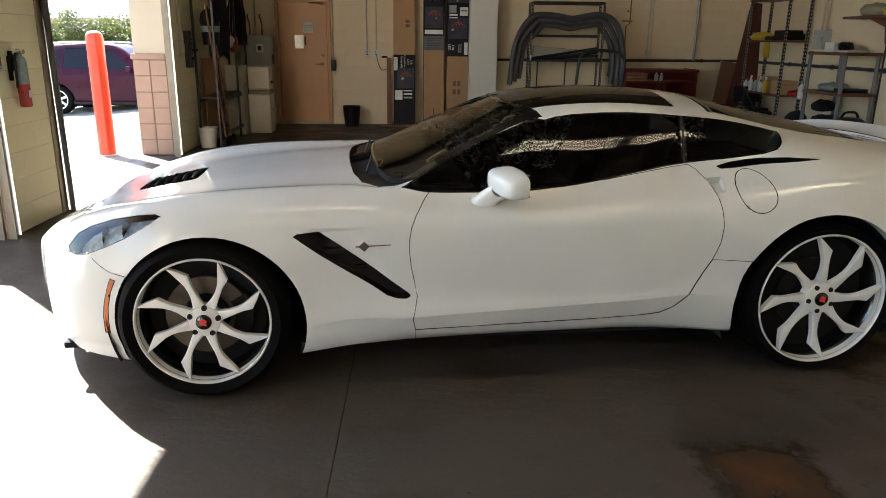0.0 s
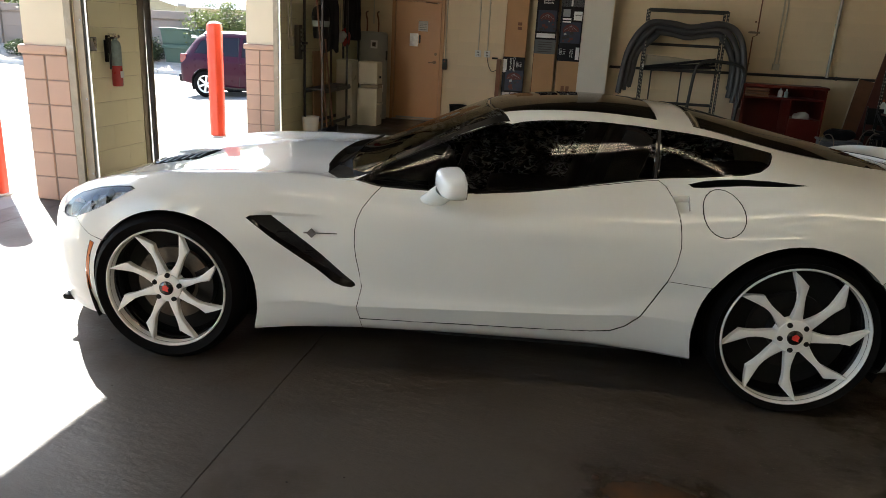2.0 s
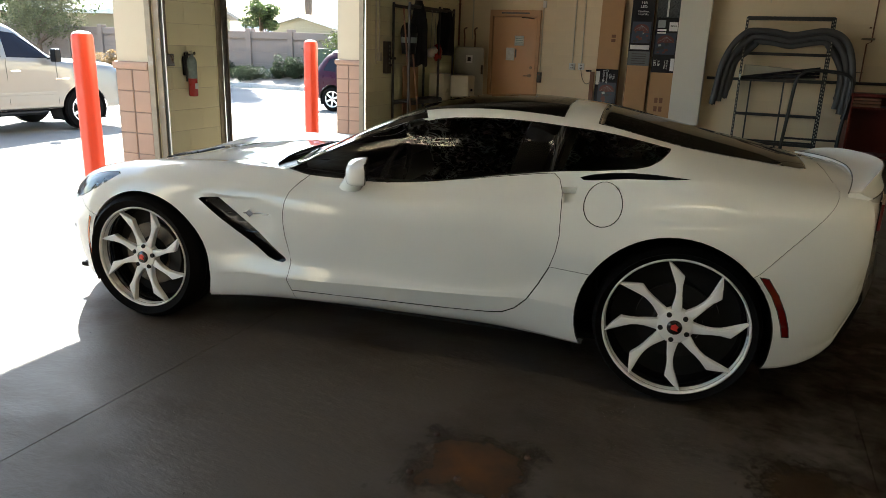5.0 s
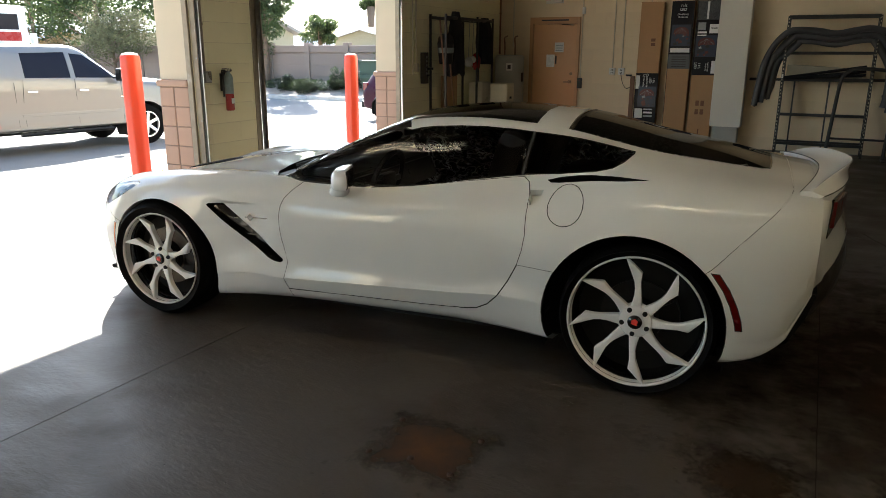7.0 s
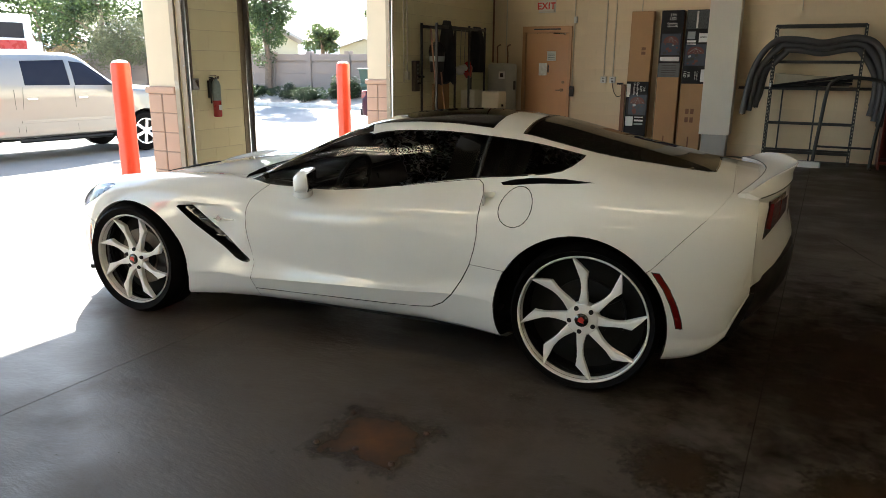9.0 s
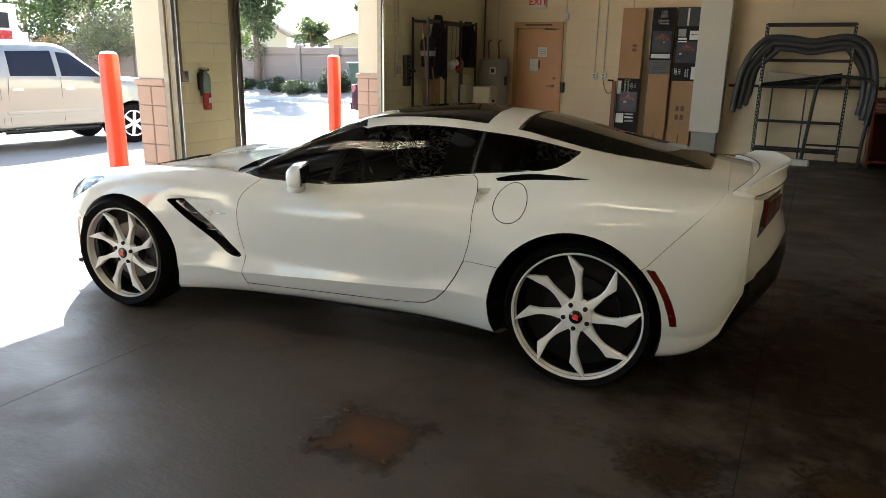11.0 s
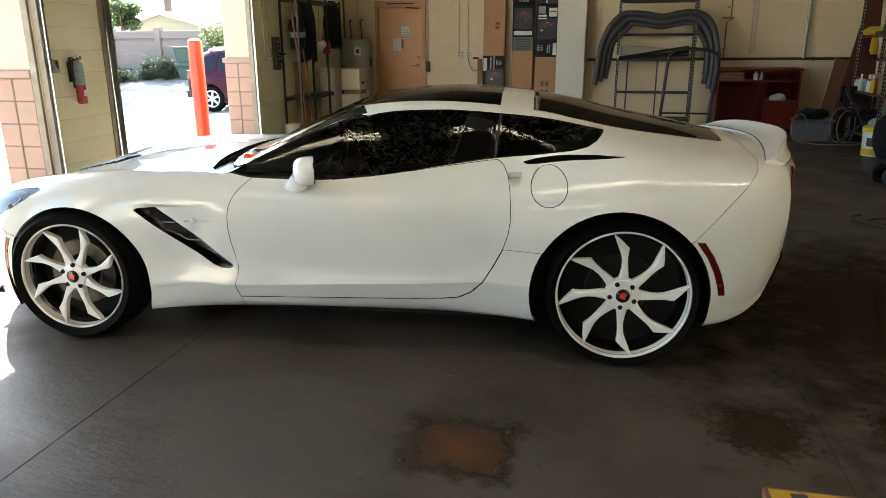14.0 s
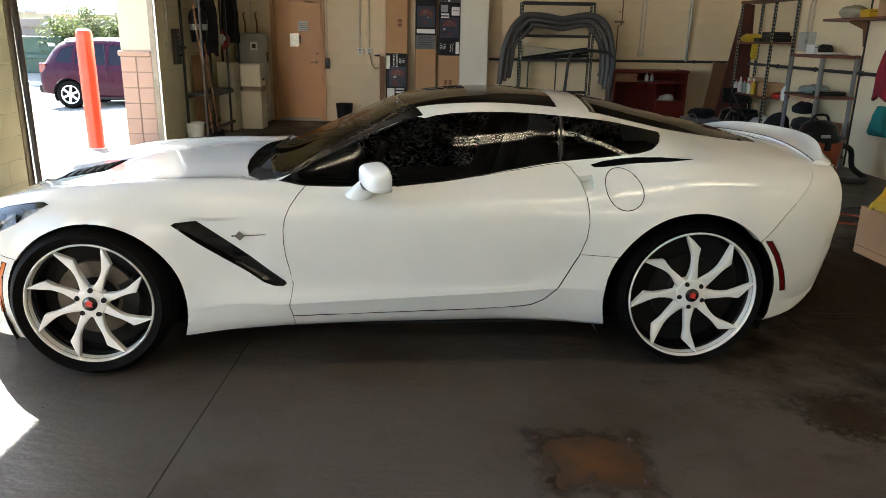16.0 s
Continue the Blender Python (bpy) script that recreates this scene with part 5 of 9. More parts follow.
spoiler = part("spoiler", bm, "car_white", CAR, "tall white lip spoiler", smooth="auto")
for line in (seam_front, seam_low):
    part("spoiler_seam", tube(bmesh.new(), line, 0.0025, 6), "rubber", spoiler)

bm = bmesh.new()
outline = [(0.832, 0.735), (0.808, 0.85), (0.71, 0.925), (0.465, 0.95), (0.24, 0.966), (0, 0.972), (-0.24, 0.966), (-0.465, 0.95), (-0.71, 0.925), (-0.808, 0.85), (-0.832, 0.735), (-0.818, 0.66), (-0.80, 0.57), (-0.74, 0.565), (-0.50, 0.625), (0, 0.645), (0.50, 0.625), (0.74, 0.565), (0.80, 0.57), (0.818, 0.66)]
rings = []
for k, x0 in ((1.0, 0.0), (0.99, 0.35), (0.965, 0.75), (0.92, 1.0), (0.84, 1.0), (0.74, 1.0), (0.6, 1.0), (0.45, 1.0), (0.25, 1.0)):
    rings.append([bm.verts.new((3.399 + x0 * (tail_x(y * k, 0.75 + (z - 0.75) * k) - 3.399), y * k, 0.75 + (z - 0.75) * k)) for y, z in outline])
for a, b in zip(rings, rings[1:]):
    for i in range(len(a)):
        bm.faces.new((a[i], a[(i + 1) % len(a)], b[(i + 1) % len(a)], b[i]))
bm.faces.new(rings[-1])
bmesh.ops.recalc_face_normals(bm, faces=bm.faces)
part("tail_panel", bm, "car_white", CAR, smooth="auto")


def on_tail(bm, corners, lift, thick):
    """A plate that lies on the curved back face, from its corners seen from behind."""
    (y0, z0), (y1, z1), (y2, z2), (y3, z3) = corners
    grid = []
    for i in range(7):
        row = []
        for j in range(3):
            u, v = i / 6, j / 2
            y = (y0 * (1 - u) + y1 * u) * (1 - v) + (y3 * (1 - u) + y2 * u) * v
            z = (z0 * (1 - u) + z1 * u) * (1 - v) + (z3 * (1 - u) + z2 * u) * v
            row.append(bm.verts.new((tail_x(y, z) + lift, y, z)))
        grid.append(row)
    faces = [bm.faces.new((a[j], a[j + 1], b[j + 1], b[j])) for a, b in zip(grid, grid[1:]) for j in range(2)]
    made = bmesh.ops.extrude_face_region(bm, geom=faces)
    for w in made["geom"]:
        if isinstance(w, bmesh.types.BMVert):
            w.co.x += thick
    bmesh.ops.recalc_face_normals(bm, faces=bm.faces)
    return bm


for side_y in (-1, 1):
    bz = on_tail(bmesh.new(), [(side_y * 0.665, 0.922), (side_y * 0.40, 0.932), (side_y * 0.41, 0.825), (side_y * 0.732, 0.768)], -0.004, 0.009)
    housing = part("tail_light", bz, "gloss_black", CAR, "dark red tail lights in a black surround", smooth="auto")
    for y0, y1 in ((0.655, 0.545), (0.53, 0.42)):
        lens = on_tail(bmesh.new(), [(side_y * y0, 0.910), (side_y * y1, 0.918), (side_y * (y1 + 0.008), 0.845 - 0.16 * (y1 - 0.42)), (side_y * (y0 + 0.02), 0.840 - 0.16 * (y0 - 0.42))], 0.004, 0.012)
        part("lens", lens, "lamp_red", housing, smooth="auto")
bm = bmesh.new()
prism(bm, [(3.12, -0.76, 0.225), (3.22, -0.76, 0.25), (3.33, -0.76, 0.30), (3.39, -0.76, 0.42), (3.42, -0.76, 0.53), (3.20, -0.76, 0.56)], (0, 1.52, 0))
part("diffuser", bm, "plastic_black", CAR, "black lower rear valance")
bm = bmesh.new()
rows = []
for k in range(-15, 16):
    y = 0.05 * k
    a = abs(y) / 0.75
    xt, zt = tail_x(y, 0.60) - 0.012 * a ** 8, 0.650 - 0.055 * a ** 2
    ring = [(3.30, zt), (xt - 0.03, zt), (xt + 0.006, zt - 0.008), (xt + 0.012, zt - 0.07), (xt - 0.004, 0.47), (xt - 0.06, 0.37), (xt - 0.15, 0.285), (xt - 0.25, 0.245), (3.18, 0.235)]
    rows.append([bm.verts.new((x, y, z)) for x, z in ring])
for a, b in zip(rows, rows[1:]):
    n = len(a)
    for i in range(n):
        bm.faces.new((a[i], b[i], b[(i + 1) % n], a[(i + 1) % n]))
bm.faces.new(rows[0])
bm.faces.new(rows[-1][::-1])
bmesh.ops.recalc_face_normals(bm, faces=bm.faces)
part("diffuser_centre", bm, "plastic_black", CAR, smooth="auto")
part("front_splitter", prism(bmesh.new(), [(-0.56, 0, 0.115), (-0.53, 0.22, 0.115), (-0.40, 0.48, 0.115), (-0.30, 0.60, 0.115), (-0.30, -0.60, 0.115), (-0.40, -0.48, 0.115), (-0.53, -0.22, 0.115)], (0, 0, 0.02)), "plastic_black", CAR, "black front splitter")
part("grille", boxes(((-0.79, 0, 0.30), (0.10, 0.5, 0.14)), bevel=0.02), "plastic_black", CAR)
# underbody and wheel housings
part("underbody", boxes(((1.3, 0, 0.16), (3.9, 1.30, 0.03)), ((1.35, 0, 0.20), (1.5, 1.50, 0.06)), ((1.35, 0, 0.30), (1.85, 1.60, 0.02)), bevel=0.01), "liner", CAR)
for x, r in ((0.028, 0.425), (2.683, 0.440)):
    for side_y in (-1, 1):
        bm = bmesh.new()
        lathe(bm, [(r, side_y * 0.835), (r, side_y * 0.50), (0.02, side_y * 0.50)], 40, "Y", (x, 0, 0.335), radians(230), False)
        bmesh.ops.rotate(bm, verts=bm.verts, cent=(x, 0, 0.335), matrix=Matrix.Rotation(radians(25), 3, "Y"))
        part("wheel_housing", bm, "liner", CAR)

# cabin
cabin = bmesh.new()
box(cabin, (1.55, 0, 0.40), (1.6, 1.40, 0.30), 0.03)
box(cabin, (2.55, 0, 0.62), (0.9, 1.2, 0.5), 0.06)
part("cabin_tub", cabin, "seat", CAR)
bm = bmesh.new()
prism(bm, [(0.62, -0.66, 0.84), (0.86, -0.70, 0.862), (1.14, -0.68, 0.86), (1.18, -0.68, 0.70), (0.62, -0.66, 0.60)], (0, 1.36, 0))
bmesh.ops.bevel(bm, geom=bm.edges[:], offset=0.02, segments=2, affect="EDGES")
part("dashboard", bm, "plastic_black", CAR)
for y in (-0.25, 0.28):
    part("wiper", tube(bmesh.new(), [(0.68, y - 0.2, 0.872), (0.70, y, 0.885), (0.72, y + 0.26, 0.886)], 0.008, 6), "plastic_black", CAR)
wheel_s = bmesh.new()
pts = [(1.22 + 0.06 * math.cos(a) * 0.9, -0.36 + 0.18 * math.sin(a), 0.80 + 0.17 * math.cos(a)) for a in (2 * math.pi * k / 28 for k in range(29))]
tube(wheel_s, pts, 0.017, 8, False)
box(wheel_s, (1.22, -0.36, 0.80), (0.05, 0.16, 0.10), 0.02)
box(wheel_s, (1.22, -0.36, 0.80), (0.02, 0.34, 0.035), 0.008)
part("steering_wheel", wheel_s, "plastic_black", CAR, smooth="auto")
for y in (-0.36, 0.36):
    bm = bmesh.new()
    box(bm, (1.62, y, 0.62), (0.52, 0.48, 0.18), 0.06)
    box(bm, (1.95, y, 0.86), (0.16, 0.46, 0.56), 0.06, pose(0, 0, 0, 0, 18, 0))
    box(bm, (2.03, y, 1.03), (0.10, 0.26, 0.14), 0.04)
    part("seat", bm, "seat", CAR, "black seat", smooth="auto")
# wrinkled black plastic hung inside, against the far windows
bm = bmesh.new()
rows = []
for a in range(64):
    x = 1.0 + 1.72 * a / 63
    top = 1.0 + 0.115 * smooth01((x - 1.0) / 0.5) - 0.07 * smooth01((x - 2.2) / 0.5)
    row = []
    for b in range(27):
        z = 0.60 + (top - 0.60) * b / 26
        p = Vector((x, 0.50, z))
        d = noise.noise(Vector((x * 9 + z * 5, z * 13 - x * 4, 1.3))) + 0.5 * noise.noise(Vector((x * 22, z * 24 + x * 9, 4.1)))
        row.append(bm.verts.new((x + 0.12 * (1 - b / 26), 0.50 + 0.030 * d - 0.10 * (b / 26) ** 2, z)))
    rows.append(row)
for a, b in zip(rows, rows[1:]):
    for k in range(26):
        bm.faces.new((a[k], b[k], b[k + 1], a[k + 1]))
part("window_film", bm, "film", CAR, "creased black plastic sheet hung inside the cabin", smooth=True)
part("inner_mirror", boxes(((1.22, 0, 1.06), (0.02, 0.22, 0.06)), bevel=0.015), "plastic_black", CAR)
for y in (-0.62, 0.62):
    part("inner_door", boxes(((1.45, y, 0.62), (1.15, 0.05, 0.42)), bevel=0.02), "seat", CAR)

# door mirrors
for side_y in (-1, 1):
    bm = bmesh.new()
    bmesh.ops.create_uvsphere(bm, u_segments=28, v_segments=18, radius=1)
    for w in bm.verts:
        x, y, z = w.co
        x = math.copysign(abs(x) ** 0.65, x)
        y = math.copysign(abs(y) ** 0.6, y)
        z = math.copysign(abs(z) ** 0.5, z)
        flat = min(x, 0.62)
        taper = 1 - 0.16 * (1 - x) * 0.5
        w.co = (1.245 + 0.032 * y + 0.062 * flat, side_y * (0.892 + 0.095 * y), 0.902 + 0.056 * z * taper + 0.006 * flat - 0.012 * y)
    mr = part("door_mirror", bm, "car_white", CAR, "white door mirror", smooth="auto")
    bm = bmesh.new()
    secs = []
    for u in range(9):
        t = u / 8
        cx, cy, cz = 1.15 + 0.075 * t, 0.780 + 0.10 * t, 0.795 + 0.080 * t
        rx, rz = 0.062 - 0.012 * t, 0.024 + 0.012 * t
        secs.append([bm.verts.new((cx + rx * math.cos(a), side_y * (cy - 0.035 * math.sin(a) * (1 - t)), cz + rz * math.sin(a))) for a in (2 * math.pi * k / 16 for k in range(16))])
    for a, b in zip(secs, secs[1:]):
        for i in range(16):
            bm.faces.new((a[i], a[(i + 1) % 16], b[(i + 1) % 16], b[i]))
    bmesh.ops.recalc_face_normals(bm, faces=bm.faces)
    part("mirror_arm", bm, "car_white", mr, smooth=True)
    for nm, x, d, w, h, mt in (("mirror_glass", 1.2915, 0.004, 0.15, 0.080, "chrome"), ("mirror_bezel", 1.2875, 0.006, 0.165, 0.092, "gloss_black")):
        bm = boxes(((x - 0.005, side_y * 0.892, 0.902), (d, w, h)), bevel=0.0015)
        for v in bm.verts:
            v.co.x += 0.32 * (abs(v.co.y) - 0.892)
        part(nm, bm, mt, mr)

# fender badge: crossed plain shapes
for side_y in (-1, 1):
    y = side_y * 0.878
    bm = bmesh.new()
    prism(bm, [(0.632, y, 0.644), (0.655, y, 0.666), (0.678, y, 0.644), (0.655, y, 0.623)], (0, side_y * 0.006, 0))
    prism(bm, [(0.620, y, 0.647), (0.765, y, 0.651), (0.765, y, 0.647), (0.620, y, 0.640)], (0, side_y * 0.005, 0))
    part("fender_badge", bm, "chrome", CAR, "small chrome badge")


def road_wheel(x, side_y, rim, tyre, turn, z, width):
    """A white wheel with eight bent spokes, seen from outside at -y for the left side."""
    hub = new("wheel")
    hub.parent = CAR
    hub.matrix_local = pose(x, side_y * 0.90, z) @ (Matrix() if side_y < 0 else pose(0, 0, 0, 0, 0, 180))
    t = [(rim - 0.012, 0.014), (rim - 0.002, 0.006), (rim + (tyre - rim) * 0.5, -0.012), (tyre - 0.022, 0.0), (tyre - 0.006, 0.022), (tyre, 0.05), (tyre, width - 0.05), (tyre - 0.02, width), (rim, width - 0.01), (rim - 0.012, width - 0.01)]
    part("tyre", lathe(bmesh.new(), t, 80, "Y"), "tyre", hub, "low-profile black tyre", smooth="auto")
    gr = bmesh.new()
    for yy in (0.08, 0.13, 0.18):
        lathe(gr, [(tyre + 0.0006, yy), (tyre + 0.0006, yy + 0.008)], 60, "Y")
    part("tread_groove", gr, "joint", hub)
    r = [(rim - 0.014, 0.016), (rim - 0.013, 0.004), (rim - 0.008, -0.002), (rim - 0.003, 0.002), (rim - 0.003, 0.014), (rim - 0.012, 0.020)]
    part("rim_lip", lathe(bmesh.new(), r + [r[0]], 80, "Y"), "wheel_white", hub, "white rim lip", smooth="auto")
    part("barrel", lathe(bmesh.new(), [(rim - 0.0145, 0.018), (rim - 0.017, 0.045)], 64, "Y"), "wheel_white", hub, smooth=True)
    part("inner_barrel", lathe(bmesh.new(), [(rim - 0.017, 0.045), (rim - 0.034, 0.07), (rim - 0.036, width - 0.03)], 64, "Y"), "gloss_black", hub, "black inner barrel", smooth=True)
    # Near-black disc fills the wheel in place of the shade behind the spokes.
    part("inner_shade", lathe(bmesh.new(), [(0, 0.135), (rim - 0.034, 0.135)], 48, "Y"), "liner", hub)
    # spokes
    sp = bmesh.new()
    R = rim - 0.008
    left_edge = [(0.20, 16), (0.27, 5), (0.34, -1.5), (0.42, -5.5), (0.52, -7.0), (0.62, -6.4), (0.72, -4.2), (0.86, -1.6)]
    right_edge = [(0.20, -36), (0.27, -27), (0.34, -22.5), (0.42, -19.2), (0.52, -16.2), (0.62, -15.0), (0.76, -15.2), (0.88, -6.6)]
    def face_depth(f):
        return 0.018 - 0.012 * f + 0.012 * (1 - f) ** 2
    def spot(f, a, dy=0.0, k=1.0):
        return sp.verts.new((R * f * k * math.cos(radians(90 + a)), face_depth(f) + dy, R * f * k * math.sin(radians(90 + a))))
    tip = (0.995, 0.0)
    rows = [[spot(f0, a0, 0.003), spot((f0 + f1) / 2, a0 + 0.22 * (a1 - a0), 0.0), spot((f0 + f1) / 2, a0 + 0.78 * (a1 - a0), 0.0), spot(f1, a1, 0.003), spot(f1, a1, 0.03, 0.995), spot(f0, a0, 0.03, 0.995)] for (f0, a0), (f1, a1) in zip(left_edge, right_edge)]
    for a, b in zip(rows, rows[1:]):
        for q in range(6):
            sp.faces.new((a[q], a[(q + 1) % 6], b[(q + 1) % 6], b[q]))
    t0, t1 = spot(*tip), spot(*tip, 0.03, 0.995)
    e = rows[-1]
    for q in range(3):
        sp.faces.new((e[q], e[q + 1], t0))
    sp.faces.new((e[3], e[4], t1, t0))
    sp.faces.new((e[5], e[0], t0, t1))
    sp.faces.new((e[4], e[5], t1))
    sp.faces.new(rows[0])
    bmesh.ops.recalc_face_normals(sp, faces=sp.faces)
    first = part("spoke", sp, "wheel_white", hub)
    first.matrix_local = pose(0, 0, 0, 0, -turn, 0)
    for k in range(1, 8):
        ob = new("spoke", first.data)
        ob.parent = hub
        ob.matrix_local = pose(0, 0, 0, 0, -(turn + 45 * k), 0)
    k = 0.235 * R
    part("hub_face", lathe(bmesh.new(), [(0.0, 0.012), (k * 0.62, 0.012), (k, 0.018), (k * 1.12, 0.03), (k * 1.12, 0.06)], 40, "Y"), "wheel_white", hub, smooth="auto")
    part("center_cap", lathe(bmesh.new(), [(0, 0.002), (0.026, 0.003), (0.032, 0.008), (0.032, 0.02)], 28, "Y"), "gloss_black", hub, "black centre cap with a red emblem", smooth="auto")
    em = prism(bmesh.new(), [(-0.014, 0.0015, 0.010), (0.002, 0.0015, 0.018), (0.016, 0.0015, 0.006), (0.010, 0.0015, -0.004), (0.014, 0.0015, -0.014), (-0.004, 0.0015, -0.010), (-0.015, 0.0015, -0.006)], (0, -0.002, 0))
    part("emblem", em, "red_text", hub, "plain red emblem")
    for q in range(5):
        a = radians((117.5 if x > 1 else 85) + 72 * q)
        part("lug_hole", lathe(bmesh.new(), [(0, 0.0105), (0.0105, 0.0105), (0.012, 0.020)], 14, "Y", (0.058 * math.cos(a), 0, 0.058 * math.sin(a))), "liner", hub)
    part("brake_disc", lathe(bmesh.new(), [(0.095, 0.095), (0.168, 0.095), (0.168, 0.12), (0.095, 0.12)], 48, "Y"), "disc" if x < 1 else "shaded_disc", hub, "steel brake disc", smooth="auto")
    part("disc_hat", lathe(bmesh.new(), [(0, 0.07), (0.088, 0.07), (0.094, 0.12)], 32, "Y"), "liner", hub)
    cal = bmesh.new()
    sx = 1 if side_y < 0 else -1
    for a0 in range(-35, 30, 5):
        a, b = radians(a0), radians(a0 + 5)
        pts = [(sx * rr * math.cos(c), 0.085, rr * math.sin(c)) for rr, c in ((0.115, a), (0.185, a), (0.185, b), (0.115, b))]
        prism(cal, pts, (0, 0.06, 0))
    bmesh.ops.remove_doubles(cal, verts=cal.verts, dist=1e-4)
    part("caliper", cal, "plastic_black", hub)
    return hub


for side_y in (-1, 1):
    road_wheel(0.0, side_y, 0.276, 0.342, 29.2, 0.342, 0.25)
    road_wheel(2.706, side_y, 0.308, 0.350, 11.0, 0.350, 0.30)

# ---- things along the back wall ----
def cloth(w, d, h, seed, top=0.35, sag=0.0):
    """A hanging garment: narrow at the hook, with deep folds, closed and uneven at the hem."""
    bm = bmesh.new()
    rows, n = [], 30
    for j in range(15):
        t = j / 14
        ww = w * (top + (1 - top) * min(1.0, t * 2.6) ** 0.7) * (1 + 0.10 * math.sin(3 * t + seed))
        dd = d * (0.55 + 0.45 * t)
        ring = []
        for k in range(n):
            a = 2 * math.pi * k / n
            f = 1 + (0.05 + 0.16 * t) * math.sin(6 * a + seed * 3 + t) + 0.08 * noise.noise(Vector((math.cos(a) * 2, t * 4, seed)))
            ring.append(bm.verts.new((ww / 2 * math.cos(a) * f + sag * t * t, dd / 2 * math.sin(a) * f, -h * t - 0.03 * t * math.sin(3 * a + seed))))
        rows.append(ring)
    for a, b in zip(rows, rows[1:]):
        for k in range(n):
            bm.faces.new((a[k], b[k], b[(k + 1) % n], a[(k + 1) % n]))
    bm.faces.new(rows[0])
    bm.faces.new(rows[-1][::-1])
    bmesh.ops.recalc_face_normals(bm, faces=bm.faces)
    return bm


def perforated(x, y, z0, z1, mat, parent, along="y", s=0.035):
    """A slotted angle post: two thin flanges, with its slots as dark insets."""
    bm = bmesh.new()
    box(bm, (x, y, (z0 + z1) / 2), (0.003, s, z1 - z0))
    box(bm, (x + s / 2, y - s / 2, (z0 + z1) / 2), (s, 0.003, z1 - z0))
    p = part("post", bm, mat, parent)
    sl = bmesh.new()
    z = z0 + 0.06
    while z < z1 - 0.05:
        box(sl, (x - 0.0022, y, z), (0.0012, s * 0.38, 0.022))
        box(sl, (x + s / 2, y - s / 2 - 0.0022, z), (s * 0.38, 0.0012, 0.022))
        z += 0.05
    part("slot", sl, "conduit", p)["kind"] = "stuff"


def carton(x0, x1, front, rows, lean, label, seed):
    """A tall flat carton; rows are printed areas (z0, z1, material)."""
    h = 2.34
    t = thing("tall_carton", pose(0, YN - 0.04, 0) @ pose(0, 0, 0, lean, 0, 0), label, "carton", "umbrella cartons")
    d = 0.19
    part("carton_body", span((x0, -d - front, 0.002), (x1, -front, h), 0.006), "cardboard", t)
    part("tape_seam", span((x0 + (x1 - x0) * 0.48, -d - front - 0.001, 0.05), (x0 + (x1 - x0) * 0.54, -d - front - 0.0001, 0.3)), "brown_wood", t)
    y = -d - front
    for z0, z1, mt in rows:
        part("printed_area", span((x0 - 0.001, y - 0.0015, z0), (x1 + 0.001, y + 0.02, z1)), mt, t)
    return t, y


def art(t, y, cx, cz, w, h, seed, side=0):
    """A printed picture of a lit parasol, as plain shapes."""
    rnd = random.Random(seed)
    part("picture_ground", span((cx - w / 2, y - 0.0030, cz - h / 2), (cx + w / 2, y - 0.0018, cz + h / 2)), "pic_blue", t)
    for k in range(14):
        a, b = rnd.uniform(-0.48, 0.48) * w, rnd.uniform(-0.48, 0.1) * h
        s = rnd.uniform(0.02, 0.06)
        part("picture_blot", prism(bmesh.new(), [(cx + a, y - 0.0032 - k * 1e-5, cz + b), (cx + a + s, y - 0.0032 - k * 1e-5, cz + b + 0.3 * s), (cx + a + 0.7 * s, y - 0.0032 - k * 1e-5, cz + b + s), (cx + a - 0.2 * s, y - 0.0032 - k * 1e-5, cz + b + 0.7 * s)], (0, -0.0006, 0)), rnd.choice(("pic_red", "pic_dark", "pic_pale", "pic_red")), t)
    rib = []
    for k in range(8):
        a = math.pi * k / 7
        rib.append((cx + 0.42 * w * math.cos(a), y - 0.0042, cz + 0.02 + 0.34 * h * math.sin(a) ** 0.8))
    part("picture_canopy", prism(bmesh.new(), rib, (0, -0.0006, 0)), "pic_red", t)
    for k in range(4):
        part("picture_rib", tube(bmesh.new(), [(cx, y - 0.005, cz + 0.33 * h), (cx - 0.36 * w + 0.24 * w * k, y - 0.005, cz + 0.03)], 0.0018, 4), "pic_pale", t)


for key, col in (("pic_blue", (0.016, 0.024, 0.055)), ("pic_red", (0.085, 0.014, 0.016)), ("pic_dark", (0.015, 0.015, 0.02)), ("pic_pale", (0.30, 0.32, 0.36))):
    M[key] = surface("print_" + key[4:], col, 0.4, var=0.2, scale=20)

ta, y = carton(-0.34, 0.03, 0.005, [(0.0, 1.19, "box_black")], -2.0, "tall kraft carton with black printed lower half, on the back wall", 1)
art(ta, y, -0.135, 0.80, 0.30, 0.34, 3)
for z0, z1, x0, x1, mt in ((0.93, 1.15, -0.335, -0.27, "white_text"), (0.44, 0.60, -0.32, -0.19, "white_text"), (0.52, 0.55, -0.17, -0.02, "white_text"), (0.46, 0.49, -0.17, -0.02, "label_grey"), (0.58, 0.60, -0.17, -0.02, "white_text")):
    part("print_block", span((x0, y - 0.003, z0), (x1, y - 0.0018, z1)), mt, ta)
writing("carton_words", "11ft\nLED\nCantilever\nUmbrella", 0.055, pose(-0.12, y - 0.003, 1.07, 90, 90, 0), "white_text", ta)
for z in (1.66, 1.73):
    part("handling_mark", boxes(((-0.10, y - 0.0015, z), (0.07, 0.002, 0.05)), bevel=0.0005), "brown_wood", ta)
tb, y = carton(0.17, 0.52, 0.02, [(1.50, 2.34, "box_black"), (1.27, 1.50, "box_grey")], -1.6, "tall carton printed black above and plain kraft below", 2)
part("side_black", span((0.165, y - 0.002, 0.02), (0.172, y + 0.19, 2.34)), "box_black", tb)
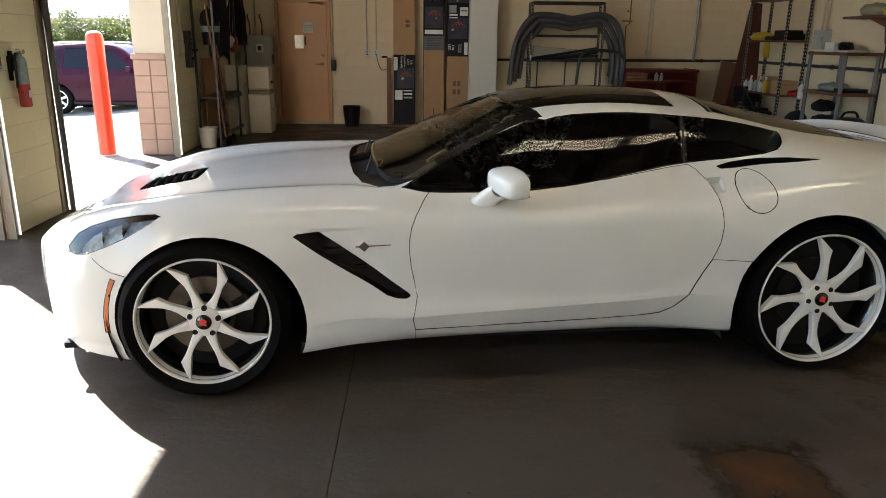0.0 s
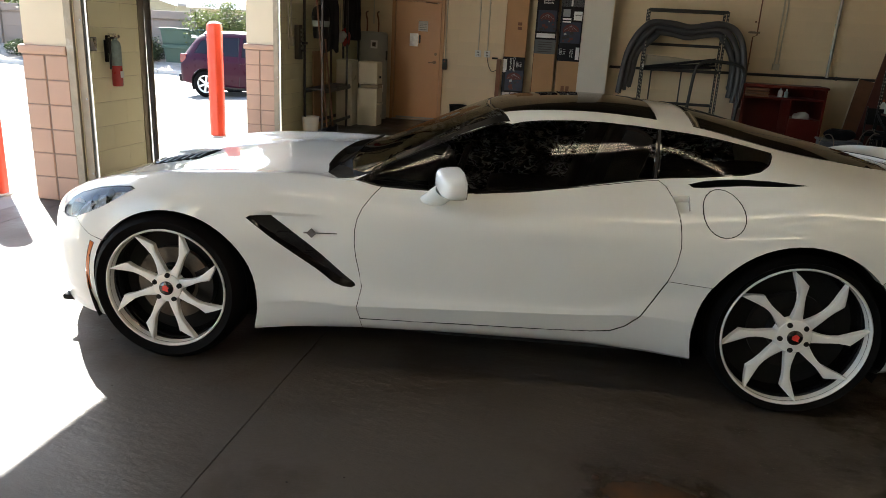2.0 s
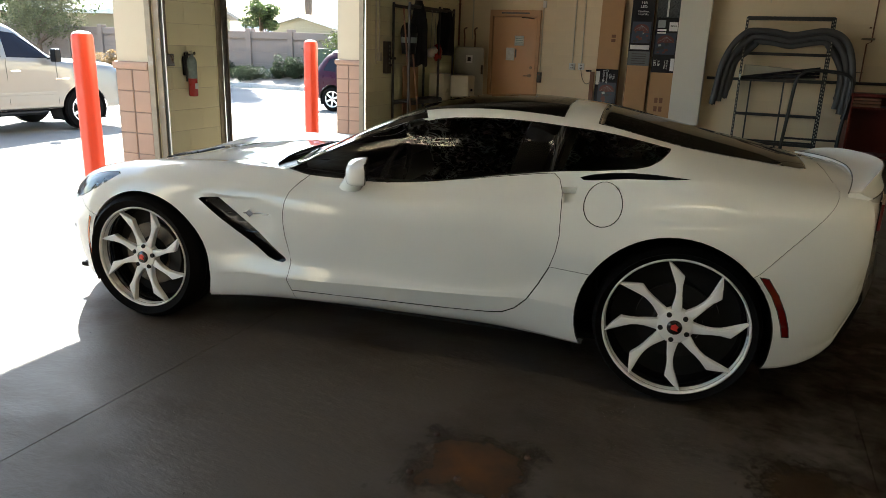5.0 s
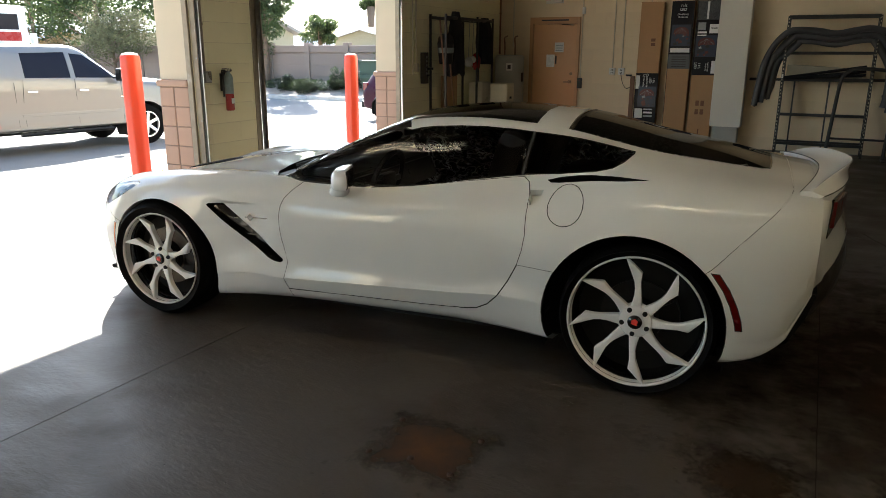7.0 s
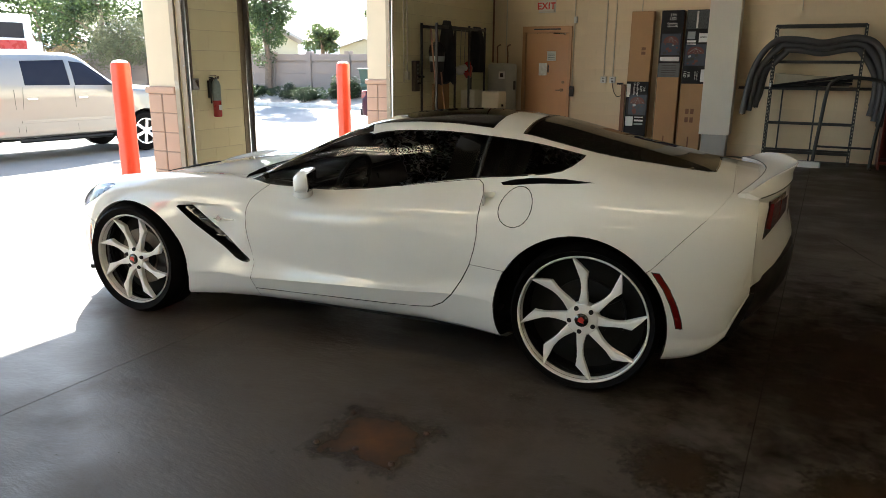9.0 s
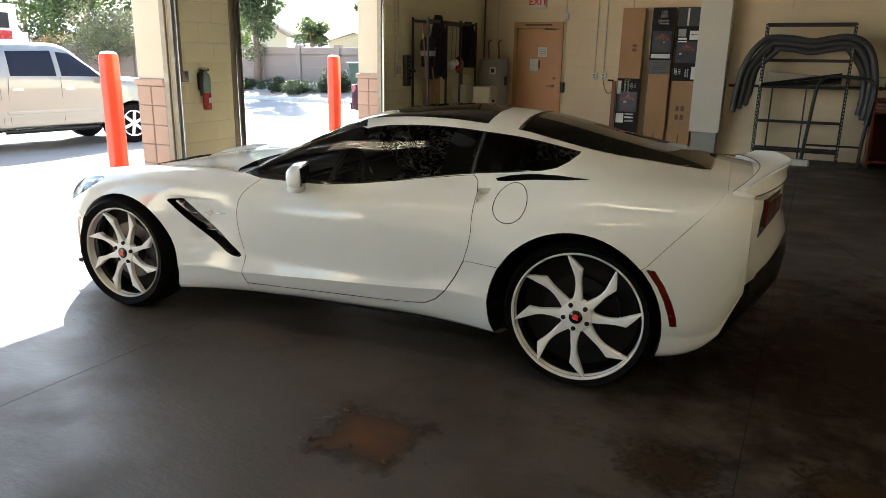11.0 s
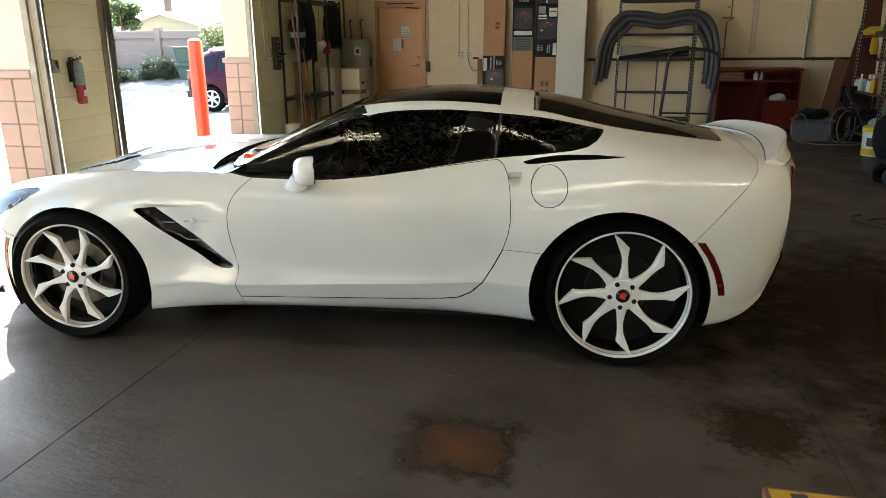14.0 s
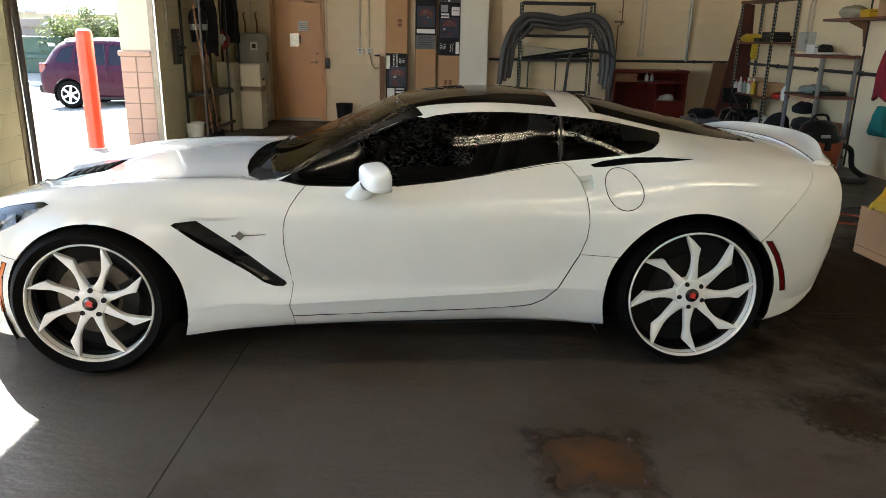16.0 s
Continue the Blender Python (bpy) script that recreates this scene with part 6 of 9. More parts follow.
art(tb, y, 0.345, 1.80, 0.30, 0.34, 5)
writing("carton_words", "11ft\nLED", 0.062, pose(0.35, y - 0.003, 2.235, 90), "white_text", tb)
writing("carton_words", "Cantilever\nUmbrella", 0.044, pose(0.35, y - 0.003, 2.11, 90), "white_text", tb)
part("white_band", span((0.19, y - 0.003, 1.53), (0.50, y - 0.0018, 1.60)), "white_text", tb)
for k in range(5):
    part("print_line", span((0.23, y - 0.003, 1.30 + 0.038 * k), (0.46, y - 0.0018, 1.312 + 0.038 * k)), "dark_text", tb)
tc, y = carton(0.565, 0.93, 0.01, [(1.17, 2.34, "box_black"), (2.04, 2.335, "box_grey")], -1.8, "tall black printed carton with a kraft lower half", 3)
art(tc, y, 0.75, 1.63, 0.32, 0.34, 8)
for x0, x1, z0, z1, mt in ((0.72, 0.75, 2.05, 2.32, "white_text"), (0.60, 0.72, 1.88, 2.0, "pic_pale"), (0.60, 0.74, 1.83, 1.86, "white_text"), (0.78, 0.915, 1.83, 1.97, "white_text"), (0.86, 0.92, 1.20, 1.40, "white_text"), (0.60, 0.74, 1.79, 1.81, "white_text"), (0.80, 0.9, 1.90, 1.92, "dark_text")):
    part("print_block", span((x0, y - 0.004, z0), (x1, y - 0.0018, z1)), mt, tc)
writing("carton_words", "11ft\nLED", 0.06, pose(0.64, y - 0.003, 1.32, 90, 90, 0), "white_text", tc)
writing("carton_words", "Cantilever\nUmbrella", 0.035, pose(0.79, y - 0.003, 1.30, 90, 90, 0), "white_text", tc)
for x, z in ((0.70, 0.72), (0.78, 0.72), (0.70, 0.58), (0.78, 0.58)):
    part("handling_mark", boxes(((x, y - 0.0015, z), (0.055, 0.002, 0.085)), bevel=0.0005), "brown_wood", tc)
fl = thing("flat_carton", pose(-0.30, YN - 0.35, 0.003), "flattened brown cardboard lying against the wall", "cardboard")
part("sheet", span((-0.28, -0.06, 0), (0.42, 0.10, 0.03), 0.004), "brown_wood", fl)
up = thing("wood_strip", pose(-0.43, YN - 0.06, 0), "narrow brown board leaning beside the cartons", "board")
part("board", span((-0.03, -0.03, 0.0), (0.04, 0.0, 1.14), 0.003), "brown_wood", up)

bin_t = thing("waste_bin", pose(-1.06, 12.66, 0), "small black plastic waste bin by the door", "waste bin")
part("bin", lathe(bmesh.new(), [(0, 0.012), (0.115, 0.012), (0.118, 0.0), (0.15, 0.33), (0.156, 0.335), (0.150, 0.34), (0.142, 0.32), (0.108, 0.02), (0, 0.02)], 32, "Z"), "plastic_black", bin_t, smooth="auto")

# pipe rack
rk = thing("pipe_rack", pose(0, 0, 0), "black slotted steel rack draped with grey foam pipes", "rack")
RX0, RX1, RY0, RY1 = 1.95, 3.14, 12.42, 12.72
for x in (RX0, RX1):
    for yy in (RY0, RY1):
        bm = bmesh.new()
        box(bm, (x, yy, 1.03), (0.034, 0.034, 2.06), 0.003)
        p = part("post", bm, "black_steel", rk)
        sl = bmesh.new()
        for k in range(38):
            box(sl, (x, yy - 0.0175, 0.1 + k * 0.052), (0.012, 0.001, 0.024))
        part("slot", sl, "conduit", p)["kind"] = "stuff"
for z, yy in ((2.05, RY0), (2.05, RY1), (1.53, RY1), (1.14, RY0), (1.14, RY1), (0.60, RY1), (0.18, RY0), (0.18, RY1)):
    part("beam", boxes((((RX0 + RX1) / 2, yy, z), (RX1 - RX0, 0.022, 0.045)), bevel=0.003), "black_steel", rk)
part("label_tag", span((RX0 - 0.012, RY0 - 0.022, 1.16), (RX0 + 0.012, RY0 - 0.018, 1.22)), "paper", rk)
for x in (2.12, 2.6):
    part("brace", bar((x, RY1, 0.02), (x, RY1, 1.14), 0.012, 8), "black_steel", rk)
for x in (RX0, RX1):
    for z in (2.05, 1.14, 0.3):
        part("end_beam", bar((x, RY0, z), (x, RY1, z), 0.012, 6), "black_steel", rk)
for k in range(5):
    yy = RY0 - 0.06 + 0.065 * k
    zt = 1.86 - 0.075 * (k % 3) - 0.03 * (k // 3)
    l, r = 1.60 + 0.05 * (k % 3) + 0.03 * k, 3.48 - 0.045 * (k % 3) - 0.02 * k
    pts = [(l, yy - 0.05, 0.74 + 0.05 * k), (l + 0.03, yy - 0.03, 1.05), (l + 0.08, yy - 0.01, 1.38), (l + 0.20, yy, zt - 0.20), (l + 0.36, yy, zt - 0.03), (2.1, yy, zt), (2.35, yy, zt - 0.015), (2.6, yy, zt - 0.055), (2.85, yy, zt - 0.01), (3.05, yy, zt + 0.01), (r - 0.22, yy, zt - 0.06), (r - 0.08, yy - 0.01, zt - 0.26), (r, yy - 0.02, 1.25), (r + 0.005, yy - 0.03, 0.95), (r - 0.02, yy - 0.05, 0.62 + 0.07 * k)]
    fp = thing("foam_pipe", Matrix(), "long grey foam pipe sagging over the rack", "foam pipe", "foam pipes")
    part("pipe", tube(bmesh.new(), curve_pts(pts, 5), 0.047, 12), "foam", fp, smooth="auto")
    part("bore", bar((pts[0][0], pts[0][1] - 0.001, pts[0][2] - 0.001), (pts[0][0] - 0.002, pts[0][1] - 0.002, pts[0][2] - 0.004), 0.022, 12), "alu" if k == 1 else "liner", fp)
kf = thing("folded_awning", Matrix(), "folded khaki fabric with black poles on the rack shelf", "folded fabric")
bm = bmesh.new()
prism(bm, [(1.98, 12.46, 1.165), (3.02, 12.46, 1.165), (2.95, 12.46, 1.30), (2.5, 12.46, 1.33), (2.0, 12.46, 1.36)], (0, 0.2, 0))
bmesh.ops.subdivide_edges(bm, edges=bm.edges[:], cuts=4, use_grid_fill=True)
part("fabric", noisy(bm, 0.012, 9, 2), "canvas", kf, smooth="auto")
for k, (z0, z1) in enumerate(((1.17, 1.34), (1.15, 1.27), (1.16, 1.22))):
    part("pole", tube(bmesh.new(), curve_pts([(1.97, 12.40 - 0.02 * k, z0), (2.35, 12.40 - 0.02 * k, z0 + 0.35 * (z1 - z0)), (3.05, 12.40 - 0.02 * k, z1)], 5), 0.02, 8), "black_cloth", kf, smooth=True)
hp = thing("hoop_stand", Matrix(), "black tubular stand with a rounded top in front of the rack", "stand")
part("hoop", tube(bmesh.new(), curve_pts([(2.66, 12.28, 0.02), (2.70, 12.28, 0.6), (2.74, 12.28, 1.12), (2.80, 12.28, 1.25), (2.95, 12.28, 1.31), (3.3, 12.28, 1.29), (3.46, 12.28, 1.22), (3.50, 12.28, 1.05), (3.44, 12.28, 0.5), (3.42, 12.28, 0.02)], 6), 0.026, 10), "black_steel", hp, smooth="auto")
part("cross_bar", bar((2.69, 12.28, 0.30), (3.43, 12.28, 0.30), 0.016, 8), "black_steel", hp)
for x in (2.66, 3.42):
    part("foot", boxes(((x, 12.28, 0.012), (0.05, 0.3, 0.02)), bevel=0.004), "black_steel", hp)
pk = thing("white_plank", pose(2.42, 12.1, 0.0), "white boxed length lying on the floor", "plank")
part("plank", span((-0.36, -0.06, 0.002), (0.34, 0.06, 0.085), 0.006), "white_plastic", pk)
part("end_cap", span((0.34, -0.055, 0.006), (0.36, 0.055, 0.08), 0.004), "label_grey", pk)

# desk with hutch
dk = thing("desk", pose(4.13, 12.56, 0) @ Matrix.Diagonal((1, 1, 1.04, 1)), "dark cherry laminate desk with an open hutch", "desk")
for c, s, nm in (((-0.60, 0, 0.49), (0.03, 0.60, 0.98), "side_panel"), ((0.60, 0, 0.49), (0.03, 0.60, 0.98), "side_panel"), ((0, -0.02, 0.955), (1.26, 0.60, 0.035), "top"), ((0, 0, 0.78), (1.17, 0.56, 0.025), "shelf"), ((0, 0.27, 0.48), (1.17, 0.02, 0.92), "back_panel"), ((0, 0.0, 0.10), (1.17, 0.56, 0.03), "bottom"), ((0.12, 0, 0.44), (0.025, 0.54, 0.65), "divider"), ((0.36, -0.27, 0.30), (0.46, 0.02, 0.36), "drawer_front"), ((0.36, 0, 0.485), (0.455, 0.54, 0.02), "shelf")):
    part(nm, boxes((c, s), bevel=0.004), "cherry", dk)

def bottle(x, y, z, h, r, mat, cap, label):
    t = thing("bottle", pose(x, y, z), label, "bottle", "bottles")
    part("body", lathe(bmesh.new(), [(0, 0.001), (r, 0.002), (r, h * 0.62), (r * 0.4, h * 0.78), (r * 0.4, h * 0.85), (0, h * 0.85)], 16, "Z"), mat, t, smooth="auto")
    part("cap", lathe(bmesh.new(), [(r * 0.46, h * 0.83), (r * 0.46, h), (0, h)], 12, "Z"), cap, t, smooth="auto")


def heap(name, x, y, z, s, mat, label, cat, seed, n=2):
    """A crumpled soft thing."""
    bm = bmesh.new()
    bmesh.ops.create_icosphere(bm, subdivisions=3, radius=0.5)
    for v in bm.verts:
        v.co.x *= s[0]
        v.co.y *= s[1]
        v.co.z = max(v.co.z, -0.42) * s[2] + 0.42 * s[2]
    sm = min(s)
    for v in bm.verts:
        d = noise.noise_vector(v.co * (2.2 / sm) + Vector((seed, 0, 0))) * 0.16 * sm + noise.noise_vector(v.co * (6 / sm) + Vector((seed, 3, 0))) * 0.06 * sm
        v.co += d
        v.co.z = max(v.co.z, 0.001)
    ob = part(name, bm, mat, None, smooth=True)
    ob.location = (x, y, z)
    return tagged(ob, label, cat)


def small_box(x, y, z, s, mat, label, name="small_carton", cat="box", rz=0):
    t = thing(name, pose(x, y, z, 0, 0, rz), label, cat)
    part("case", boxes(((0, 0, s[2] / 2 + 0.0006), s), bevel=0.004), mat, t)
    part("lid_line", boxes(((0, -s[1] / 2 - 0.0006, s[2] * 0.72), (s[0] * 0.96, 0.001, 0.006))), "dark_text", t)
    return t


for k in range(3):
    t = thing("tool_tray", pose(3.72, 12.36, 0.8245 + 0.045 * k), "flat orange-brown tray stacked in the desk hutch", "tray", "trays")
    part("tray", boxes(((0, 0, 0.02), (0.36, 0.22, 0.036)), bevel=0.008), "brown_wood", t)
bottle(4.10, 12.42, 0.8245, 0.15, 0.035, "bottle", "label_grey", "small white bottle in the desk hutch")
bottle(4.19, 12.42, 0.8245, 0.13, 0.03, "label_grey", "bottle", "small grey bottle in the desk hutch")
heap("grey_pouch", 4.46, 12.40, 0.496, (0.24, 0.18, 0.14), "grey_metal", "grey crumpled pouch on the desk shelf", "pouch", 4)

# leaning boards
b1 = thing("leaning_board", pose(5.42, 12.60, 0), "tall dark red-brown board leaning on the wall", "board")
part("board", boxes(((0, 0, 1.06), (0.56, 0.03, 2.10)), bevel=0.004), "dark_wood", b1)
b1.matrix_world = pose(5.46, 12.18, 0.012) @ pose(0, 0, 0, -8, 11.5, 0)
for x in (-0.12, 0.06):
    st = [(x + 0.03 * (1 if k % 2 == 0 else 0.45) * math.sin(2 * math.pi * k / 10), -0.016, 1.62 + 0.03 * (1 if k % 2 == 0 else 0.45) * math.cos(2 * math.pi * k / 10)) for k in range(10)]
    part("star_mark", prism(bmesh.new(), st, (0, -0.002, 0)), "label_grey", b1)
b2 = thing("leaning_board", pose(5.26, 12.58, 0.01) @ pose(0, 0, 0, -7, 10, 0), "short brown board with a pale edge leaning on the wall", "board")
part("board", boxes(((0, 0, 0.58), (0.30, 0.025, 1.14)), bevel=0.003), "brown_wood", b2)
part("pale_edge", boxes(((-0.153, 0, 0.58), (0.006, 0.027, 1.14))), "conduit", b2)
for k in range(3):
    ps = thing("pale_stick", pose(5.60 + 0.03 * k, 12.70, 0.005) @ pose(0, 0, 0, -3, 3 + k, 0), "pale wooden stick leaning in the corner", "stick", "sticks")
    part("stick", boxes(((0, 0, 1.0), (0.022, 0.022, 2.0)), bevel=0.002), "conduit", ps)

# black chairs stacked under the boards
for k, (x, yy, rz) in enumerate(((5.34, 11.62, -18), (5.30, 11.15, 70))):
    ch = thing("folding_chair", pose(x, yy, 0, 0, 0, rz), "black padded folding chair with a metal frame", "chair", "folding chairs")
    part("seat", boxes(((0, 0, 0.43), (0.40, 0.40, 0.05)), bevel=0.02), "seat", ch)
    part("backrest", boxes(((0, 0.20, 0.66), (0.40, 0.04, 0.24)), bevel=0.02), "seat", ch)
    for sx in (-0.2, 0.2):
        part("leg", tube(bmesh.new(), curve_pts([(sx, -0.2, 0.004), (sx, 0.0, 0.42), (sx, 0.19, 0.72), (sx, 0.21, 0.80)], 4), 0.011, 6), "black_steel", ch, smooth=True)
        part("leg", bar((sx * 0.92, 0.24, 0.004), (sx * 0.92, -0.14, 0.42), 0.011, 6), "black_steel", ch)

# slotted shelf on the side wall
sa = thing("slotted_shelf", Matrix(), "tall slotted-angle shelf with brown boards, half full of bottles and boxes", "shelf")
for x in (5.40, 5.72):
    for yy in (10.80, 12.02):
        perforated(x, yy, 0.0, 2.12, "black_steel", sa)
for z in (0.12, 0.69, 1.47, 2.08):
    part("board", span((5.38, 10.78, z), (5.745, 12.04, z + 0.028), 0.003), "shelf_wood", sa)
for k in range(9):
    yy = 11.95 - 0.085 * k
    bottle(5.44 + 0.03 * (k % 2), yy, 0.7185, 0.19 + 0.05 * ((k * 7) % 3) / 2, 0.034, ("bottle", "white_plastic", "bottle", "yellow", "label_grey")[k % 5], ("orange", "red_paint", "white_plastic")[k % 3], "spray bottle with a coloured nozzle on the shelf")
small_box(5.58, 11.5, 0.7185, (0.2, 0.26, 0.24), "cardboard", "small kraft carton on the slotted shelf")
small_box(5.58, 10.98, 0.7185, (0.26, 0.28, 0.20), "cardboard", "small kraft carton on the slotted shelf")
heap("yellow_rag", 5.50, 11.72, 1.499, (0.26, 0.62, 0.13), "yellow_cloth", "crumpled yellow rag on the shelf", "rag", 7)
yc = tagged(part("hanging_rag", cloth(0.10, 0.04, 0.20, 2.2, 0.7), "yellow_cloth", None, smooth=True), "yellow rag hanging off the shelf edge", "rag")
yc.location = (5.37, 11.25, 1.47)
for k, (yy, z, s) in enumerate(((10.98, 1.499, (0.3, 0.34, 0.09)), (11.02, 1.590, (0.28, 0.30, 0.05)), (11.36, 1.499, (0.25, 0.25, 0.06)))):
    small_box(5.56, yy, z, s, "plastic_black", "flat black equipment case on the shelf", "equipment_case", "case")
small_box(5.56, 11.8, 0.1495, (0.3, 0.35, 0.3), "plastic_black", "black box low on the shelf", "equipment_case", "case")
heap("white_bag", 5.56, 11.1, 0.1495, (0.3, 0.4, 0.3), "bottle", "white plastic bag low on the shelf", "bag", 9)

# resin shelf
sb = thing("resin_shelf", Matrix(), "grey-post plastic shelf with dark boards, cluttered", "shelf")
for x in (5.29, 5.71):
    for yy in (9.0, 9.80):
        part("post", bar((x, yy, 0), (x, yy, 1.36), 0.026, 12), "grey_post", sb, "grey resin post")
for z in (0.10, 0.34, 0.83, 1.32):
    part("board", span((5.26, 8.97, z), (5.74, 9.83, z + 0.035), 0.006), "shelf_wood", sb)
small_box(5.52, 9.66, 1.356, (0.16, 0.22, 0.12), "white_plastic", "small white box on the resin shelf")
heap("black_gear", 5.5, 9.38, 1.356, (0.18, 0.2, 0.14), "plastic_black", "small black gear on the resin shelf", "gear", 3)
heap("paper_sheets", 5.46, 9.18, 1.356, (0.4, 0.36, 0.035), "paper", "loose white sheets on the resin shelf", "papers", 5)
heap("clear_bags", 5.5, 9.51, 0.867, (0.34, 0.5, 0.12), "label_grey", "grey plastic bags on the resin shelf", "bags", 6)
small_box(5.52, 9.16, 0.867, (0.3, 0.24, 0.05), "plastic_black", "flat black case on the resin shelf", "equipment_case", "case")
heap("black_straps", 5.48, 9.51, 0.376, (0.36, 0.5, 0.20), "black_cloth", "black straps heaped on the resin shelf", "straps", 8)
small_box(5.52, 9.12, 0.376, (0.3, 0.2, 0.16), "brown_wood", "brown wooden box on the resin shelf")
heap("tangled_gear", 5.46, 9.62, 0.596, (0.3, 0.3, 0.16), "black_cloth", "tangled black gear piled on the straps", "gear", 14)
heap("black_sack", 5.30, 9.98, 0.0, (0.36, 0.40, 0.62), "black_cloth", "slumped black sack beside the resin shelf", "bag", 15)
bottle(5.40, 10.12, 0.7185, 0.24, 0.045, "white_plastic", "label_grey", "white jug at the end of the slotted shelf")
heap("red_rag", 5.46, 10.36, 0.7185, (0.22, 0.30, 0.12), "red_paint", "crumpled red rag on the slotted shelf", "rag", 17)
small_box(5.5, 9.38, 0.136, (0.34, 0.6, 0.15), "plastic_black", "black tray low on the resin shelf", "equipment_case", "case")

# side wall fittings
eb = thing("electrical_box", pose(XE, 10.38, 1.52), "grey electrical box with twin conduits on the side wall", "electrical box")
part("case", span((-0.11, -0.14, -0.14), (0, 0.14, 0.12), 0.006), "grey_metal", eb)
part("cover", span((-0.118, -0.12, -0.12), (-0.112, 0.12, 0.10), 0.003), "grey_metal", eb)
part("latch", boxes(((-0.122, -0.1, 0), (0.008, 0.02, 0.05)), bevel=0.002), "galv", eb)
for dy in (-0.05, 0.05):
    part("conduit", tube(bmesh.new(), curve_pts([(-0.05, dy, 0.12), (-0.05, dy, 0.45), (-0.04, dy - 0.05, 0.8), (-0.03, dy - 0.05, 2.8)], 5), 0.014, 8), "conduit", eb, smooth=True)
ws = thing("wall_shelf", pose(XE, 8.55, 1.76), "brown wall shelf on steel brackets with cardboard on it", "shelf")
part("board", span((-0.30, -1.0, 0), (0, 0.98, 0.03), 0.003), "shelf_wood", ws)
for yy in (-0.6, 0.45):
    bk = prism(bmesh.new(), [(-0.005, yy, -0.001), (-0.24, yy, -0.001), (-0.24, yy, -0.02), (-0.06, yy, -0.10), (-0.028, yy, -0.30), (-0.005, yy, -0.30)], (0, 0.012, 0))
    part("bracket", bk, "brown_wood", ws)
    part("wall_rail", span((-0.022, yy - 0.012, -1.75), (-0.002, yy - 0.004, 0.9)), "black_steel", ws)
small_box(XE - 0.16, 8.2, 1.791, (0.24, 0.36, 0.22), "cardboard", "kraft carton on the wall shelf")
heap("paper_bag", XE - 0.16, 9.1, 1.791, (0.24, 0.5, 0.16), "canvas", "crumpled paper bag on the wall shelf", "bag", 12)
small_box(XE - 0.16, 8.72, 1.791, (0.14, 0.2, 0.09), "yellow", "small yellow box on the wall shelf")
for nm, yy, z, w, h, mt, lb in (("wine_jacket", 8.22, 1.45, 0.34, 0.55, "wine", "dark red cloth hanging on the side wall"), ("teal_cloth", 8.18, 0.82, 0.36, 0.30, "teal", "teal cloth bundle hanging on the side wall")):
    ob = part(nm, cloth(0.16, w, h, z, 0.5), mt, None, smooth=True)
    ob.location = (XE - 0.13, yy, z)
    tagged(ob, lb, "cloth")
    tagged(part("wall_hook", bar((XE, yy, z - 0.02), (XE - 0.14, yy, z - 0.02), 0.008, 6), "galv", None), "small steel wall hook", "hook")

# shop vacuum and box on the floor
vc = thing("shop_vacuum", pose(4.92, 8.10, 0, 0, 0, 8) @ Matrix.Diagonal((0.95, 0.95, 0.93, 1)), "orange shop vacuum with a black motor head and hose", "vacuum cleaner")
bm = bmesh.new()
rows = []
for z, w, d in ((0.09, 0.20, 0.19), (0.11, 0.225, 0.21), (0.30, 0.235, 0.22), (0.46, 0.25, 0.235), (0.48, 0.25, 0.235)):
    rows.append([bm.verts.new((math.copysign(abs(math.cos(a)) ** 0.55, math.cos(a)) * w, math.copysign(abs(math.sin(a)) ** 0.55, math.sin(a)) * d, z)) for a in (2 * math.pi * k / 36 for k in range(36))])
for a, b in zip(rows, rows[1:]):
    for k in range(36):
        bm.faces.new((a[k], a[(k + 1) % 36], b[(k + 1) % 36], b[k]))
bm.faces.new(rows[0][::-1])
bm.faces.new(rows[-1])
part("tank", bm, "orange", vc, smooth="auto")
part("lid", lathe(bmesh.new(), [(0.255, 0.47), (0.255, 0.51), (0.22, 0.56), (0.19, 0.66), (0.12, 0.71), (0, 0.715)], 32, "Z"), "plastic_black", vc, smooth="auto")
part("label_plate", boxes(((-0.06, -0.235, 0.55), (0.12, 0.01, 0.04)), bevel=0.003), "label_grey", vc)
part("latch", boxes(((-0.02, -0.24, 0.44), (0.07, 0.03, 0.12)), bevel=0.008), "plastic_black", vc)
part("lift_handle", tube(bmesh.new(), curve_pts([(-0.12, 0, 0.69), (-0.07, 0, 0.77), (0.07, 0, 0.77), (0.12, 0, 0.69)], 5), 0.016, 8), "plastic_black", vc, smooth=True)
for dx, dy in ((-0.27, -0.12), (-0.27, 0.14)):
    wh = part("wheel", lathe(bmesh.new(), [(0, -0.02), (0.06, -0.022), (0.10, -0.025), (0.11, -0.01), (0.11, 0.02), (0, 0.025)], 28, "Y", (dx, dy, 0.11)), "rubber", vc, smooth="auto")
    part("wheel_disc", bar((dx, dy - 0.028, 0.11), (dx, dy - 0.02, 0.11), 0.062, 20), "plastic_black", wh)
for dx, dy in ((0.20, -0.15), (0.20, 0.15)):
    part("caster", boxes(((dx, dy, 0.05), (0.05, 0.04, 0.10)), bevel=0.01), "plastic_black", vc)
part("hose", tube(bmesh.new(), curve_pts([(-0.20, -0.12, 0.56), (-0.26, -0.26, 0.44), (-0.14, -0.32, 0.22), (0.10, -0.34, 0.06), (0.32, -0.34, 0.036), (0.55, -0.22, 0.036), (0.60, 0.1, 0.12), (0.56, 0.14, 0.34), (0.30, 0.10, 0.42)], 7), 0.034, 10), "rubber", vc, smooth=True)
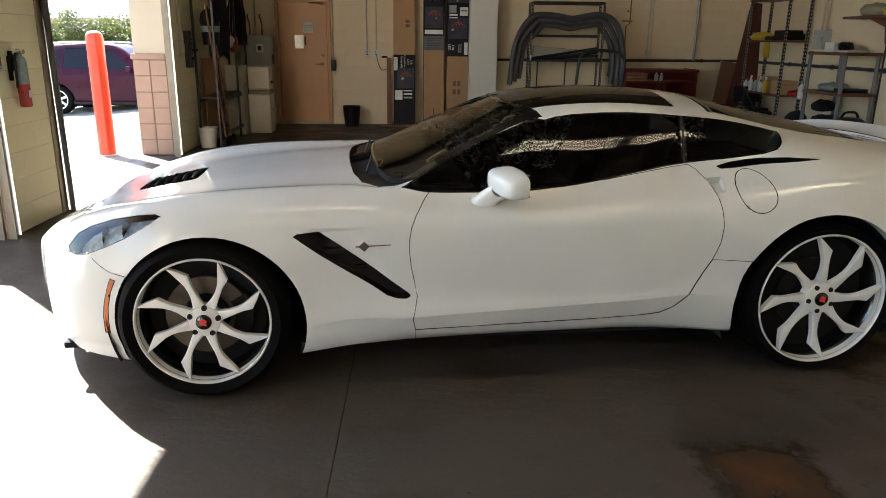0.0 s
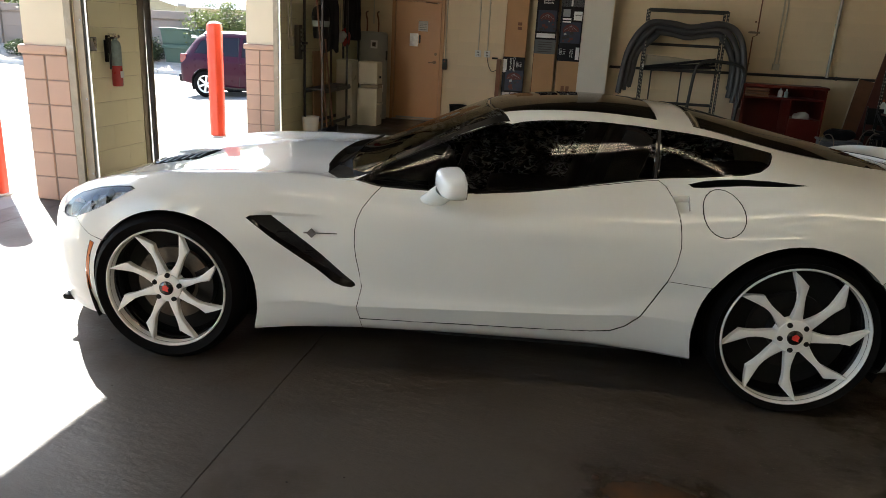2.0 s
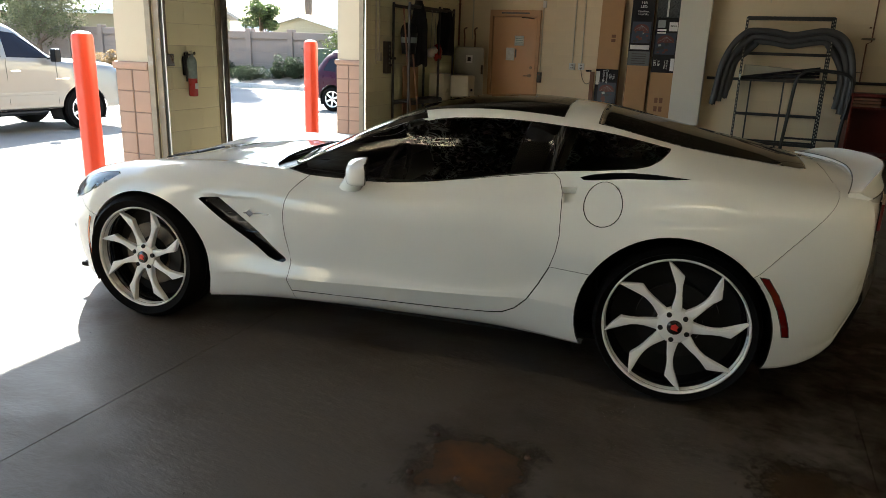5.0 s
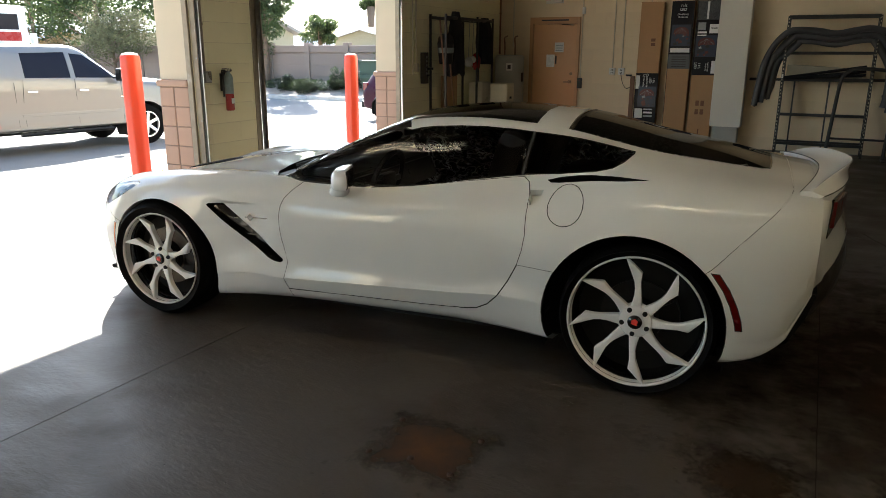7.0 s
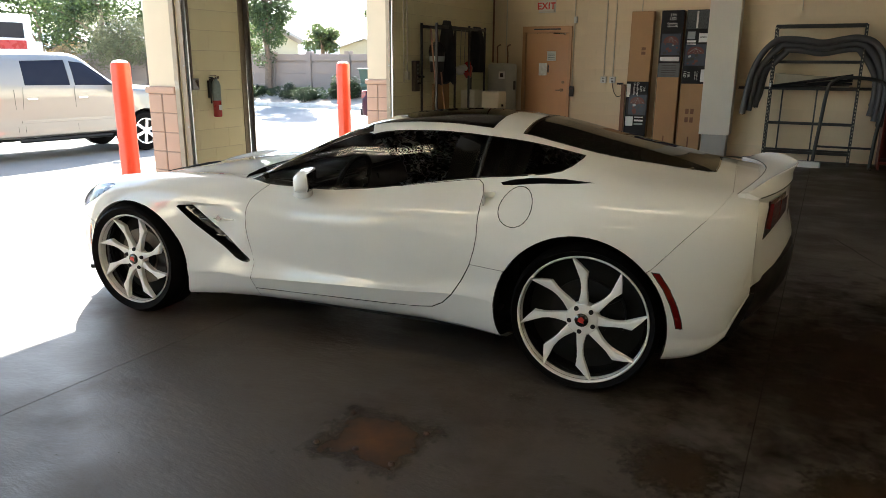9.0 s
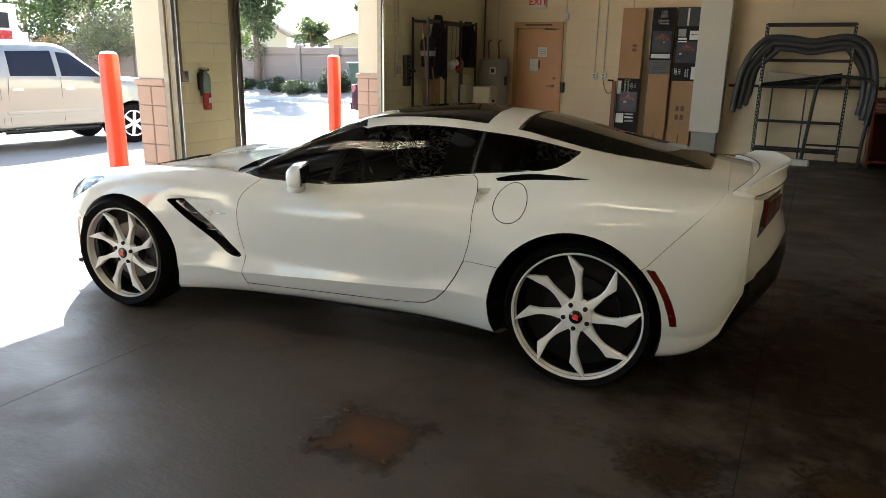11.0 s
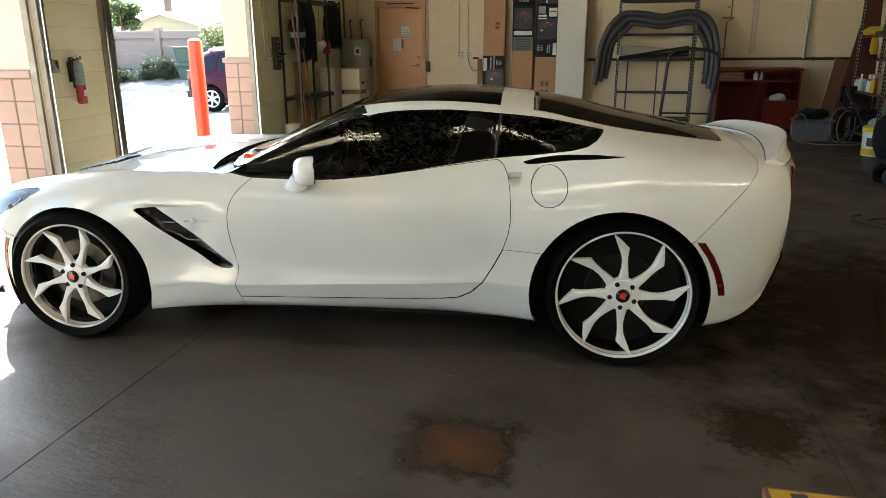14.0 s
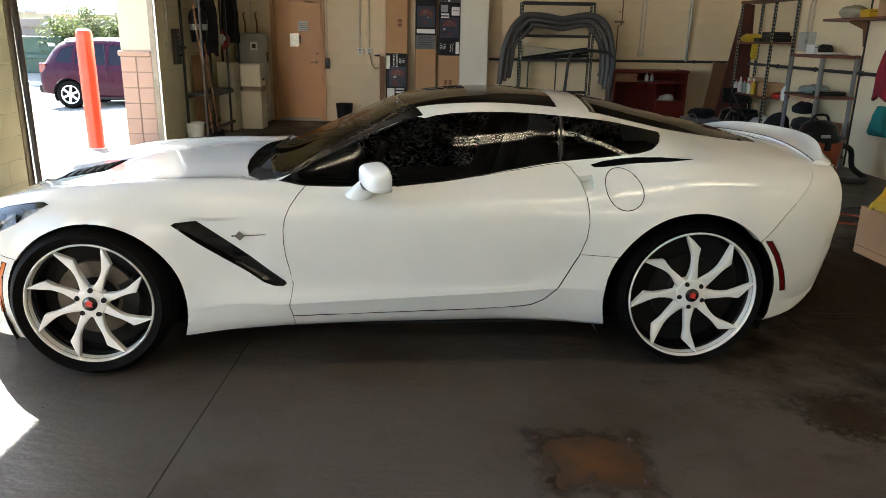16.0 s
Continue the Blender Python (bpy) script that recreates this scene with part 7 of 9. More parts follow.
# grey tub with a black bag, by the desk
gt = thing("storage_tub", pose(4.80, 11.58, 0, 0, 0, -8), "grey plastic storage tub with a black bag on top", "tub")
tb = bmesh.new()
prism(tb, [(-0.24, -0.17, 0.003), (0.24, -0.17, 0.003), (0.24, 0.17, 0.003), (-0.24, 0.17, 0.003)], (0, 0, 0.30))
for v in tb.verts:
    if v.co.z > 0.2:
        v.co.x *= 1.14
        v.co.y *= 1.14
bmesh.ops.bevel(tb, geom=tb.edges[:], offset=0.03, segments=3, affect="EDGES")
part("tub_body", tb, "tub_grey", gt, smooth="auto")
part("rim", boxes(((0, 0, 0.30), (0.58, 0.42, 0.03)), bevel=0.012), "tub_grey", gt)
bag = heap("black_bag", 4.80, 11.58, 0.316, (0.44, 0.32, 0.17), "black_cloth", "limp black bag lying on the grey tub", "bag", 31)
for k in range(4):
    hz = thing("hose_loop", Matrix(), "thin pale hose looped over the tub and the floor", "hose", "hose loops")
    cx, cz, r, w = ((5.10, 0.27, 0.25, 0.05), (5.18, 0.25, 0.23, 0.09), (4.56, 0.22, 0.20, 0.04), (5.0, 0.013, 0.42, 0.20))[k]
    if k < 3:
        pts = [(cx + r * 0.55 * math.cos(0.42 * q), 11.34 - w * math.sin(0.21 * q), 0.010 + r + r * math.sin(0.42 * q)) for q in range(16)]
    else:
        pts = [(cx + (r + 0.03 * math.sin(0.31 * q)) * math.cos(0.5 * q), 11.22 + w * math.sin(0.5 * q), cz + 0.003 * q / 26) for q in range(27)]
    part("hose", tube(bmesh.new(), curve_pts(pts, 4), 0.007, 6), "hose_tan", hz, smooth=True)
# yellow wipes pail under the shelf
yp = thing("wipes_pail", pose(5.20, 10.16, 0), "white plastic pail with a yellow lid and yellow base band", "pail")
part("pail_body", lathe(bmesh.new(), [(0, 0.002), (0.135, 0.002), (0.15, 0.33), (0, 0.33)], 28, "Z"), "white_plastic", yp, smooth="auto")
part("lid", lathe(bmesh.new(), [(0.155, 0.31), (0.158, 0.36), (0.14, 0.375), (0, 0.375)], 28, "Z"), "yellow", yp, smooth="auto")
part("base_band", lathe(bmesh.new(), [(0.1385, 0.02), (0.1425, 0.10)], 28, "Z"), "yellow", yp, smooth=True)
part("print_patch", lathe(bmesh.new(), [(0.1435, 0.13), (0.150, 0.24)], 10, "Z", arc=radians(80), closed=False), "dark_text", yp).matrix_local = pose(0, 0, 0, 0, 0, 215)
# low striped stand on the floor
ls = thing("hazard_stand", pose(2.66, 1.75, 0), "low wooden stand with a worn yellow top and black hazard stripes", "stand")
part("deck", span((-0.345, -0.34, 0.06), (0.345, 0.34, 0.10), 0.008), "brown_wood", ls)
part("top_paint", span((-0.330, -0.325, 0.1005), (0.330, 0.325, 0.1025)), "worn_yellow", ls, "chipped yellow paint")
for k in range(5):
    x = -0.24 + 0.13 * k
    part("stripe", prism(bmesh.new(), [(x, -0.31, 0.103), (x + 0.05, -0.31, 0.103), (x + 0.02, 0.31, 0.103), (x - 0.03, 0.31, 0.103)], (0, 0, 0.0006)), "dark_text", ls)
for dx in (-0.30, 0.30):
    part("runner", boxes(((dx, 0, 0.0305), (0.07, 0.64, 0.059)), bevel=0.004), "brown_wood", ls)
cb = thing("open_carton", pose(4.15, 4.80, 0.001, 0, 0, 4), "open kraft carton full of odds and ends on the floor", "carton")
for c, s in (((-0.33, 0, 0.175), (0.008, 0.70, 0.35)), ((0.33, 0, 0.175), (0.008, 0.70, 0.35)), ((0, -0.346, 0.175), (0.652, 0.008, 0.35)), ((0, 0.346, 0.175), (0.652, 0.008, 0.35)), ((0, 0, 0.008), (0.652, 0.684, 0.012))):
    part("wall_panel", boxes((c, s), bevel=0.002), "cardboard", cb)
part("bottom_fold", boxes(((-0.336, 0, 0.06), (0.004, 0.70, 0.003))), "brown_wood", cb)
heap("filling", 4.15, 4.80, 0.018, (0.58, 0.62, 0.30), "blue", "blue cloth bundle in the open carton", "cloth", 21)
ty = thing("yellow_toy", pose(3.99, 5.0, 0.30, 0, 0, 25) @ Matrix.Diagonal((1.25, 1.25, 1.25, 1)), "yellow plastic ride-on toy with a dark window in the carton", "toy")
bm = bmesh.new()
prism(bm, [(-0.14, -0.07, 0.03), (0.14, -0.07, 0.03), (0.12, -0.07, 0.12), (0.06, -0.07, 0.24), (-0.02, -0.07, 0.26), (-0.08, -0.07, 0.14), (-0.14, -0.07, 0.10)], (0, 0.14, 0))
bmesh.ops.bevel(bm, geom=bm.edges[:], offset=0.015, segments=3, affect="EDGES")
part("shell", bm, "yellow", ty, smooth="auto")
part("window", boxes(((0.03, -0.072, 0.16), (0.09, 0.006, 0.07)), bevel=0.002), "plastic_black", ty)
for sx in (-0.09, 0.09):
    for sy in (-0.08, 0.08):
        part("wheel", bar((sx, sy - 0.012, 0.04), (sx, sy + 0.012, 0.04), 0.04, 16), "yellow", ty)
cbl = thing("extension_cord", Matrix(), "orange and black cords loosely coiled on the floor", "cord")
for k, mt in enumerate(("orange", "rubber", "rubber")):
    pts = [(4.1 + 0.35 * math.cos(0.7 * q + k) + 0.06 * q, 6.1 + 0.22 * math.sin(0.7 * q + k) + 0.1 * k, 0.010 + 0.006 * k) for q in range(16)]
    part("loop", tube(bmesh.new(), curve_pts(pts, 4), 0.009, 6), mt, cbl, smooth=True)
# corner by the door: coat rack, heater, cooler
bc = thing("beige_cabinet", pose(-2.72, 11.55, 0), "plain beige narrow cabinet behind the rack", "cabinet")
part("body", span((-0.13, -0.17, 0.001), (0.13, 0.17, 1.04), 0.01), "cream_plastic", bc)
part("door", span((-0.115, -0.176, 0.04), (0.115, -0.172, 1.0), 0.001), "cream_plastic", bc)
pn = thing("brown_panel", pose(-2.905, 10.75, 0.004), "brown fibreboard panel standing behind the rack", "panel")
part("sheet", span((-0.012, -0.28, 0), (0.008, 0.28, 1.16), 0.002), "cardboard", pn)
cr = thing("coat_rack", Matrix(), "dark steel utility rack in the corner, hung with coats", "rack")
for yy in (10.06, 11.2, 11.82):
    for x in (-2.88, -2.62):
        part("post", boxes(((x, yy, 1.04), (0.03, 0.03, 2.08)), bevel=0.003), "black_steel", cr)
for z in (2.03, 0.62, 0.15):
    for x in (-2.88, -2.62):
        part("beam", boxes(((x, 10.94, z), (0.025, 1.76, 0.045)), bevel=0.003), "black_steel", cr)
    if 0.3 < z < 1:
        part("shelf_board", span((-2.88, 10.06, z + 0.0235), (-2.62, 11.82, z + 0.045)), "black_steel", cr)
for nm, yy, z, w, h, seed in (("coat", 10.50, 2.13, 0.36, 0.95, 0.4), ("coat", 11.60, 2.08, 0.46, 0.72, 1.7)):
    ob = part(nm, cloth(0.24, w, h, seed, 0.3), "black_cloth", None, smooth=True)
    ob.location = (-2.67, yy, z)
    tagged(ob, "black coat hanging on the corner rack", "coat", "coats")
bk = thing("bucket", pose(-2.70, 10.22, 1.35), "dark bucket with a teal band hung on the rack", "bucket")
part("pail", lathe(bmesh.new(), [(0, 0), (0.10, 0), (0.13, 0.30), (0.12, 0.30), (0, 0.29)], 24, "Z"), "plastic_black", bk, smooth="auto")
part("band", lathe(bmesh.new(), [(0.118, 0.16), (0.126, 0.24)], 24, "Z"), "label_grey", bk, smooth=True)
part("cap", lathe(bmesh.new(), [(0.13, 0.30), (0.11, 0.40), (0.05, 0.45), (0, 0.45)], 24, "Z"), "black_cloth", bk, "dark cap on top", smooth=True)
part("hook", bar((0.0, 0, 0.44), (-0.02, 0, 0.70), 0.006, 6), "galv", bk)
for yy, z, s, mt, nm in ((10.95, 1.30, (0.14, 0.22, 0.16), "bottle", "white_glove"), (11.25, 1.24, (0.14, 0.18, 0.30), "red_paint", "red_glove"), (11.10, 1.36, (0.12, 0.14, 0.12), "bottle", "white_glove")):
    ob = heap(nm, -2.66, yy, z, s, mt, "soft %s bundle hooked on the corner rack" % ("red" if "red" in nm else "white"), "glove", yy)
    tagged(part("wire_hook", bar((-2.66, yy, z + s[2] * 0.5), (-2.64, yy, 2.02), 0.005, 6), "galv", None), "thin wire hook on the rack", "hook")
for k, (x, yy, lean, mt, lb) in enumerate(((-2.56, 9.95, 3, "brown_wood", "wooden broom leaning on the rack"), (-2.56, 10.22, 5, "brown_wood", "wooden mop handle leaning on the rack"))):
    br = thing("broom", pose(x, yy + 0.18, 0.002) @ pose(0, 0, 0, lean, -4, 0), lb, "broom", "brooms")
    part("handle", bar((0, 0, 0.10), (0, 0, 2.0), 0.013, 8), mt, br)
    part("brush", boxes(((0, 0, 0.06), (0.06, 0.26, 0.12)), bevel=0.01), "black_cloth", br)
pl = thing("pail", pose(-2.78, 10.02, 0.0), "white plastic pail on the floor", "bucket")
part("pail_body", lathe(bmesh.new(), [(0, 0.002), (0.10, 0.002), (0.125, 0.27), (0.13, 0.275), (0.12, 0.275), (0.095, 0.02), (0, 0.02)], 28, "Z"), "white_plastic", pl, smooth="auto")
wc = thing("water_cooler", pose(-2.40, 11.76, 0), "cream plastic water cooler beside the grey heater", "water cooler")
part("cabinet", span((-0.17, -0.17, 0.001), (0.17, 0.17, 0.60), 0.02), "cream_plastic", wc)
part("upper_housing", span((-0.165, -0.16, 0.66), (0.165, 0.17, 1.02), 0.03), "cream_plastic", wc)
part("recess", span((-0.12, -0.12, 0.60), (0.165, 0.165, 0.66)), "brown_steel", wc)
part("tap", boxes(((0.18, -0.03, 0.78), (0.03, 0.03, 0.04)), bevel=0.006), "plastic_black", wc)
part("drip_tray", span((0.14, -0.12, 0.34), (0.20, 0.12, 0.37), 0.004), "cream_plastic", wc)
ht = thing("water_heater", pose(-2.60, 12.58, 0), "tall grey water heater tank in the corner", "water heater")
part("tank", lathe(bmesh.new(), [(0, 0.02), (0.26, 0.02), (0.265, 0.05), (0.265, 1.44), (0.24, 1.48), (0, 1.49)], 40, "Z"), "grey_tank", ht, smooth="auto")
part("sticker", boxes(((0.10, -0.262, 1.28), (0.12, 0.006, 0.13)), bevel=0.002), "paper", ht, "white round-cornered sticker")
part("sticker_mark", boxes(((0.10, -0.266, 1.28), (0.06, 0.004, 0.07)), bevel=0.0015), "dark_text", ht)
part("side_plate", boxes(((0.268, -0.05, 1.10), (0.012, 0.08, 0.16)), bevel=0.003), "plastic_black", ht)
part("vent_fitting", boxes(((0.22, -0.17, 0.55), (0.05, 0.06, 0.12)), bevel=0.01), "white_plastic", ht)
for dx in (-0.1, 0.1):
    part("pipe", tube(bmesh.new(), curve_pts([(dx, 0.0, 1.48), (dx, 0, 1.66), (dx - 0.05, 0.10, 1.78), (dx - 0.08, 0.3, 1.82)], 5), 0.014, 8), "brown_wood", ht, smooth=True)

# ---- outside ----
def lie(x, y):
    """Height of the lot: it falls away from the doors and rises again to the planter."""
    def ease(t):
        t = max(0.0, min(1.0, t))
        return t * t * (3 - 2 * t)
    return -0.012 - 0.30 * ease((-3.7 - x) / 5.0) + 0.19 * ease((y - 17.5) / 4.0)


bm = bmesh.new()
xs = [-900, -300, -120, -60, -44] + [-36 + k for k in range(0, 33)] + [-3.0, 0, 20, 200, 900]
ys = [-900, -200, -60, -30, -20] + [-14 + k for k in range(0, 45)] + [34, 40, 60, 200, 900]
grid = [[bm.verts.new((x, y, lie(x, y))) for y in ys] for x in xs]
for i in range(len(xs) - 1):
    for j in range(len(ys) - 1):
        bm.faces.new((grid[i][j], grid[i + 1][j], grid[i + 1][j + 1], grid[i][j + 1]))
tagged(part("ground", bm, "lot", None, smooth=True), "pale sunlit concrete parking lot", "ground", kind="structure")

# bollards
def bollard(x, y, h):
    z = lie(x, y)
    t = thing("bollard", pose(x, y, z), "orange-red ribbed plastic bollard sleeve with a faded top", "bollard", "bollards")
    n = 48
    bm = bmesh.new()
    rows = []
    for zz, s in ((0, 1.02), (0.03, 1.0), (h - 0.07, 1.0), (h - 0.03, 0.96), (h - 0.01, 0.86)):
        rows.append([bm.verts.new((0.098 * s * (1 + (0.035 if (k // 3) % 2 else 0)) * math.cos(2 * math.pi * k / n), 0.098 * s * (1 + (0.035 if (k // 3) % 2 else 0)) * math.sin(2 * math.pi * k / n), zz)) for k in range(n)])
    for a, b in zip(rows, rows[1:]):
        for k in range(n):
            bm.faces.new((a[k], a[(k + 1) % n], b[(k + 1) % n], b[k]))
    bm.faces.new(rows[-1])
    part("sleeve", bm, "bollard", t, smooth="auto")
    part("top_cap", lathe(bmesh.new(), [(0.085, h - 0.012), (0.07, h + 0.006), (0.03, h + 0.016), (0, h + 0.018)], 32, "Z"), "white_cap", t, "sun-bleached cap", smooth=True)
    part("base_ring", lathe(bmesh.new(), [(0.10, 0), (0.13, 0.0), (0.13, 0.012), (0.10, 0.02)], 32, "Z"), "kerb", t)


for y in (9.36, 5.36, 1.9, -1.9):
    bollard(-3.87, y, 1.50)


# other vehicles
def vehicle(name, m, label, secs, paint_mat, wheels, tyre, windows, seams, extra, wheel_mat):
    """A parked vehicle: lofted body, cut windows and arches, wheels."""
    t = thing(name, m, label, "car")
    bm = shell(secs, 0.09, 4)
    near = lambda f: f.calc_center_median().y < -0.35
    arches = [arc_pts(x, tyre, tyre * 1.16, -20, 200, 20) for x in wheels]
    for a in arches:
        score(bm, a, "xz", True, lambda f: f.material_index < 5 and f.calc_center_median().y < -0.4)
    for w in windows:
        score(bm, w, "xz", True, near)
    bm.faces.ensure_lookup_table()
    glassy, gone = [[] for _ in windows], []
    skin_f = []
    for f in bm.faces:
        c = f.calc_center_median()
        if f.material_index < 5 and c.y < -0.4 and any(inside(c.x, c.z, a) or (abs(c.x - x) < tyre * 1.1 and c.z < tyre * 0.7) for a, x in zip(arches, wheels)):
            continue
        for k, w in enumerate(windows):
            if near(f) and inside(c.x, c.z, w):
                glassy[k].append(f)
                break
        else:
            skin_f.append(f)
    part("body", both(take(bm, skin_f)), paint_mat, t, smooth="auto")
    for fs in glassy:
        if fs:
            g = take(bm, fs)
            for v in g.verts:
                v.co.y += 0.008
            for piece in (g, flipped(g)):
                part("window", piece, "car_window", t, smooth=True)
    bm.free()
    yo = min(-secs[len(secs) // 2][1][3][0], 0)
    for pts in seams:
        for sy in (-1, 1):
            part("door_seam", tube(bmesh.new(), [(x, sy * (abs(yo) - 0.004), z) for x, z in pts], 0.004, 4), "rubber", t)
    for x in wheels:
        for sy in (-1, 1):
            hub = new("wheel")
            hub.parent = t
            hub.matrix_local = pose(x, sy * (abs(yo) - 0.01), tyre) @ (Matrix() if sy < 0 else pose(0, 0, 0, 0, 0, 180))
            r = tyre * 0.66
            part("tyre", lathe(bmesh.new(), [(r, 0.02), (r + 0.02, 0.0), (tyre - 0.03, 0.005), (tyre, 0.04), (tyre, 0.2), (r, 0.22)], 40, "Y"), "tyre", hub, smooth="auto")
            part("rim", lathe(bmesh.new(), [(r - 0.03, 0.05), (r - 0.02, 0.015), (r, 0.012), (r + 0.005, 0.02)], 40, "Y"), "alu", hub, smooth="auto")
            # Black disc stands for the shade in the gaps between spokes.
            part("rim_shade", lathe(bmesh.new(), [(0, 0.10), (r, 0.10)], 30, "Y"), "liner", hub)
            for k in range(6):
                sp = boxes(((0, 0.035, r * 0.52), (r * 0.24, 0.03, r * 0.98)), bevel=0.01)
                ob = part("spoke", sp, "alu", hub)
                ob.matrix_local = pose(0, 0, 0, 0, 60 * k + 8, 0)
            part("hub_cap", lathe(bmesh.new(), [(0, 0.012), (r * 0.2, 0.016), (r * 0.24, 0.04)], 20, "Y"), "alu", hub, smooth="auto")
            wb = bmesh.new()
            lathe(wb, [(tyre * 1.17, 0.03), (tyre * 1.17, 0.42), (0.02, 0.42)], 30, "Y", arc=radians(230), closed=False)
            bmesh.ops.rotate(wb, verts=wb.verts, cent=(0, 0, 0), matrix=Matrix.Rotation(radians(25), 3, "Y"))
            part("arch_liner", wb, "liner", hub)
    extra(t)
    return t


M["car_window"] = surface("vehicle_glass", (0.010, 0.009, 0.013), 0.06, var=0.1, spec=0.25, bump=0)

SUV = [
    (-0.86, [(0.5, 0.30), (0.62, 0.32), (0.64, 0.42), (0.64, 0.55), (0.62, 0.70), (0.58, 0.80), (0.5, 0.84), (0.3, 0.86), (0, 0.87)]),
    (-0.70, [(0.6, 0.26), (0.76, 0.28), (0.80, 0.40), (0.81, 0.55), (0.80, 0.72), (0.76, 0.86), (0.66, 0.92), (0.35, 0.94), (0, 0.95)]),
    (0.0, [(0.6, 0.24), (0.82, 0.27), (0.86, 0.40), (0.87, 0.58), (0.86, 0.76), (0.83, 0.90), (0.72, 0.96), (0.38, 0.98), (0, 0.99)]),
    (0.45, [(0.6, 0.24), (0.82, 0.27), (0.85, 0.40), (0.865, 0.58), (0.86, 0.78), (0.84, 0.93), (0.74, 0.99), (0.40, 1.02), (0, 1.03)]),
    (1.05, [(0.6, 0.24), (0.82, 0.27), (0.85, 0.40), (0.865, 0.58), (0.86, 0.80), (0.83, 0.95), (0.64, 1.43), (0.38, 1.48), (0, 1.49)]),
    (1.6, [(0.6, 0.24), (0.82, 0.27), (0.85, 0.40), (0.865, 0.58), (0.86, 0.80), (0.83, 0.96), (0.63, 1.50), (0.38, 1.545), (0, 1.555)]),
    (2.40, [(0.6, 0.26), (0.83, 0.29), (0.87, 0.42), (0.875, 0.60), (0.87, 0.82), (0.83, 0.98), (0.62, 1.48), (0.37, 1.53), (0, 1.54)]),
    (2.72, [(0.6, 0.29), (0.81, 0.31), (0.85, 0.42), (0.86, 0.60), (0.85, 0.82), (0.81, 0.99), (0.60, 1.42), (0.36, 1.47), (0, 1.48)]),
    (2.98, [(0.6, 0.32), (0.79, 0.34), (0.82, 0.43), (0.83, 0.60), (0.82, 0.82), (0.76, 0.98), (0.60, 1.16), (0.36, 1.20), (0, 1.21)]),
    (3.12, [(0.6, 0.36), (0.74, 0.38), (0.77, 0.46), (0.78, 0.60), (0.77, 0.80), (0.70, 0.92), (0.56, 0.99), (0.34, 1.01), (0, 1.02)]),
    (3.20, [(0.5, 0.42), (0.62, 0.44), (0.64, 0.50), (0.65, 0.60), (0.64, 0.76), (0.58, 0.86), (0.46, 0.90), (0.28, 0.92), (0, 0.93)]),
]


def suv_extra(t):
    part("sill", boxes(((1.22, 0, 0.27), (1.8, 1.66, 0.12)), bevel=0.03), "plastic_black", t, "black lower cladding")
    part("rear_bumper", boxes(((3.10, 0, 0.44), (0.22, 1.52, 0.20)), bevel=0.05), "plastic_black", t)
    for sy in (-1, 1):
        part("tail_light", boxes(((3.05, sy * 0.74, 0.92), (0.16, 0.12, 0.22)), bevel=0.03), "lamp_red", t, "red tail light")
        part("roof_rail", tube(bmesh.new(), curve_pts([(1.15, sy * 0.56, 1.50), (1.3, sy * 0.56, 1.58), (2.4, sy * 0.55, 1.575), (2.6, sy * 0.54, 1.50)], 4), 0.018, 6), "alu", t, smooth=True)
        part("side_mirror", boxes(((0.78, sy * 0.93, 1.02), (0.10, 0.16, 0.12)), bevel=0.03), "car_red", t)
        for x in (1.45, 2.30):
            part("door_handle", boxes(((x, sy * 0.872, 0.86), (0.14, 0.02, 0.025)), bevel=0.006), "car_red", t)


vehicle("maroon_suv", pose(-5.63, 17.83, lie(-8.0, 17.2), 0, 0, 180), "dark maroon compact SUV parked across the lot", SUV, "car_red", (0.0, 2.45), 0.325,
        [[(0.72, 1.0), (1.50, 1.01), (1.50, 1.46), (1.22, 1.43)], [(1.58, 1.01), (2.28, 1.03), (2.25, 1.45), (1.58, 1.47)], [(2.36, 1.04), (2.76, 1.06), (2.62, 1.34), (2.34, 1.43)]],
        [[(0.62, 0.98), (0.60, 0.5), (0.66, 0.32)], [(1.54, 1.47), (1.54, 0.32)], [(2.32, 1.02), (2.28, 0.7), (2.12, 0.5)]], suv_extra, "alu")

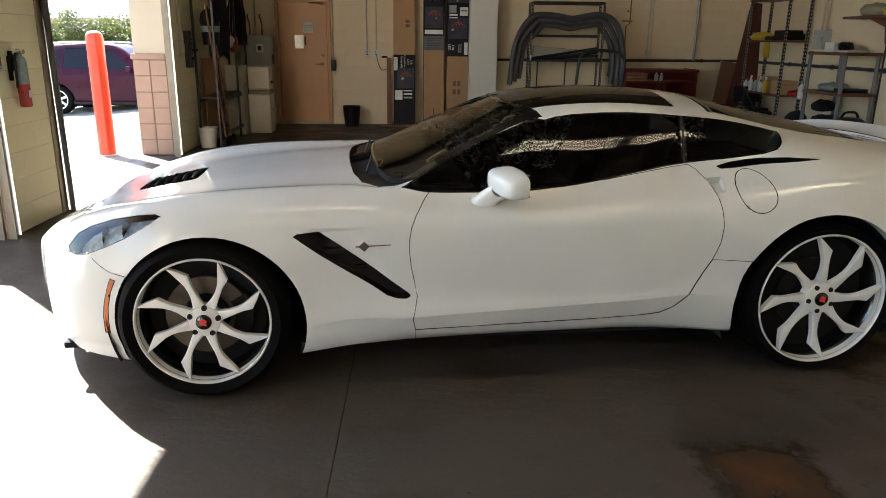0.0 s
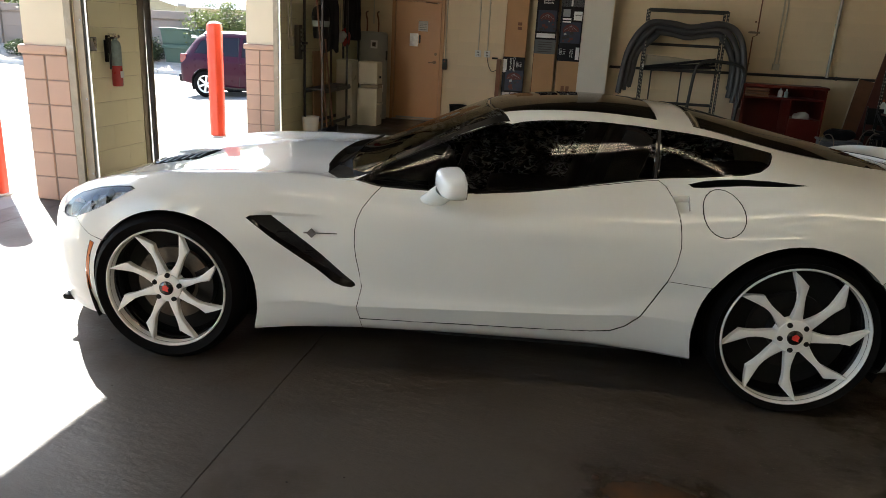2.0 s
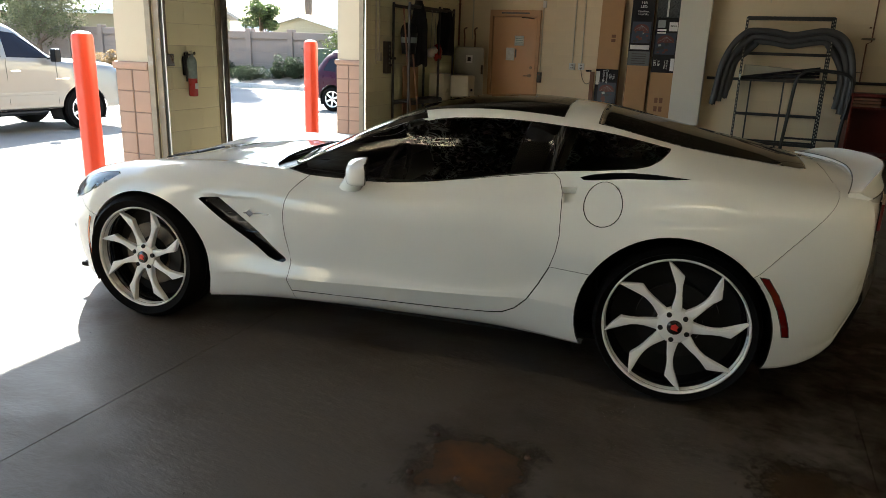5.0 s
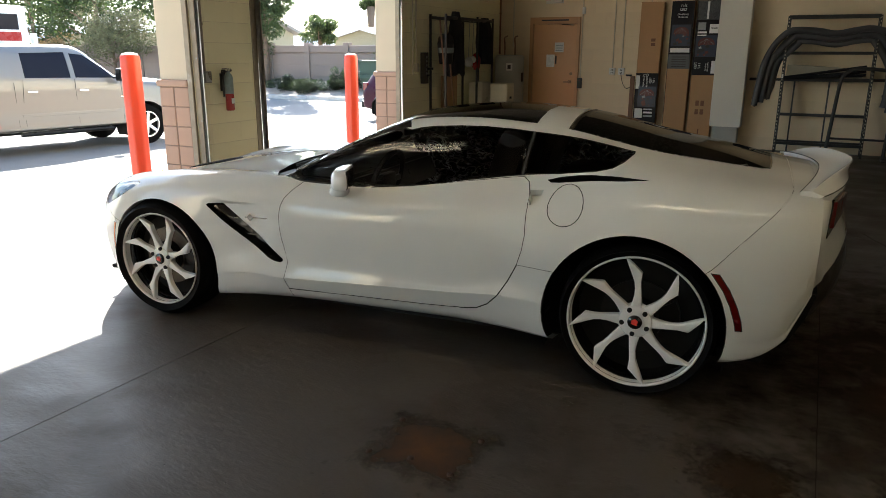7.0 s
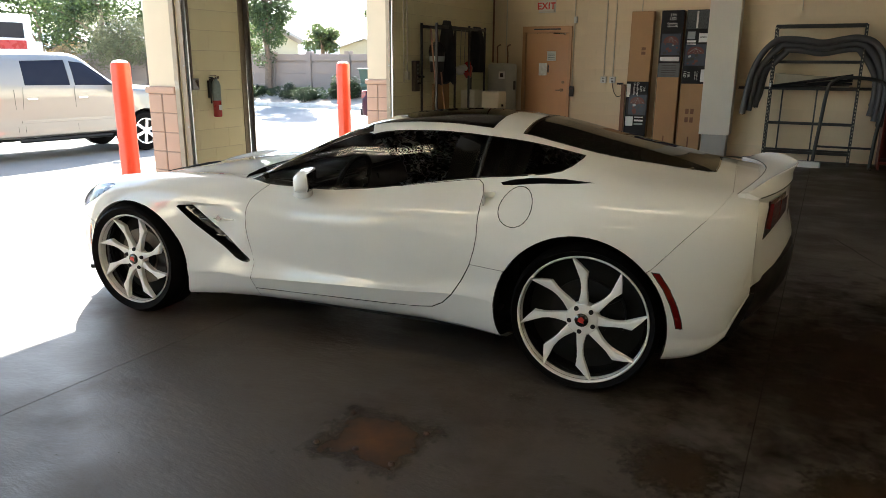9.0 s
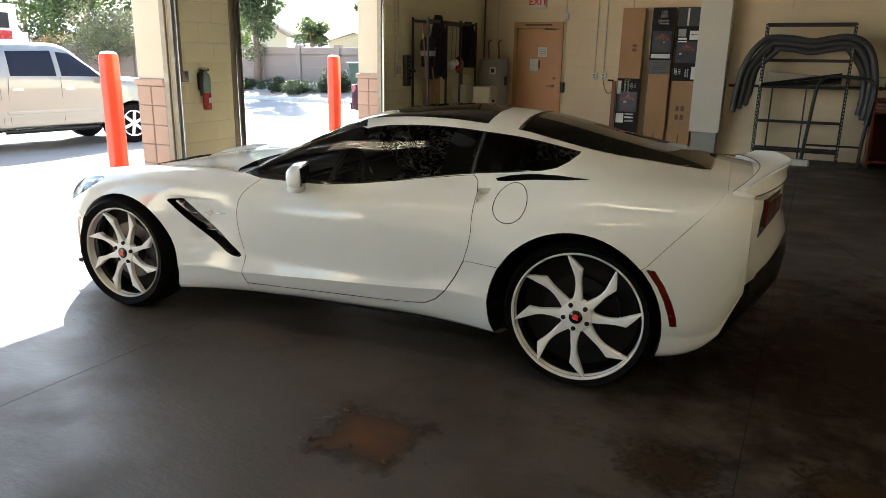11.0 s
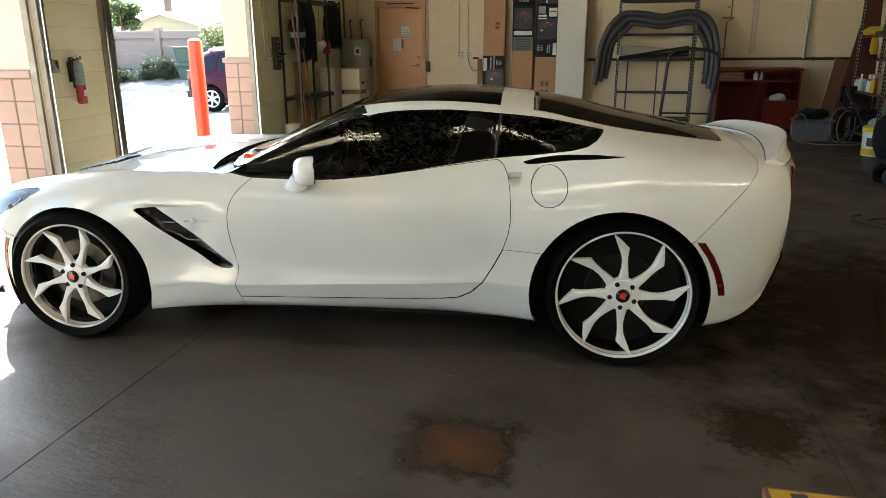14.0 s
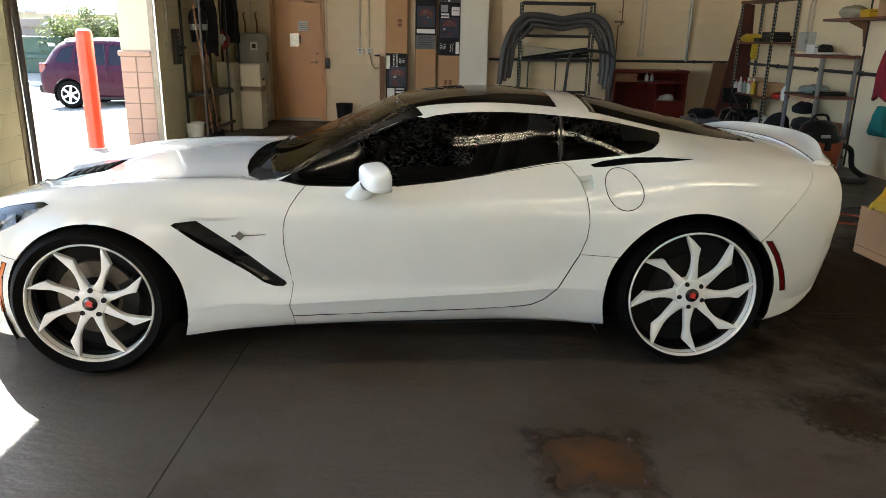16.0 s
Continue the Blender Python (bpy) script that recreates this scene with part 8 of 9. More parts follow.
TRUCK = [
    (-0.95, [(0.6, 0.42), (0.86, 0.44), (0.88, 0.55), (0.88, 0.72), (0.87, 0.92), (0.83, 1.08), (0.72, 1.14), (0.4, 1.16), (0, 1.17)]),
    (-0.70, [(0.6, 0.40), (0.96, 0.42), (0.99, 0.55), (1.0, 0.75), (0.99, 0.98), (0.95, 1.17), (0.80, 1.24), (0.45, 1.27), (0, 1.28)]),
    (0.0, [(0.6, 0.40), (0.97, 0.44), (1.0, 0.58), (1.01, 0.78), (1.0, 1.02), (0.97, 1.22), (0.82, 1.30), (0.45, 1.33), (0, 1.34)]),
    (0.45, [(0.6, 0.40), (0.97, 0.44), (1.0, 0.58), (1.005, 0.78), (1.0, 1.04), (0.97, 1.26), (0.86, 1.33), (0.46, 1.36), (0, 1.37)]),
    (1.16, [(0.6, 0.40), (0.97, 0.44), (1.0, 0.58), (1.005, 0.78), (1.0, 1.05), (0.97, 1.29), (0.74, 1.84), (0.42, 1.89), (0, 1.90)]),
    (1.70, [(0.6, 0.40), (0.97, 0.44), (1.0, 0.58), (1.005, 0.78), (1.0, 1.05), (0.97, 1.30), (0.74, 1.90), (0.42, 1.94), (0, 1.95)]),
    (2.62, [(0.6, 0.40), (0.97, 0.44), (1.0, 0.58), (1.005, 0.78), (1.0, 1.05), (0.97, 1.31), (0.75, 1.90), (0.42, 1.94), (0, 1.95)]),
    (3.65, [(0.6, 0.42), (0.97, 0.46), (1.0, 0.60), (1.01, 0.80), (1.0, 1.06), (0.97, 1.32), (0.80, 1.88), (0.44, 1.93), (0, 1.94)]),
    (4.75, [(0.6, 0.46), (0.96, 0.50), (0.99, 0.62), (0.995, 0.80), (0.99, 1.06), (0.96, 1.32), (0.80, 1.84), (0.44, 1.89), (0, 1.90)]),
    (4.85, [(0.6, 0.50), (0.90, 0.54), (0.92, 0.64), (0.92, 0.80), (0.92, 1.06), (0.88, 1.30), (0.74, 1.76), (0.40, 1.80), (0, 1.81)]),
]


def truck_extra(t):
    for sy in (-1, 1):
        part("side_step", bar((0.75, sy * 0.96, 0.38), (2.5, sy * 0.96, 0.38), 0.04, 8), "plastic_black", t)
        mr = part("side_mirror", boxes(((0.58, sy * 1.12, 1.40), (0.12, 0.18, 0.24)), bevel=0.03), "plastic_black", t)
        part("mirror_arm", bar((0.64, sy * 0.96, 1.34), (0.60, sy * 1.1, 1.36), 0.02, 6), "plastic_black", mr)
        for x in (1.28, 2.22):
            part("door_handle", boxes(((x, sy * 1.008, 1.13), (0.18, 0.025, 0.035)), bevel=0.01), "chrome", t)
        part("body_moulding", boxes(((1.5, sy * 1.006, 0.72), (1.9, 0.012, 0.05)), bevel=0.004), "truck_silver", t)
        part("headlight", boxes(((-0.80, sy * 0.88, 0.98), (0.22, 0.16, 0.22)), bevel=0.04), "chrome", t)
        part("tail_light", boxes(((4.78, sy * 0.92, 1.10), (0.1, 0.12, 0.36)), bevel=0.02), "lamp_red", t)
        part("badge", boxes(((0.42, sy * 1.008, 0.98), (0.26, 0.006, 0.025))), "chrome", t)
    part("front_bumper", boxes(((-0.95, 0, 0.62), (0.2, 1.86, 0.26)), bevel=0.05), "chrome", t, "chrome bumper")
    part("frame", boxes(((1.9, 0, 0.42), (5.2, 1.1, 0.16)), bevel=0.03), "liner", t)
    part("mud_flap", boxes(((4.1, -0.9, 0.36), (0.02, 0.3, 0.4))), "rubber", t)


vehicle("silver_pickup", pose(-9.72, 10.53, lie(-9.9, 10.0)) @ pose(0, 0, 0, 0, 0, 262) @ pose(0, -1.0, 0), "silver crew-cab pickup with a bed cap parked outside", TRUCK, "truck_silver", (0.0, 3.66), 0.40,
        [[(0.62, 1.34), (1.38, 1.36), (1.38, 1.80), (1.12, 1.77), (0.78, 1.52)], [(1.47, 1.36), (2.30, 1.37), (2.28, 1.80), (1.47, 1.82)], [(2.72, 1.42), (4.5, 1.40), (4.45, 1.76), (2.76, 1.80)]],
        [[(0.52, 1.30), (0.50, 0.7), (0.54, 0.5)], [(1.43, 1.34), (1.43, 0.5)], [(2.36, 1.34), (2.40, 0.9), (2.40, 0.5)], [(2.52, 1.3), (2.52, 0.5)]], truck_extra, "alu")

bus = thing("white_bus", pose(-24.0, 13.55, lie(-24, 13.6) - 0.22), "white bus with a red stripe seen beyond the pickup", "bus")
part("body", span((-1.2, -7.0, 0.45), (1.2, 3.4, 3.62), 0.12), "fascia", bus)
part("red_stripe", span((1.195, -6.9, 2.42), (1.215, 3.1, 2.72)), "red_paint", bus)
part("roof_edge", span((1.10, -6.95, 3.42), (1.30, 3.3, 3.60), 0.03), "fascia", bus)
for k in range(5):
    part("window", span((1.196, -6.6 + 1.95 * k, 2.80), (1.21, -4.75 + 1.95 * k, 3.32), 0.004), "car_window", bus)
for y in (-5.0, 1.6):
    part("wheel", bar((1.05, y, 0.48), (1.22, y, 0.48), 0.48, 28), "tyre", bus)
part("mirror", boxes(((1.36, 3.45, 2.5), (0.2, 0.16, 0.36)), bevel=0.03), "fascia", bus)


# painted lines, kerb and planter
ln = bmesh.new()
for x0, y0, x1, y1 in ((-14.0, 12.9, -6.4, 11.9), (-14.0, 5.4, -6.6, 6.1)):
    d = Vector((x1 - x0, y1 - y0, 0)).normalized()
    s = Vector((-d.y, d.x, 0)) * 0.05
    n = 12
    rows = []
    for k in range(n + 1):
        p = Vector((x0 + (x1 - x0) * k / n, y0 + (y1 - y0) * k / n, 0))
        p.z = lie(p.x, p.y) + 0.006
        rows.append((ln.verts.new(p - s), ln.verts.new(p + s)))
    for a, b in zip(rows, rows[1:]):
        ln.faces.new((a[0], b[0], b[1], a[1]))
tagged(part("parking_line", ln, "line_white", None), "worn white parking lines", "line", kind="structure")

kerb = tagged(new("kerb"), "pale concrete kerb along the planter", "kerb", kind="structure")
for k in range(22):
    x = -46 + 2.0 * k
    part("kerb_stone", span((x, 21.35, lie(x, 21.4) - 0.1), (x + 1.99, 21.53, lie(x, 21.4) + 0.14), 0.02), "kerb", kerb)
bm = bmesh.new()
gx, gy = [-46 + 1.0 * k for k in range(45)], [21.5 + 0.3 * k for k in range(9)]
g = [[bm.verts.new((x, y, lie(x, y) + 0.13 + 0.24 * (y - 21.5) + 0.03 * noise.noise(Vector((x, y * 2, 0))))) for y in gy] for x in gx]
for i in range(len(gx) - 1):
    for j in range(len(gy) - 1):
        bm.faces.new((g[i][j], g[i + 1][j], g[i + 1][j + 1], g[i][j + 1]))
tagged(part("planter_bed", bm, "gravel", None, smooth=True), "tan gravel planter bed", "planter", kind="structure")


def leaves(n, shape, size, seed, drop=0.0):
    """Many small crossed leaves scattered through clumps; shape gives a random point of the crown."""
    rnd = random.Random(seed)
    verts, faces = [], []
    for k in range(n):
        p = shape(rnd)
        d = Vector((rnd.gauss(0, 1), rnd.gauss(0, 1), rnd.gauss(0, 0.7) - drop)).normalized()
        s = d.orthogonal().normalized()
        s.rotate(Matrix.Rotation(rnd.uniform(0, 6.28), 3, d))
        l, w = size * rnd.uniform(0.6, 1.4), size * rnd.uniform(0.22, 0.5)
        i = len(verts)
        verts += [p - d * l * 0.5, p + s * w, p + d * l * 0.5, p - s * w]
        faces.append((i, i + 1, i + 2, i + 3))
    me = bpy.data.meshes.new("crown")
    me.from_pydata([tuple(v) for v in verts], [], faces)
    return me


def clumps(seed, n, spread, r, squash=0.75, low=0.0):
    rnd = random.Random(seed)
    cs = []
    while len(cs) < n:
        c = Vector((rnd.uniform(-1, 1), rnd.uniform(-1, 1), rnd.uniform(-1, 1)))
        if c.length < 1:
            cs.append((Vector((c.x * spread[0], c.y * spread[1], spread[2] + low + c.z * spread[2])), r * rnd.uniform(0.6, 1.3)))
    def pick(rd):
        c, rr = cs[rd.randrange(len(cs))]
        d = Vector((rd.gauss(0, 1), rd.gauss(0, 1), rd.gauss(0, 1))).normalized() * rr * rd.uniform(0.55, 1.05)
        d.z *= squash
        return c + d
    return pick, cs


def plant(name, x, y, z, trunk_h, spread, r, n, count, size, mat, label, cat, seed, group=""):
    t = thing(name, pose(x, y, z), label, cat, group)
    pick, cs = clumps(seed, n, spread, r, low=trunk_h)
    me = leaves(count, pick, size, seed)
    me.materials.append(M[mat])
    ob = new("crown", me)
    ob.parent = t
    if trunk_h > 0.2 or spread[2] > 0.9:
        rnd = random.Random(seed)
        top = trunk_h + spread[2]
        rad = 0.035 * (top + 1)
        bm = tube(bmesh.new(), curve_pts([(0, 0, -0.1), (0.05, 0.02, top * 0.3), (-0.04, 0.05, top * 0.65), (0.02, 0, top)], 4), [rad * (1 - 0.75 * k / 12) for k in range(13)], 10)
        part("trunk", bm, "bark", t, smooth=True)
        for c, rr in cs[:9]:
            b = c.z * 0.55
            part("limb", tube(bmesh.new(), curve_pts([(0, 0, max(0.1, b)), (c.x * 0.45, c.y * 0.45, b + 0.55 * (c.z - b)), tuple(c)], 4), [rad * 0.4 * (1 - 0.85 * k / 8) for k in range(9)], 6), "bark", t, smooth=True)
    else:
        for c, rr in cs[:5]:
            part("stem", tube(bmesh.new(), [(0, 0, 0), tuple(c * 0.8)], 0.015, 5), "bark", t)
    return t


PZ = 0.24
plant("pine_tree", -17.3, 23.0, 0.3, 1.25, (1.05, 0.9, 2.6), 0.55, 44, 15000, 0.095, "pine", "tall green pine in front of the fence", "tree", 3)
plant("pine_tree", -29.0, 24.6, PZ, 1.2, (3.4, 2.5, 3.6), 1.1, 48, 15000, 0.15, "pine", "tall dark green tree beyond the lot", "tree", 4)
plant("pine_tree", -36.0, 26.0, PZ, 1.0, (4.0, 3.0, 4.0), 1.4, 36, 6000, 0.26, "pine", "broad dark green tree beyond the lot", "tree", 14)
plant("olive_tree", -25.6, 22.6, PZ, 0.5, (1.9, 1.2, 1.35), 0.7, 34, 11000, 0.075, "olive", "pale grey-green olive tree in the planter", "tree", 5)
plant("dry_shrub", -29.2, 22.2, PZ, 0.1, (1.5, 0.9, 1.0), 0.5, 22, 2800, 0.10, "straw", "dry straw-coloured shrub in the gravel planter", "shrub", 6)
plant("shrub", -10.35, 22.7, PZ, 0.35, (1.05, 0.6, 0.72), 0.42, 30, 7000, 0.065, "bushy", "leafy green shrub behind the SUV", "shrub", 7, "shrubs")
plant("shrub", -8.0, 22.4, PZ, 0.1, (0.95, 0.7, 0.8), 0.42, 22, 3600, 0.085, "bushy", "leafy green shrub behind the SUV", "shrub", 8, "shrubs")
plant("shrub", -8.9, 22.7, PZ, 0.2, (0.75, 0.5, 0.75), 0.35, 18, 3600, 0.065, "bushy", "leafy green shrub behind the SUV", "shrub", 31, "shrubs")
for x, y, s, h, sd, mt in ((-17.3, 22.2, 0.62, 0.22, 9, "mound"), (-15.6, 22.1, 0.80, 0.24, 10, "mound"), (-14.4, 21.95, 0.66, 0.20, 11, "mound"), (-12.75, 22.3, 0.42, 0.34, 12, "mound"), (-13.3, 22.35, 0.50, 0.36, 13, "mound"), (-21.2, 22.2, 0.7, 0.36, 15, "straw"), (-19.6, 22.3, 0.6, 0.32, 16, "pine")):
    plant("low_shrub", x, y, lie(x, y) + 0.12 + 0.24 * (y - 21.5), 0.0, (s, s * 0.8, h), 0.20, 26, 6500, 0.042, mt, "low rounded shrub in the gravel planter", "shrub", sd, "low shrubs")

# block fence and houses behind it
fence = thing("block_fence", Matrix(), "grey-brown block fence along the back of the lot", "fence")
part("footing", span((-46, 23.33, -0.3), (-3.0, 23.45, 0.05)), "fence", fence)
for k in range(24):
    part("pilaster", span((-46.0 + 1.85 * k + 0.86, 23.22, 0.0), (-46.0 + 1.85 * k + 1.09, 23.50, 1.90), 0.012), "fence", fence)
part("core", span((-46, 23.36, -0.1), (-3.0, 23.40, 1.80)), "fence", fence)


def house(x0, x1, y0, y1, eave, ridge, label):
    t = thing("house", pose(0, 0, -0.1), label, "house")
    part("wall", span((x0, y0, 0), (x1, y1, eave)), "house", t)
    ym = (y0 + y1) / 2
    o = 0.5
    r = bmesh.new()
    prism(r, [(x0 - o, y0 - o, eave - 0.1), (x0 - o, ym, ridge), (x0 - o, y1 + o, eave - 0.1), (x0 - o, y1 + o, eave + 0.1), (x0 - o, ym, ridge + 0.2), (x0 - o, y0 - o, eave + 0.1)], (x1 - x0 + 2 * o, 0, 0))
    part("roof", r, "roofing", t)
    gb = bmesh.new()
    prism(gb, [(x0 + 0.01, y0, eave), (x0 + 0.01, y1, eave), (x0 + 0.01, ym, ridge)], (x1 - x0 - 0.02, 0, 0))
    part("gable", gb, "house", t)
    part("fascia", span((x0 - o, y0 - o - 0.03, eave - 0.12), (x1 + o, y0 - o, eave + 0.12)), "fascia", t)
    for k in range(3):
        wx = x0 + (x1 - x0) * (k + 0.5) / 3
        w = part("window", span((wx - 0.6, y0 - 0.02, 1.0), (wx + 0.6, y0 + 0.05, 2.0)), "car_window", t)
        part("sill", span((wx - 0.7, y0 - 0.06, 0.94), (wx + 0.7, y0 - 0.02, 1.0)), "fascia", w)


house(-16.6, -8.5, 33.0, 41.0, 2.35, 3.3, "low tan house with a pale roof behind the fence")


def gable_house(x0, x1, y0, y1, eave, ridge):
    """A house whose sided gable end looks over the fence, with its ridge running back."""
    t = thing("gable_house", pose(0, 0, -0.1), "low house with a sided gable end and a pale roof", "house")
    xm, o = (x0 + x1) / 2, 0.45
    part("wall", span((x0, y0, 0), (x1, y1, eave)), "house", t)
    part("gable", prism(bmesh.new(), [(x0, y0 + 0.01, eave), (x1, y0 + 0.01, eave), (xm, y0 + 0.01, ridge)], (0, y1 - y0 - 0.02, 0)), "house", t)
    for k in range(9):
        z = eave - 0.5 + 0.17 * k
        w = (x1 - x0) / 2 * min(1.0, max(0.05, (ridge - z - 0.14) / (ridge - eave)))
        part("siding_board", boxes(((xm, y0 - 0.02, z), (2 * w, 0.03, 0.15)), bevel=0.006), "house", t)
    for sx, xa in ((-1, x0), (1, x1)):
        run_x = xa + sx * o
        drop = (ridge - eave) / (x1 - xm) * o
        r = prism(bmesh.new(), [(xm, y0 - o, ridge + 0.02), (run_x, y0 - o, eave - drop + 0.02), (run_x, y0 - o, eave - drop + 0.20), (xm, y0 - o, ridge + 0.22)], (0, y1 - y0 + 2 * o, 0))
        part("roof", r, "roofing", t)
        part("fascia", prism(bmesh.new(), [(xm, y0 - o - 0.03, ridge - 0.04), (run_x, y0 - o - 0.03, eave - drop - 0.04), (run_x, y0 - o - 0.03, eave - drop + 0.21), (xm, y0 - o - 0.03, ridge + 0.23)], (0, 0.028, 0)), "fascia", t)


gable_house(-33.2, -27.7, 50.0, 66.0, 2.75, 3.45)
house(-7.5, 2.0, 27.5, 36.0, 2.85, 4.0, "low house with a broad white eave behind the fence")
house(-45.0, -31.0, 33.0, 42.0, 2.9, 4.4, "low house with a pale roof far behind the fence")
plant("palm_clump", -17.6, 27.0, 0, 2.0, (0.72, 0.7, 0.5), 0.34, 20, 5200, 0.10, "pine", "spiky green yucca behind the fence", "tree", 41)
plant("back_tree", -24.0, 28.0, 0, 1.5, (1.6, 1.4, 1.1), 0.7, 18, 2400, 0.16, "bushy", "green tree behind the fence", "tree", 42)
plant("back_tree", -5.5, 44.0, 0, 2.5, (4.0, 2.0, 1.6), 1.0, 26, 3000, 0.25, "pine", "dark tree behind the houses", "tree", 43)
pm = thing("palm_tree", pose(-49.0, 80.0, 0), "tall thin palm far behind the houses", "tree")
part("trunk", tube(bmesh.new(), [(0, 0, 0), (0.05, 0, 3), (0.05, 0, 4.6), (0.05, 0, 7.2)], [0.28, 0.30, 0.42, 0.55], 10), "bark", pm, smooth=True)
pick, cs = clumps(44, 12, (0.95, 0.95, 0.55), 0.5, low=6.9)
me = leaves(700, pick, 0.6, 44)
me.materials.append(M["pine"])
ob = new("crown", me)
ob.parent = pm
dm = thing("dumpster", pose(-11.62, 22.65, 0.10), "dark green steel dumpster against the fence", "dumpster")
part("bin", prism(bmesh.new(), [(-0.62, -0.35, 0.05), (0.70, -0.35, 0.05), (0.78, -0.45, 1.12), (-0.72, -0.45, 1.12)], (0, 0.9, 0)), "dumpster", dm)
part("lid", boxes(((0.03, 0, 1.15), (1.56, 1.0, 0.05)), bevel=0.01), "dumpster", dm)
part("lift_pocket", boxes(((0.0, -0.47, 0.6), (1.3, 0.06, 0.12)), bevel=0.01), "dumpster", dm)
part("decal", boxes(((0.45, -0.445, 0.95), (0.22, 0.008, 0.10))), "paper", dm)

# far hills
bm = bmesh.new()
rows = []
for k in range(80):
    a = radians(-10 + 200 * k / 79)
    h = 18 + 14 * noise.noise(Vector((k * 0.13, 1.7, 0))) + 6 * noise.noise(Vector((k * 0.5, 4.7, 0)))
    rows.append((bm.verts.new((620 * math.cos(a), 620 * math.sin(a), -2)), bm.verts.new((680 * math.cos(a), 680 * math.sin(a), max(4, h * 1.2)))))
for a, b in zip(rows, rows[1:]):
    bm.faces.new((a[0], a[1], b[1], b[0]))
tagged(part("backdrop_hills", bm, "hill", None, smooth=True), "hazy blue hills on the horizon", "hills", kind="structure")

# ---- blocks, tiles and floor slabs ----
def piece_mesh(name, s, mat, chamfer=0.004):
    """One block with chamfered outer edges; its outer face looks to -y."""
    bm = bmesh.new()
    x, y, z = s[0] / 2, s[1], s[2] / 2
    c = chamfer
    back = [bm.verts.new(p) for p in ((-x, y, -z), (x, y, -z), (x, y, z), (-x, y, z))]
    rim = [bm.verts.new(p) for p in ((-x, c, -z), (x, c, -z), (x, c, z), (-x, c, z))]
    face = [bm.verts.new(p) for p in ((-x + c, 0, -z + c), (x - c, 0, -z + c), (x - c, 0, z - c), (-x + c, 0, z - c))]
    for a, b in ((back, rim), (rim, face)):
        for k in range(4):
            bm.faces.new((a[k], a[(k + 1) % 4], b[(k + 1) % 4], b[k]))
    bm.faces.new(face)
    bmesh.ops.recalc_face_normals(bm, faces=bm.faces)
    me = bpy.data.meshes.new(name)
    bm.to_mesh(me)
    bm.free()
    me.materials.append(M[mat])
    return me


def lay(name, me, parent, m):
    ob = new(name, me)
    ob.parent = parent
    ob.matrix_local = m
    return ob


def course_blocks(parent, mat, length, height, place, bw=0.40, bh=0.20, bed=0.0025, head=0.0006, hole=None, limit=300, odd=0.5):
    """Running-bond blocks over a wall face; place(u, z) is the pose of a block centred there."""
    store = {}
    count = 0
    rest = bmesh.new()
    for r in range(int(height / bh)):
        z = (r + 0.5) * bh
        u = -bw * odd if r % 2 else 0.0
        while u < length - 0.01:
            a, b = max(u, 0), min(u + bw, length)
            u += bw
            if hole and z < hole[2] and a < hole[1] and b > hole[0]:
                if a < hole[0]:
                    b = hole[0]
                elif b > hole[1]:
                    a = hole[1]
                else:
                    continue
            w = round(b - a, 3)
            if w < 0.03:
                continue
            if w not in store:
                store[w] = piece_mesh("block", (w - head, 0.02, bh - bed), mat, min(0.002, bed))
            if count < limit:
                lay("block", store[w], parent, place((a + b) / 2, z))
                count += 1
            else:
                tmp = store[w].copy()
                tmp.transform(place((a + b) / 2, z))
                rest.from_mesh(tmp)
                bpy.data.meshes.remove(tmp)
    if len(rest.faces):
        part("upper_blocks", rest, mat, parent)["kind"] = "stuff"
    else:
        rest.free()


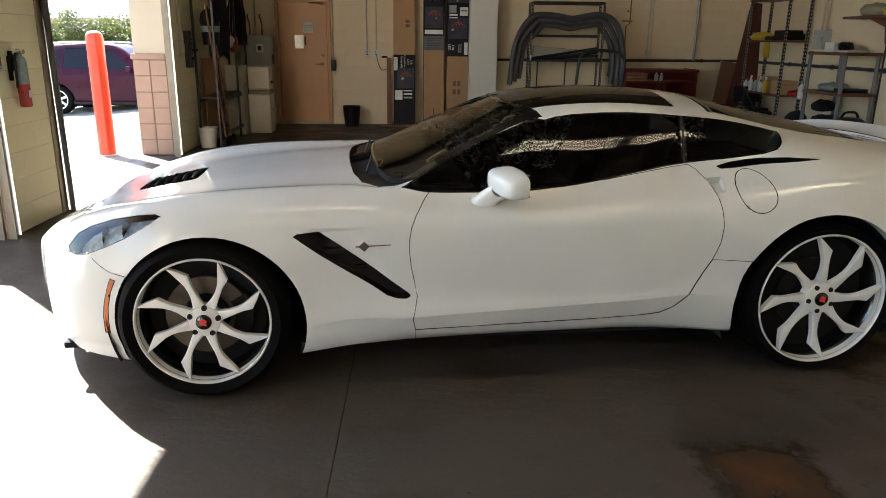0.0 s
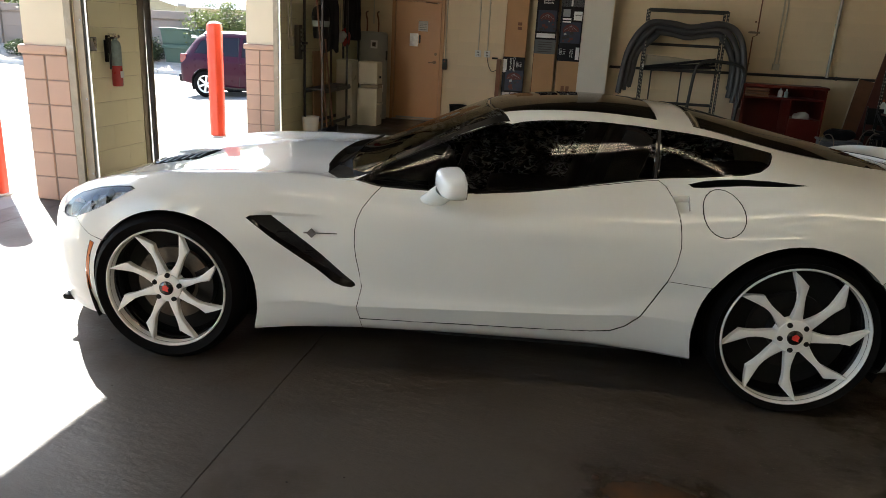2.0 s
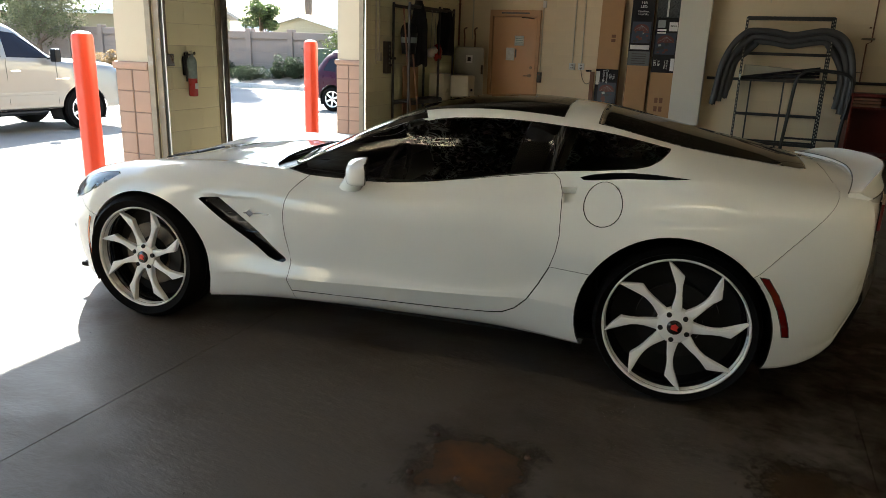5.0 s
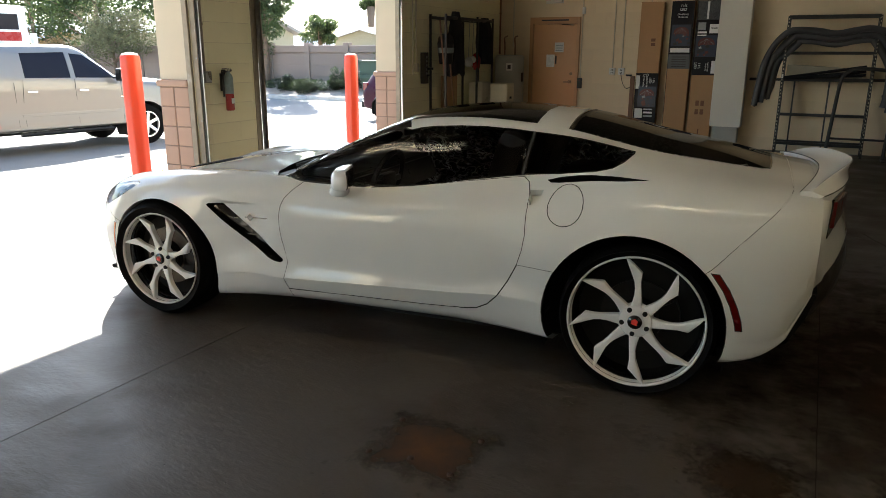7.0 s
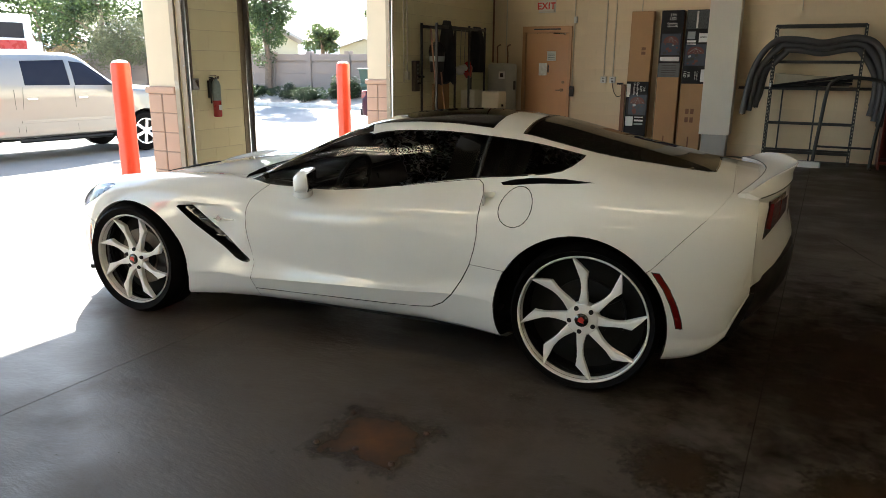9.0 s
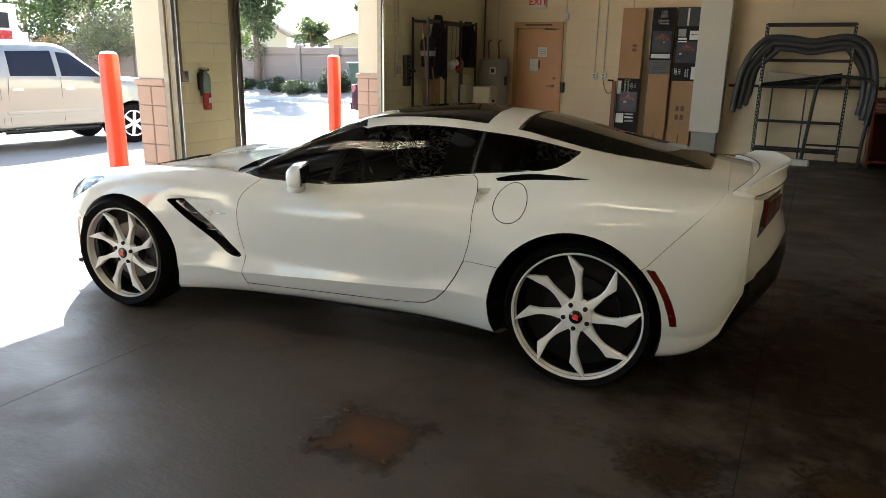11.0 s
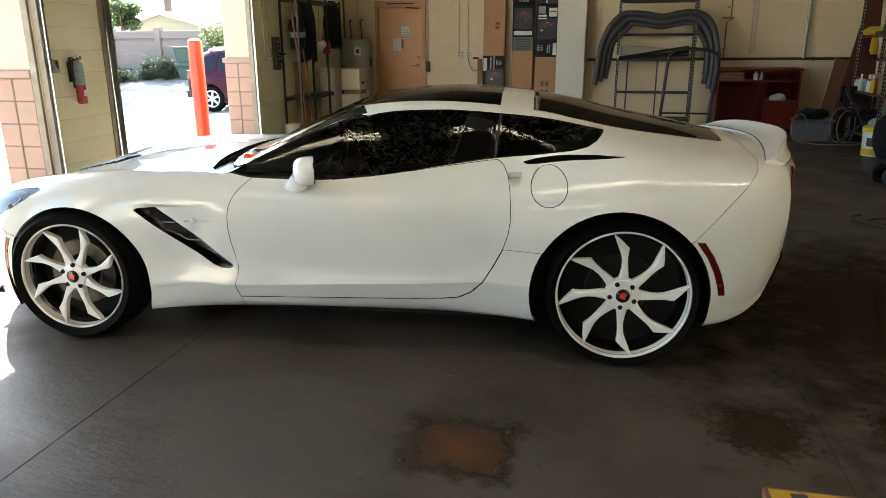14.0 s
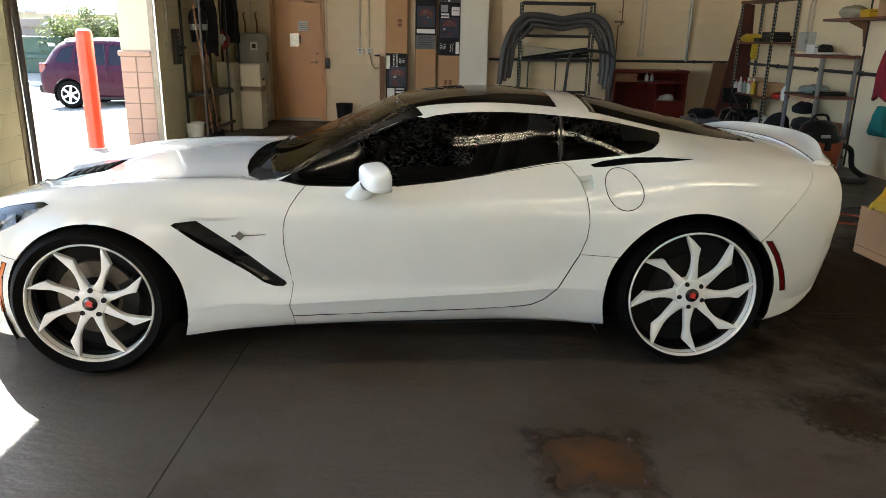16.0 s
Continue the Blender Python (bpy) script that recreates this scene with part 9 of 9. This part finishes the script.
course_blocks(wall_north, "cmu", XE - XW, ZC, lambda u, z: pose(XW + u, YN, z), bed=0.0008, head=0.0004, hole=(-2.33 - XW, -1.43 - XW, 2.11))
course_blocks(wall_east, "cmu", YN - 6.0, ZC, lambda u, z: pose(XE, YN - u, z, 0, 0, -90), bed=0.0008, head=0.0004, limit=220)
for w, (a, b) in zip(pier_walls, PIERS):
    if b < 0:
        continue
    course_blocks(w, "cmu_yellow", b - a, HEAD if b < 10 else ZC, lambda u, z: pose(XW, a + u, z, 0, 0, 90), head=0.0002, limit=300)

# facing blocks on the jambs
cols = [(-3.432, -3.233), (-3.229, -3.030)]
store = {}
for w, (a, b) in zip(pier_walls, PIERS):
    if a <= YS:
        continue
    for c, (x0, x1) in enumerate(cols):
        z, r = 0.0, 0
        while z < 1.16:
            h = min(0.196, 1.172 - z)
            key = (round(x1 - x0, 3), round(h, 3))
            if key not in store:
                store[key] = piece_mesh("facing_block", (key[0] - 0.007, 0.024, key[1] - 0.007), "split_tile", 0.006)
            lay("facing_block", store[key], w, pose((x0 + x1) / 2, a - 0.020, z + h / 2))
            z += h
            r += 1

# floor slabs
slab_mesh = {}
xj = [XO, -3.14, -0.242, 2.655, 5.55, XE]
yj = [YS, -2.3, 0.76, 3.82, 6.88, 9.94, YN]
for i in range(len(xj) - 1):
    for j in range(len(yj) - 1):
        lo = (xj[i] + (0.0022 if i else 0), yj[j] + (0.002 if j else 0), -0.04)
        hi = (xj[i + 1] - 0.0022, yj[j + 1] - 0.002, 0.0)
        part("slab", span(lo, hi), "concrete", floor)

# fence panels: four boards high, the topmost one raised
board = piece_mesh("fence_board", (1.61, 0.07, 0.412), "fence", 0.004)
top_board = piece_mesh("fence_board", (1.61, 0.09, 0.262), "fence", 0.012)
for k in range(23):
    x = -46.0 + 1.85 * k + 1.90
    for r in range(4):
        lay("fence_board", top_board if r == 3 else board, fence, pose(x, 23.275 if r == 3 else 23.30, 1.67 if r == 3 else 0.51 + 0.415 * (r - 0.0) - 0.08))
